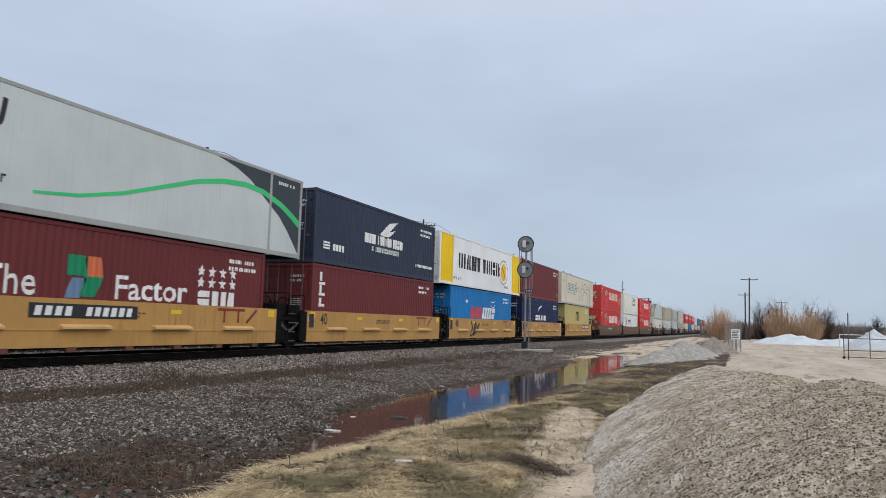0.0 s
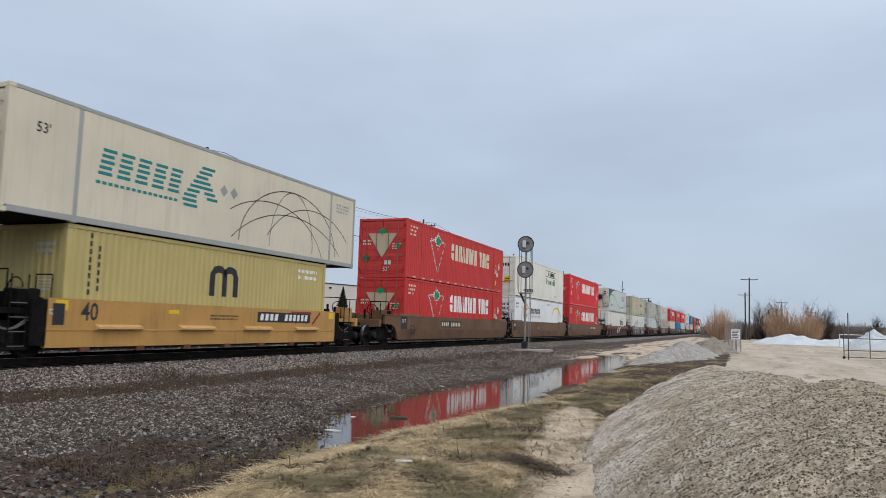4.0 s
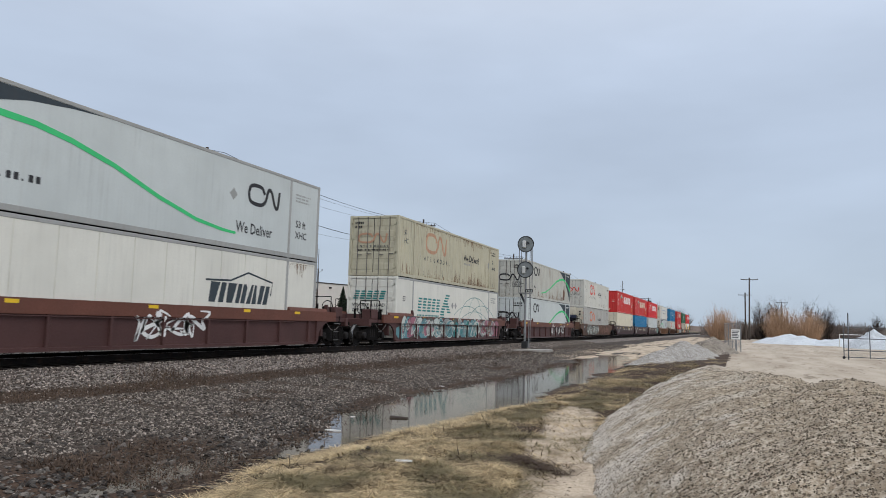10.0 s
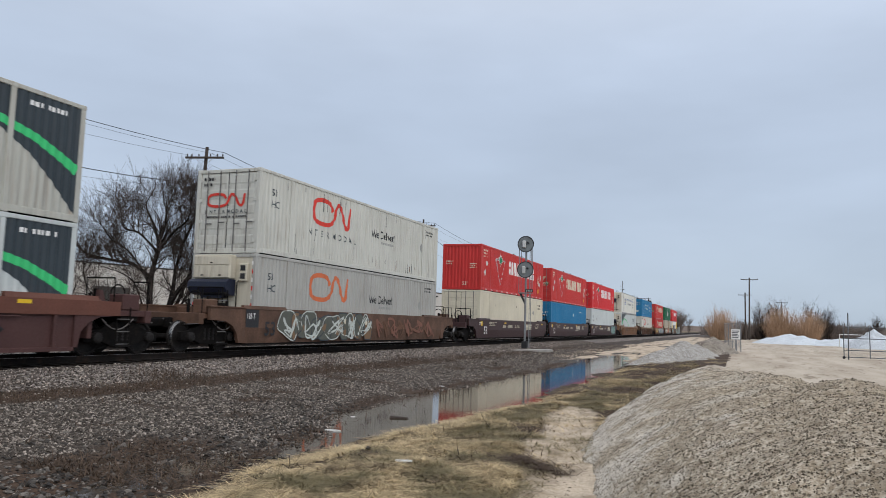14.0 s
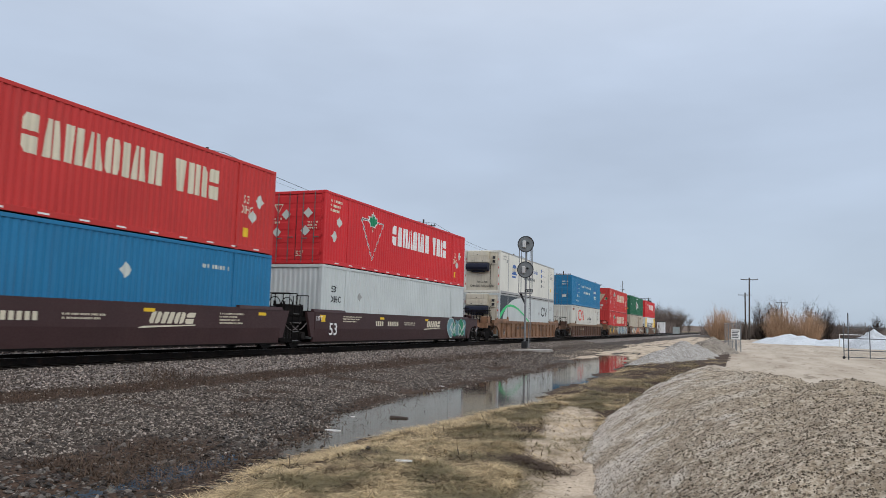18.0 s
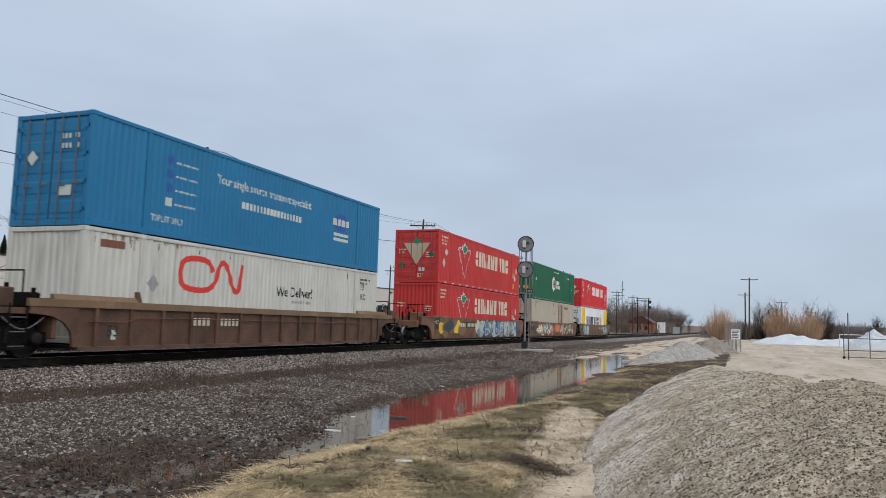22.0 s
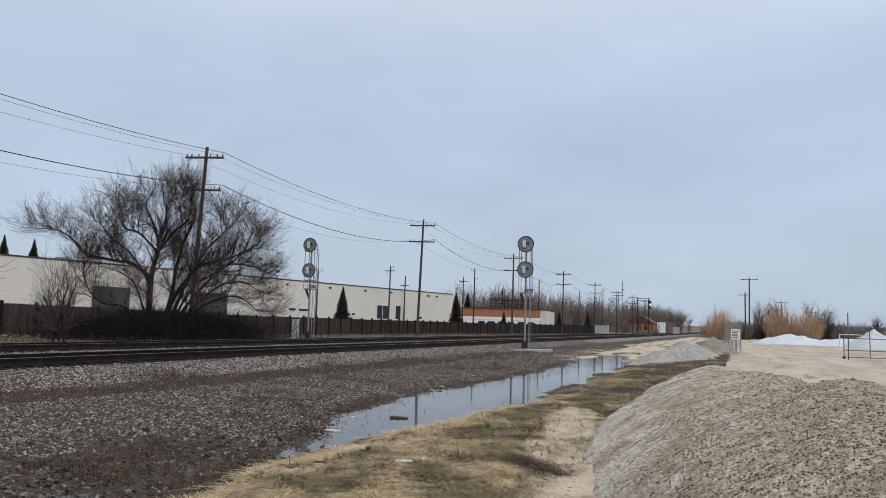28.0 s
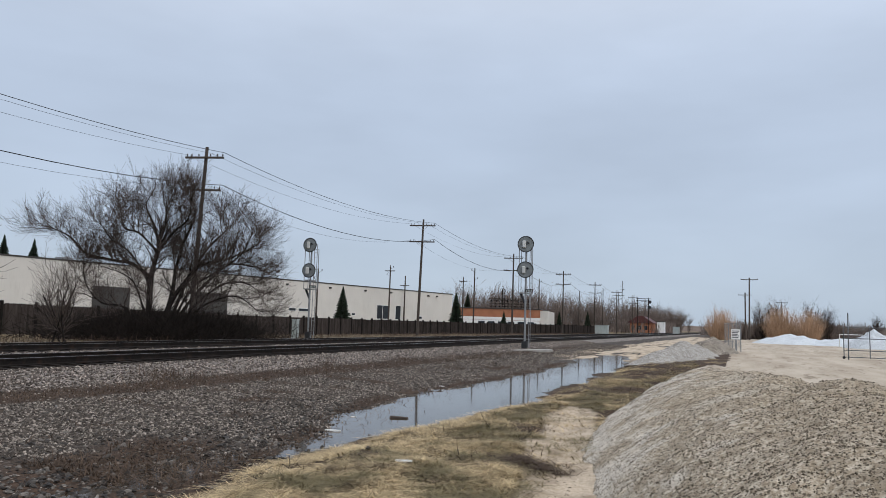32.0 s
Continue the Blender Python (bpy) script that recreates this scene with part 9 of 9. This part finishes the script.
    for u0, u1, inks, kind in marks:
        # spray-painted tags: swirling strokes over blocks of colour
        u = u0
        k = 0
        while u < u1:
            w = rng.uniform(0.55, 1.0)
            ink = inks[k % len(inks)]
            def curl(cu, cv, ru, rv, n=9):
                ring = [(cu + ru * rng.uniform(0.5, 1.25) * math.cos(2 * math.pi * i / n), cv + rv * rng.uniform(0.5, 1.3) * math.sin(2 * math.pi * i / n)) for i in range(n)]
                out = []
                for i in range(n):
                    p0, p1, p2, p3 = ring[i - 1], ring[i], ring[(i + 1) % n], ring[(i + 2) % n]
                    for q in range(3):
                        t = q / 3
                        out.append(tuple(0.5 * (2 * p1[j] + (p2[j] - p0[j]) * t + (2 * p0[j] - 5 * p1[j] + 4 * p2[j] - p3[j]) * t * t + (3 * p1[j] - p0[j] - 3 * p2[j] + p3[j]) * t ** 3) for j in (0, 1)))
                return [(p, min(1.36, max(0.30, q))) for p, q in out]
            if kind == "haze":
                put("spray_paint", [curl(u + w * 0.5, rng.uniform(0.6, 1.0), w * 0.8, 0.38, 8)], ink, "", 0.0045 + 0.0008 * (k % 3))
                u += w * 0.8
                k += 1
                continue
            if kind == "block":
                blob = curl(u + w * 0.5, 0.82, w * rng.uniform(0.6, 0.85), 0.55, rng.choice((5, 6, 7, 8)))
                put("spray_paint", [blob], ink, "", 0.006 + 0.0012 * (k % 4))
                put("spray_line", band(blob + blob[:1], 0.04), "pale" if k % 3 == 0 else "charcoal", "", 0.0125)
                if rng.random() < 0.8:
                    spot = curl(u + w * rng.uniform(0.3, 0.7), rng.uniform(0.6, 1.0), w * 0.2, 0.16, 6)
                    put("spray_paint", [spot], inks[(k + 2) % len(inks)], "", 0.0135)
            pts = [(u + rng.uniform(-0.1, w), 0.38 + rng.random() * 0.85) for _ in range(7)]
            wild = []
            for i in range(len(pts) - 1):
                for q in range(5):
                    t = q / 5
                    p0, p1, p2, p3 = pts[max(0, i - 1)], pts[i], pts[i + 1], pts[min(len(pts) - 1, i + 2)]
                    wild.append(tuple(0.5 * (2 * p1[j] + (p2[j] - p0[j]) * t + (2 * p0[j] - 5 * p1[j] + 4 * p2[j] - p3[j]) * t * t + (3 * p1[j] - p0[j] - 3 * p2[j] + p3[j]) * t ** 3) for j in (0, 1)))
            wild = [(p, min(1.34, max(0.32, q))) for p, q in wild]
            put("spray_line", band(wild, [0.03 + (0.05 if kind == "block" else 0.085) * math.sin(math.pi * i / len(wild)) for i in range(len(wild))]), ("pale", "pale", ink)[k % 3] if kind == "block" else ink, "", 0.015)
            u += w * (0.62 if kind == "block" else 0.62)
            k += 1
    return car


J, C = "joint", "coupler"
yellow = "ochre-yellow well car unit with side ledges, carrying stacked containers"
for i, (s, e) in enumerate(((-220.4, -208.2), (-205.1, -192.9), (-190.3, -178.1), (-175.1, -162.9), (-160.0, -147.8))):
    well_car(yellow, s, e, "yellow", CAR_YELLOW, "none" if i else C, J if i < 4 else C, 3.0 if i == 0 else 7.6 if i == 4 else None, None, i + 1, ((3.0, 4.2, ("black",), "line"),) if i == 2 else ())
brown = "plain brown well car unit with smooth sides, carrying stacked containers"
for i, s in enumerate((-140.4, -121.05, -101.95)):
    well_car(brown, s, s + 16.154, "smooth", CAR_BROWN, "none" if i else C, J if i < 2 else C, 4.6 if i == 0 else 10.6 if i == 2 else None, None, i + 7)
well_car("oxide-red well car with side posts and light spray paint", -78.4, -62.25, "ribbed", CAR_RED, C, C, None, CAR_TOP, 21, ((7.0, 9.6, ("white",), "line"),))
well_car("oxide-red well car with side posts covered in bright spray paint", -55.0, -38.85, "ribbed", CAR_RED, C, C, None, CAR_TOP, 22, ((0.4, 15.6, ("aqua", "pink", "grey", "aqua", "pink", "moss"), "haze"), (0.6, 5.0, ("pale", "aqua", "pink", "grey"), "block"), (5.0, 11.4, ("aqua", "teal", "grey", "aqua"), "block"), (11.4, 15.4, ("pink", "faded", "grey", "pink"), "block")))
well_car("oxide-red well car with side posts and white spray-painted strokes", -31.6, -15.45, "ribbed", CAR_RED, C, C, None, CAR_TOP, 23, ((8.6, 13.6, ("white", "black", "white"), "line"), (8.4, 8.8, ("pink",), "block")))
well_car("rust-brown well car with smooth sides and faded spray paint", -8.15, 8.0, "smooth", CAR_RUST, C, C, 5.0, None, 24, ((1.6, 8.0, ("moss", "stain", "moss"), "block"), (9.0, 15.0, ("faded", "rust", "faded"), "line")))
dark = "dark brown well car unit with smooth sides and pale markings"
for i, s in enumerate((15.45, 34.75, 54.3)):
    well_car(dark, s, s + 16.154, "smooth", CAR_DARK, "none" if i else C, J if i < 2 else C, None, None, i + 31, ((13.6, 15.8, ("aqua", "leaf"), "block"),) if i == 2 else ())
well_car("rusty orange well car with side posts", 77.7, 93.85, "ribbed", CAR_ORANGE, C, C, None, CAR_ORANGE, 41, ())
well_car("brown well car with side posts and a worn yellow top edge", 101.55, 117.75, "ribbed", CAR_RUST, C, C, None, CAR_EDGE, 42, ())
tagged_brown = "rust-brown well car unit with smooth sides and spray paint"
for i, s in enumerate((125.0, 145.05, 165.1)):
    m = (((0.2, 3.4, ("yellow", "stain", "charcoal", "stain"), "haze"), (6.2, 14.6, ("cream", "aqua", "pale"), "haze"), (6.8, 15.0, ("sky", "pale", "blue", "aqua", "grey"), "block")), ((0.9, 4.6, ("stain", "aqua", "yellow", "stain"), "haze"), (6.4, 10.4, ("orange", "faded", "orange", "yellow"), "haze"), (1.2, 6.0, ("white", "cream"), "line"), (9.8, 15.4, ("cream", "pale", "stain"), "line")), ((1.0, 3.6, ("aqua", "cream"), "block"), (13.0, 15.6, ("grey", "leaf"), "block")))[i]
    well_car(tagged_brown, s, s + 16.154, "smooth", CAR_TAN, "none" if i else C, J if i < 2 else C, (3.1, None, 9.8)[i], None, i + 51, m)


# ---- what moves ----
def motions():
    times = [2.0 * k for k in range(17)]
    for ob, y0, z in MOVING:
        walk(ob, [(t, pose(TRACK_X, y0 - travel(t), z)) for t in times])
    # wheels roll: the turn follows the way run, at a radius of 0.456 m
    turns = [(k / FPS, math.degrees((travel(k / FPS) - travel(0)) / 0.456)) for k in range(int(32 * FPS) + 1)]
    for ws, u in WHEELSETS:
        walk(ws, [(t, pose(0, u, 0.46, a % 360.0)) for t, a in turns])


motions()
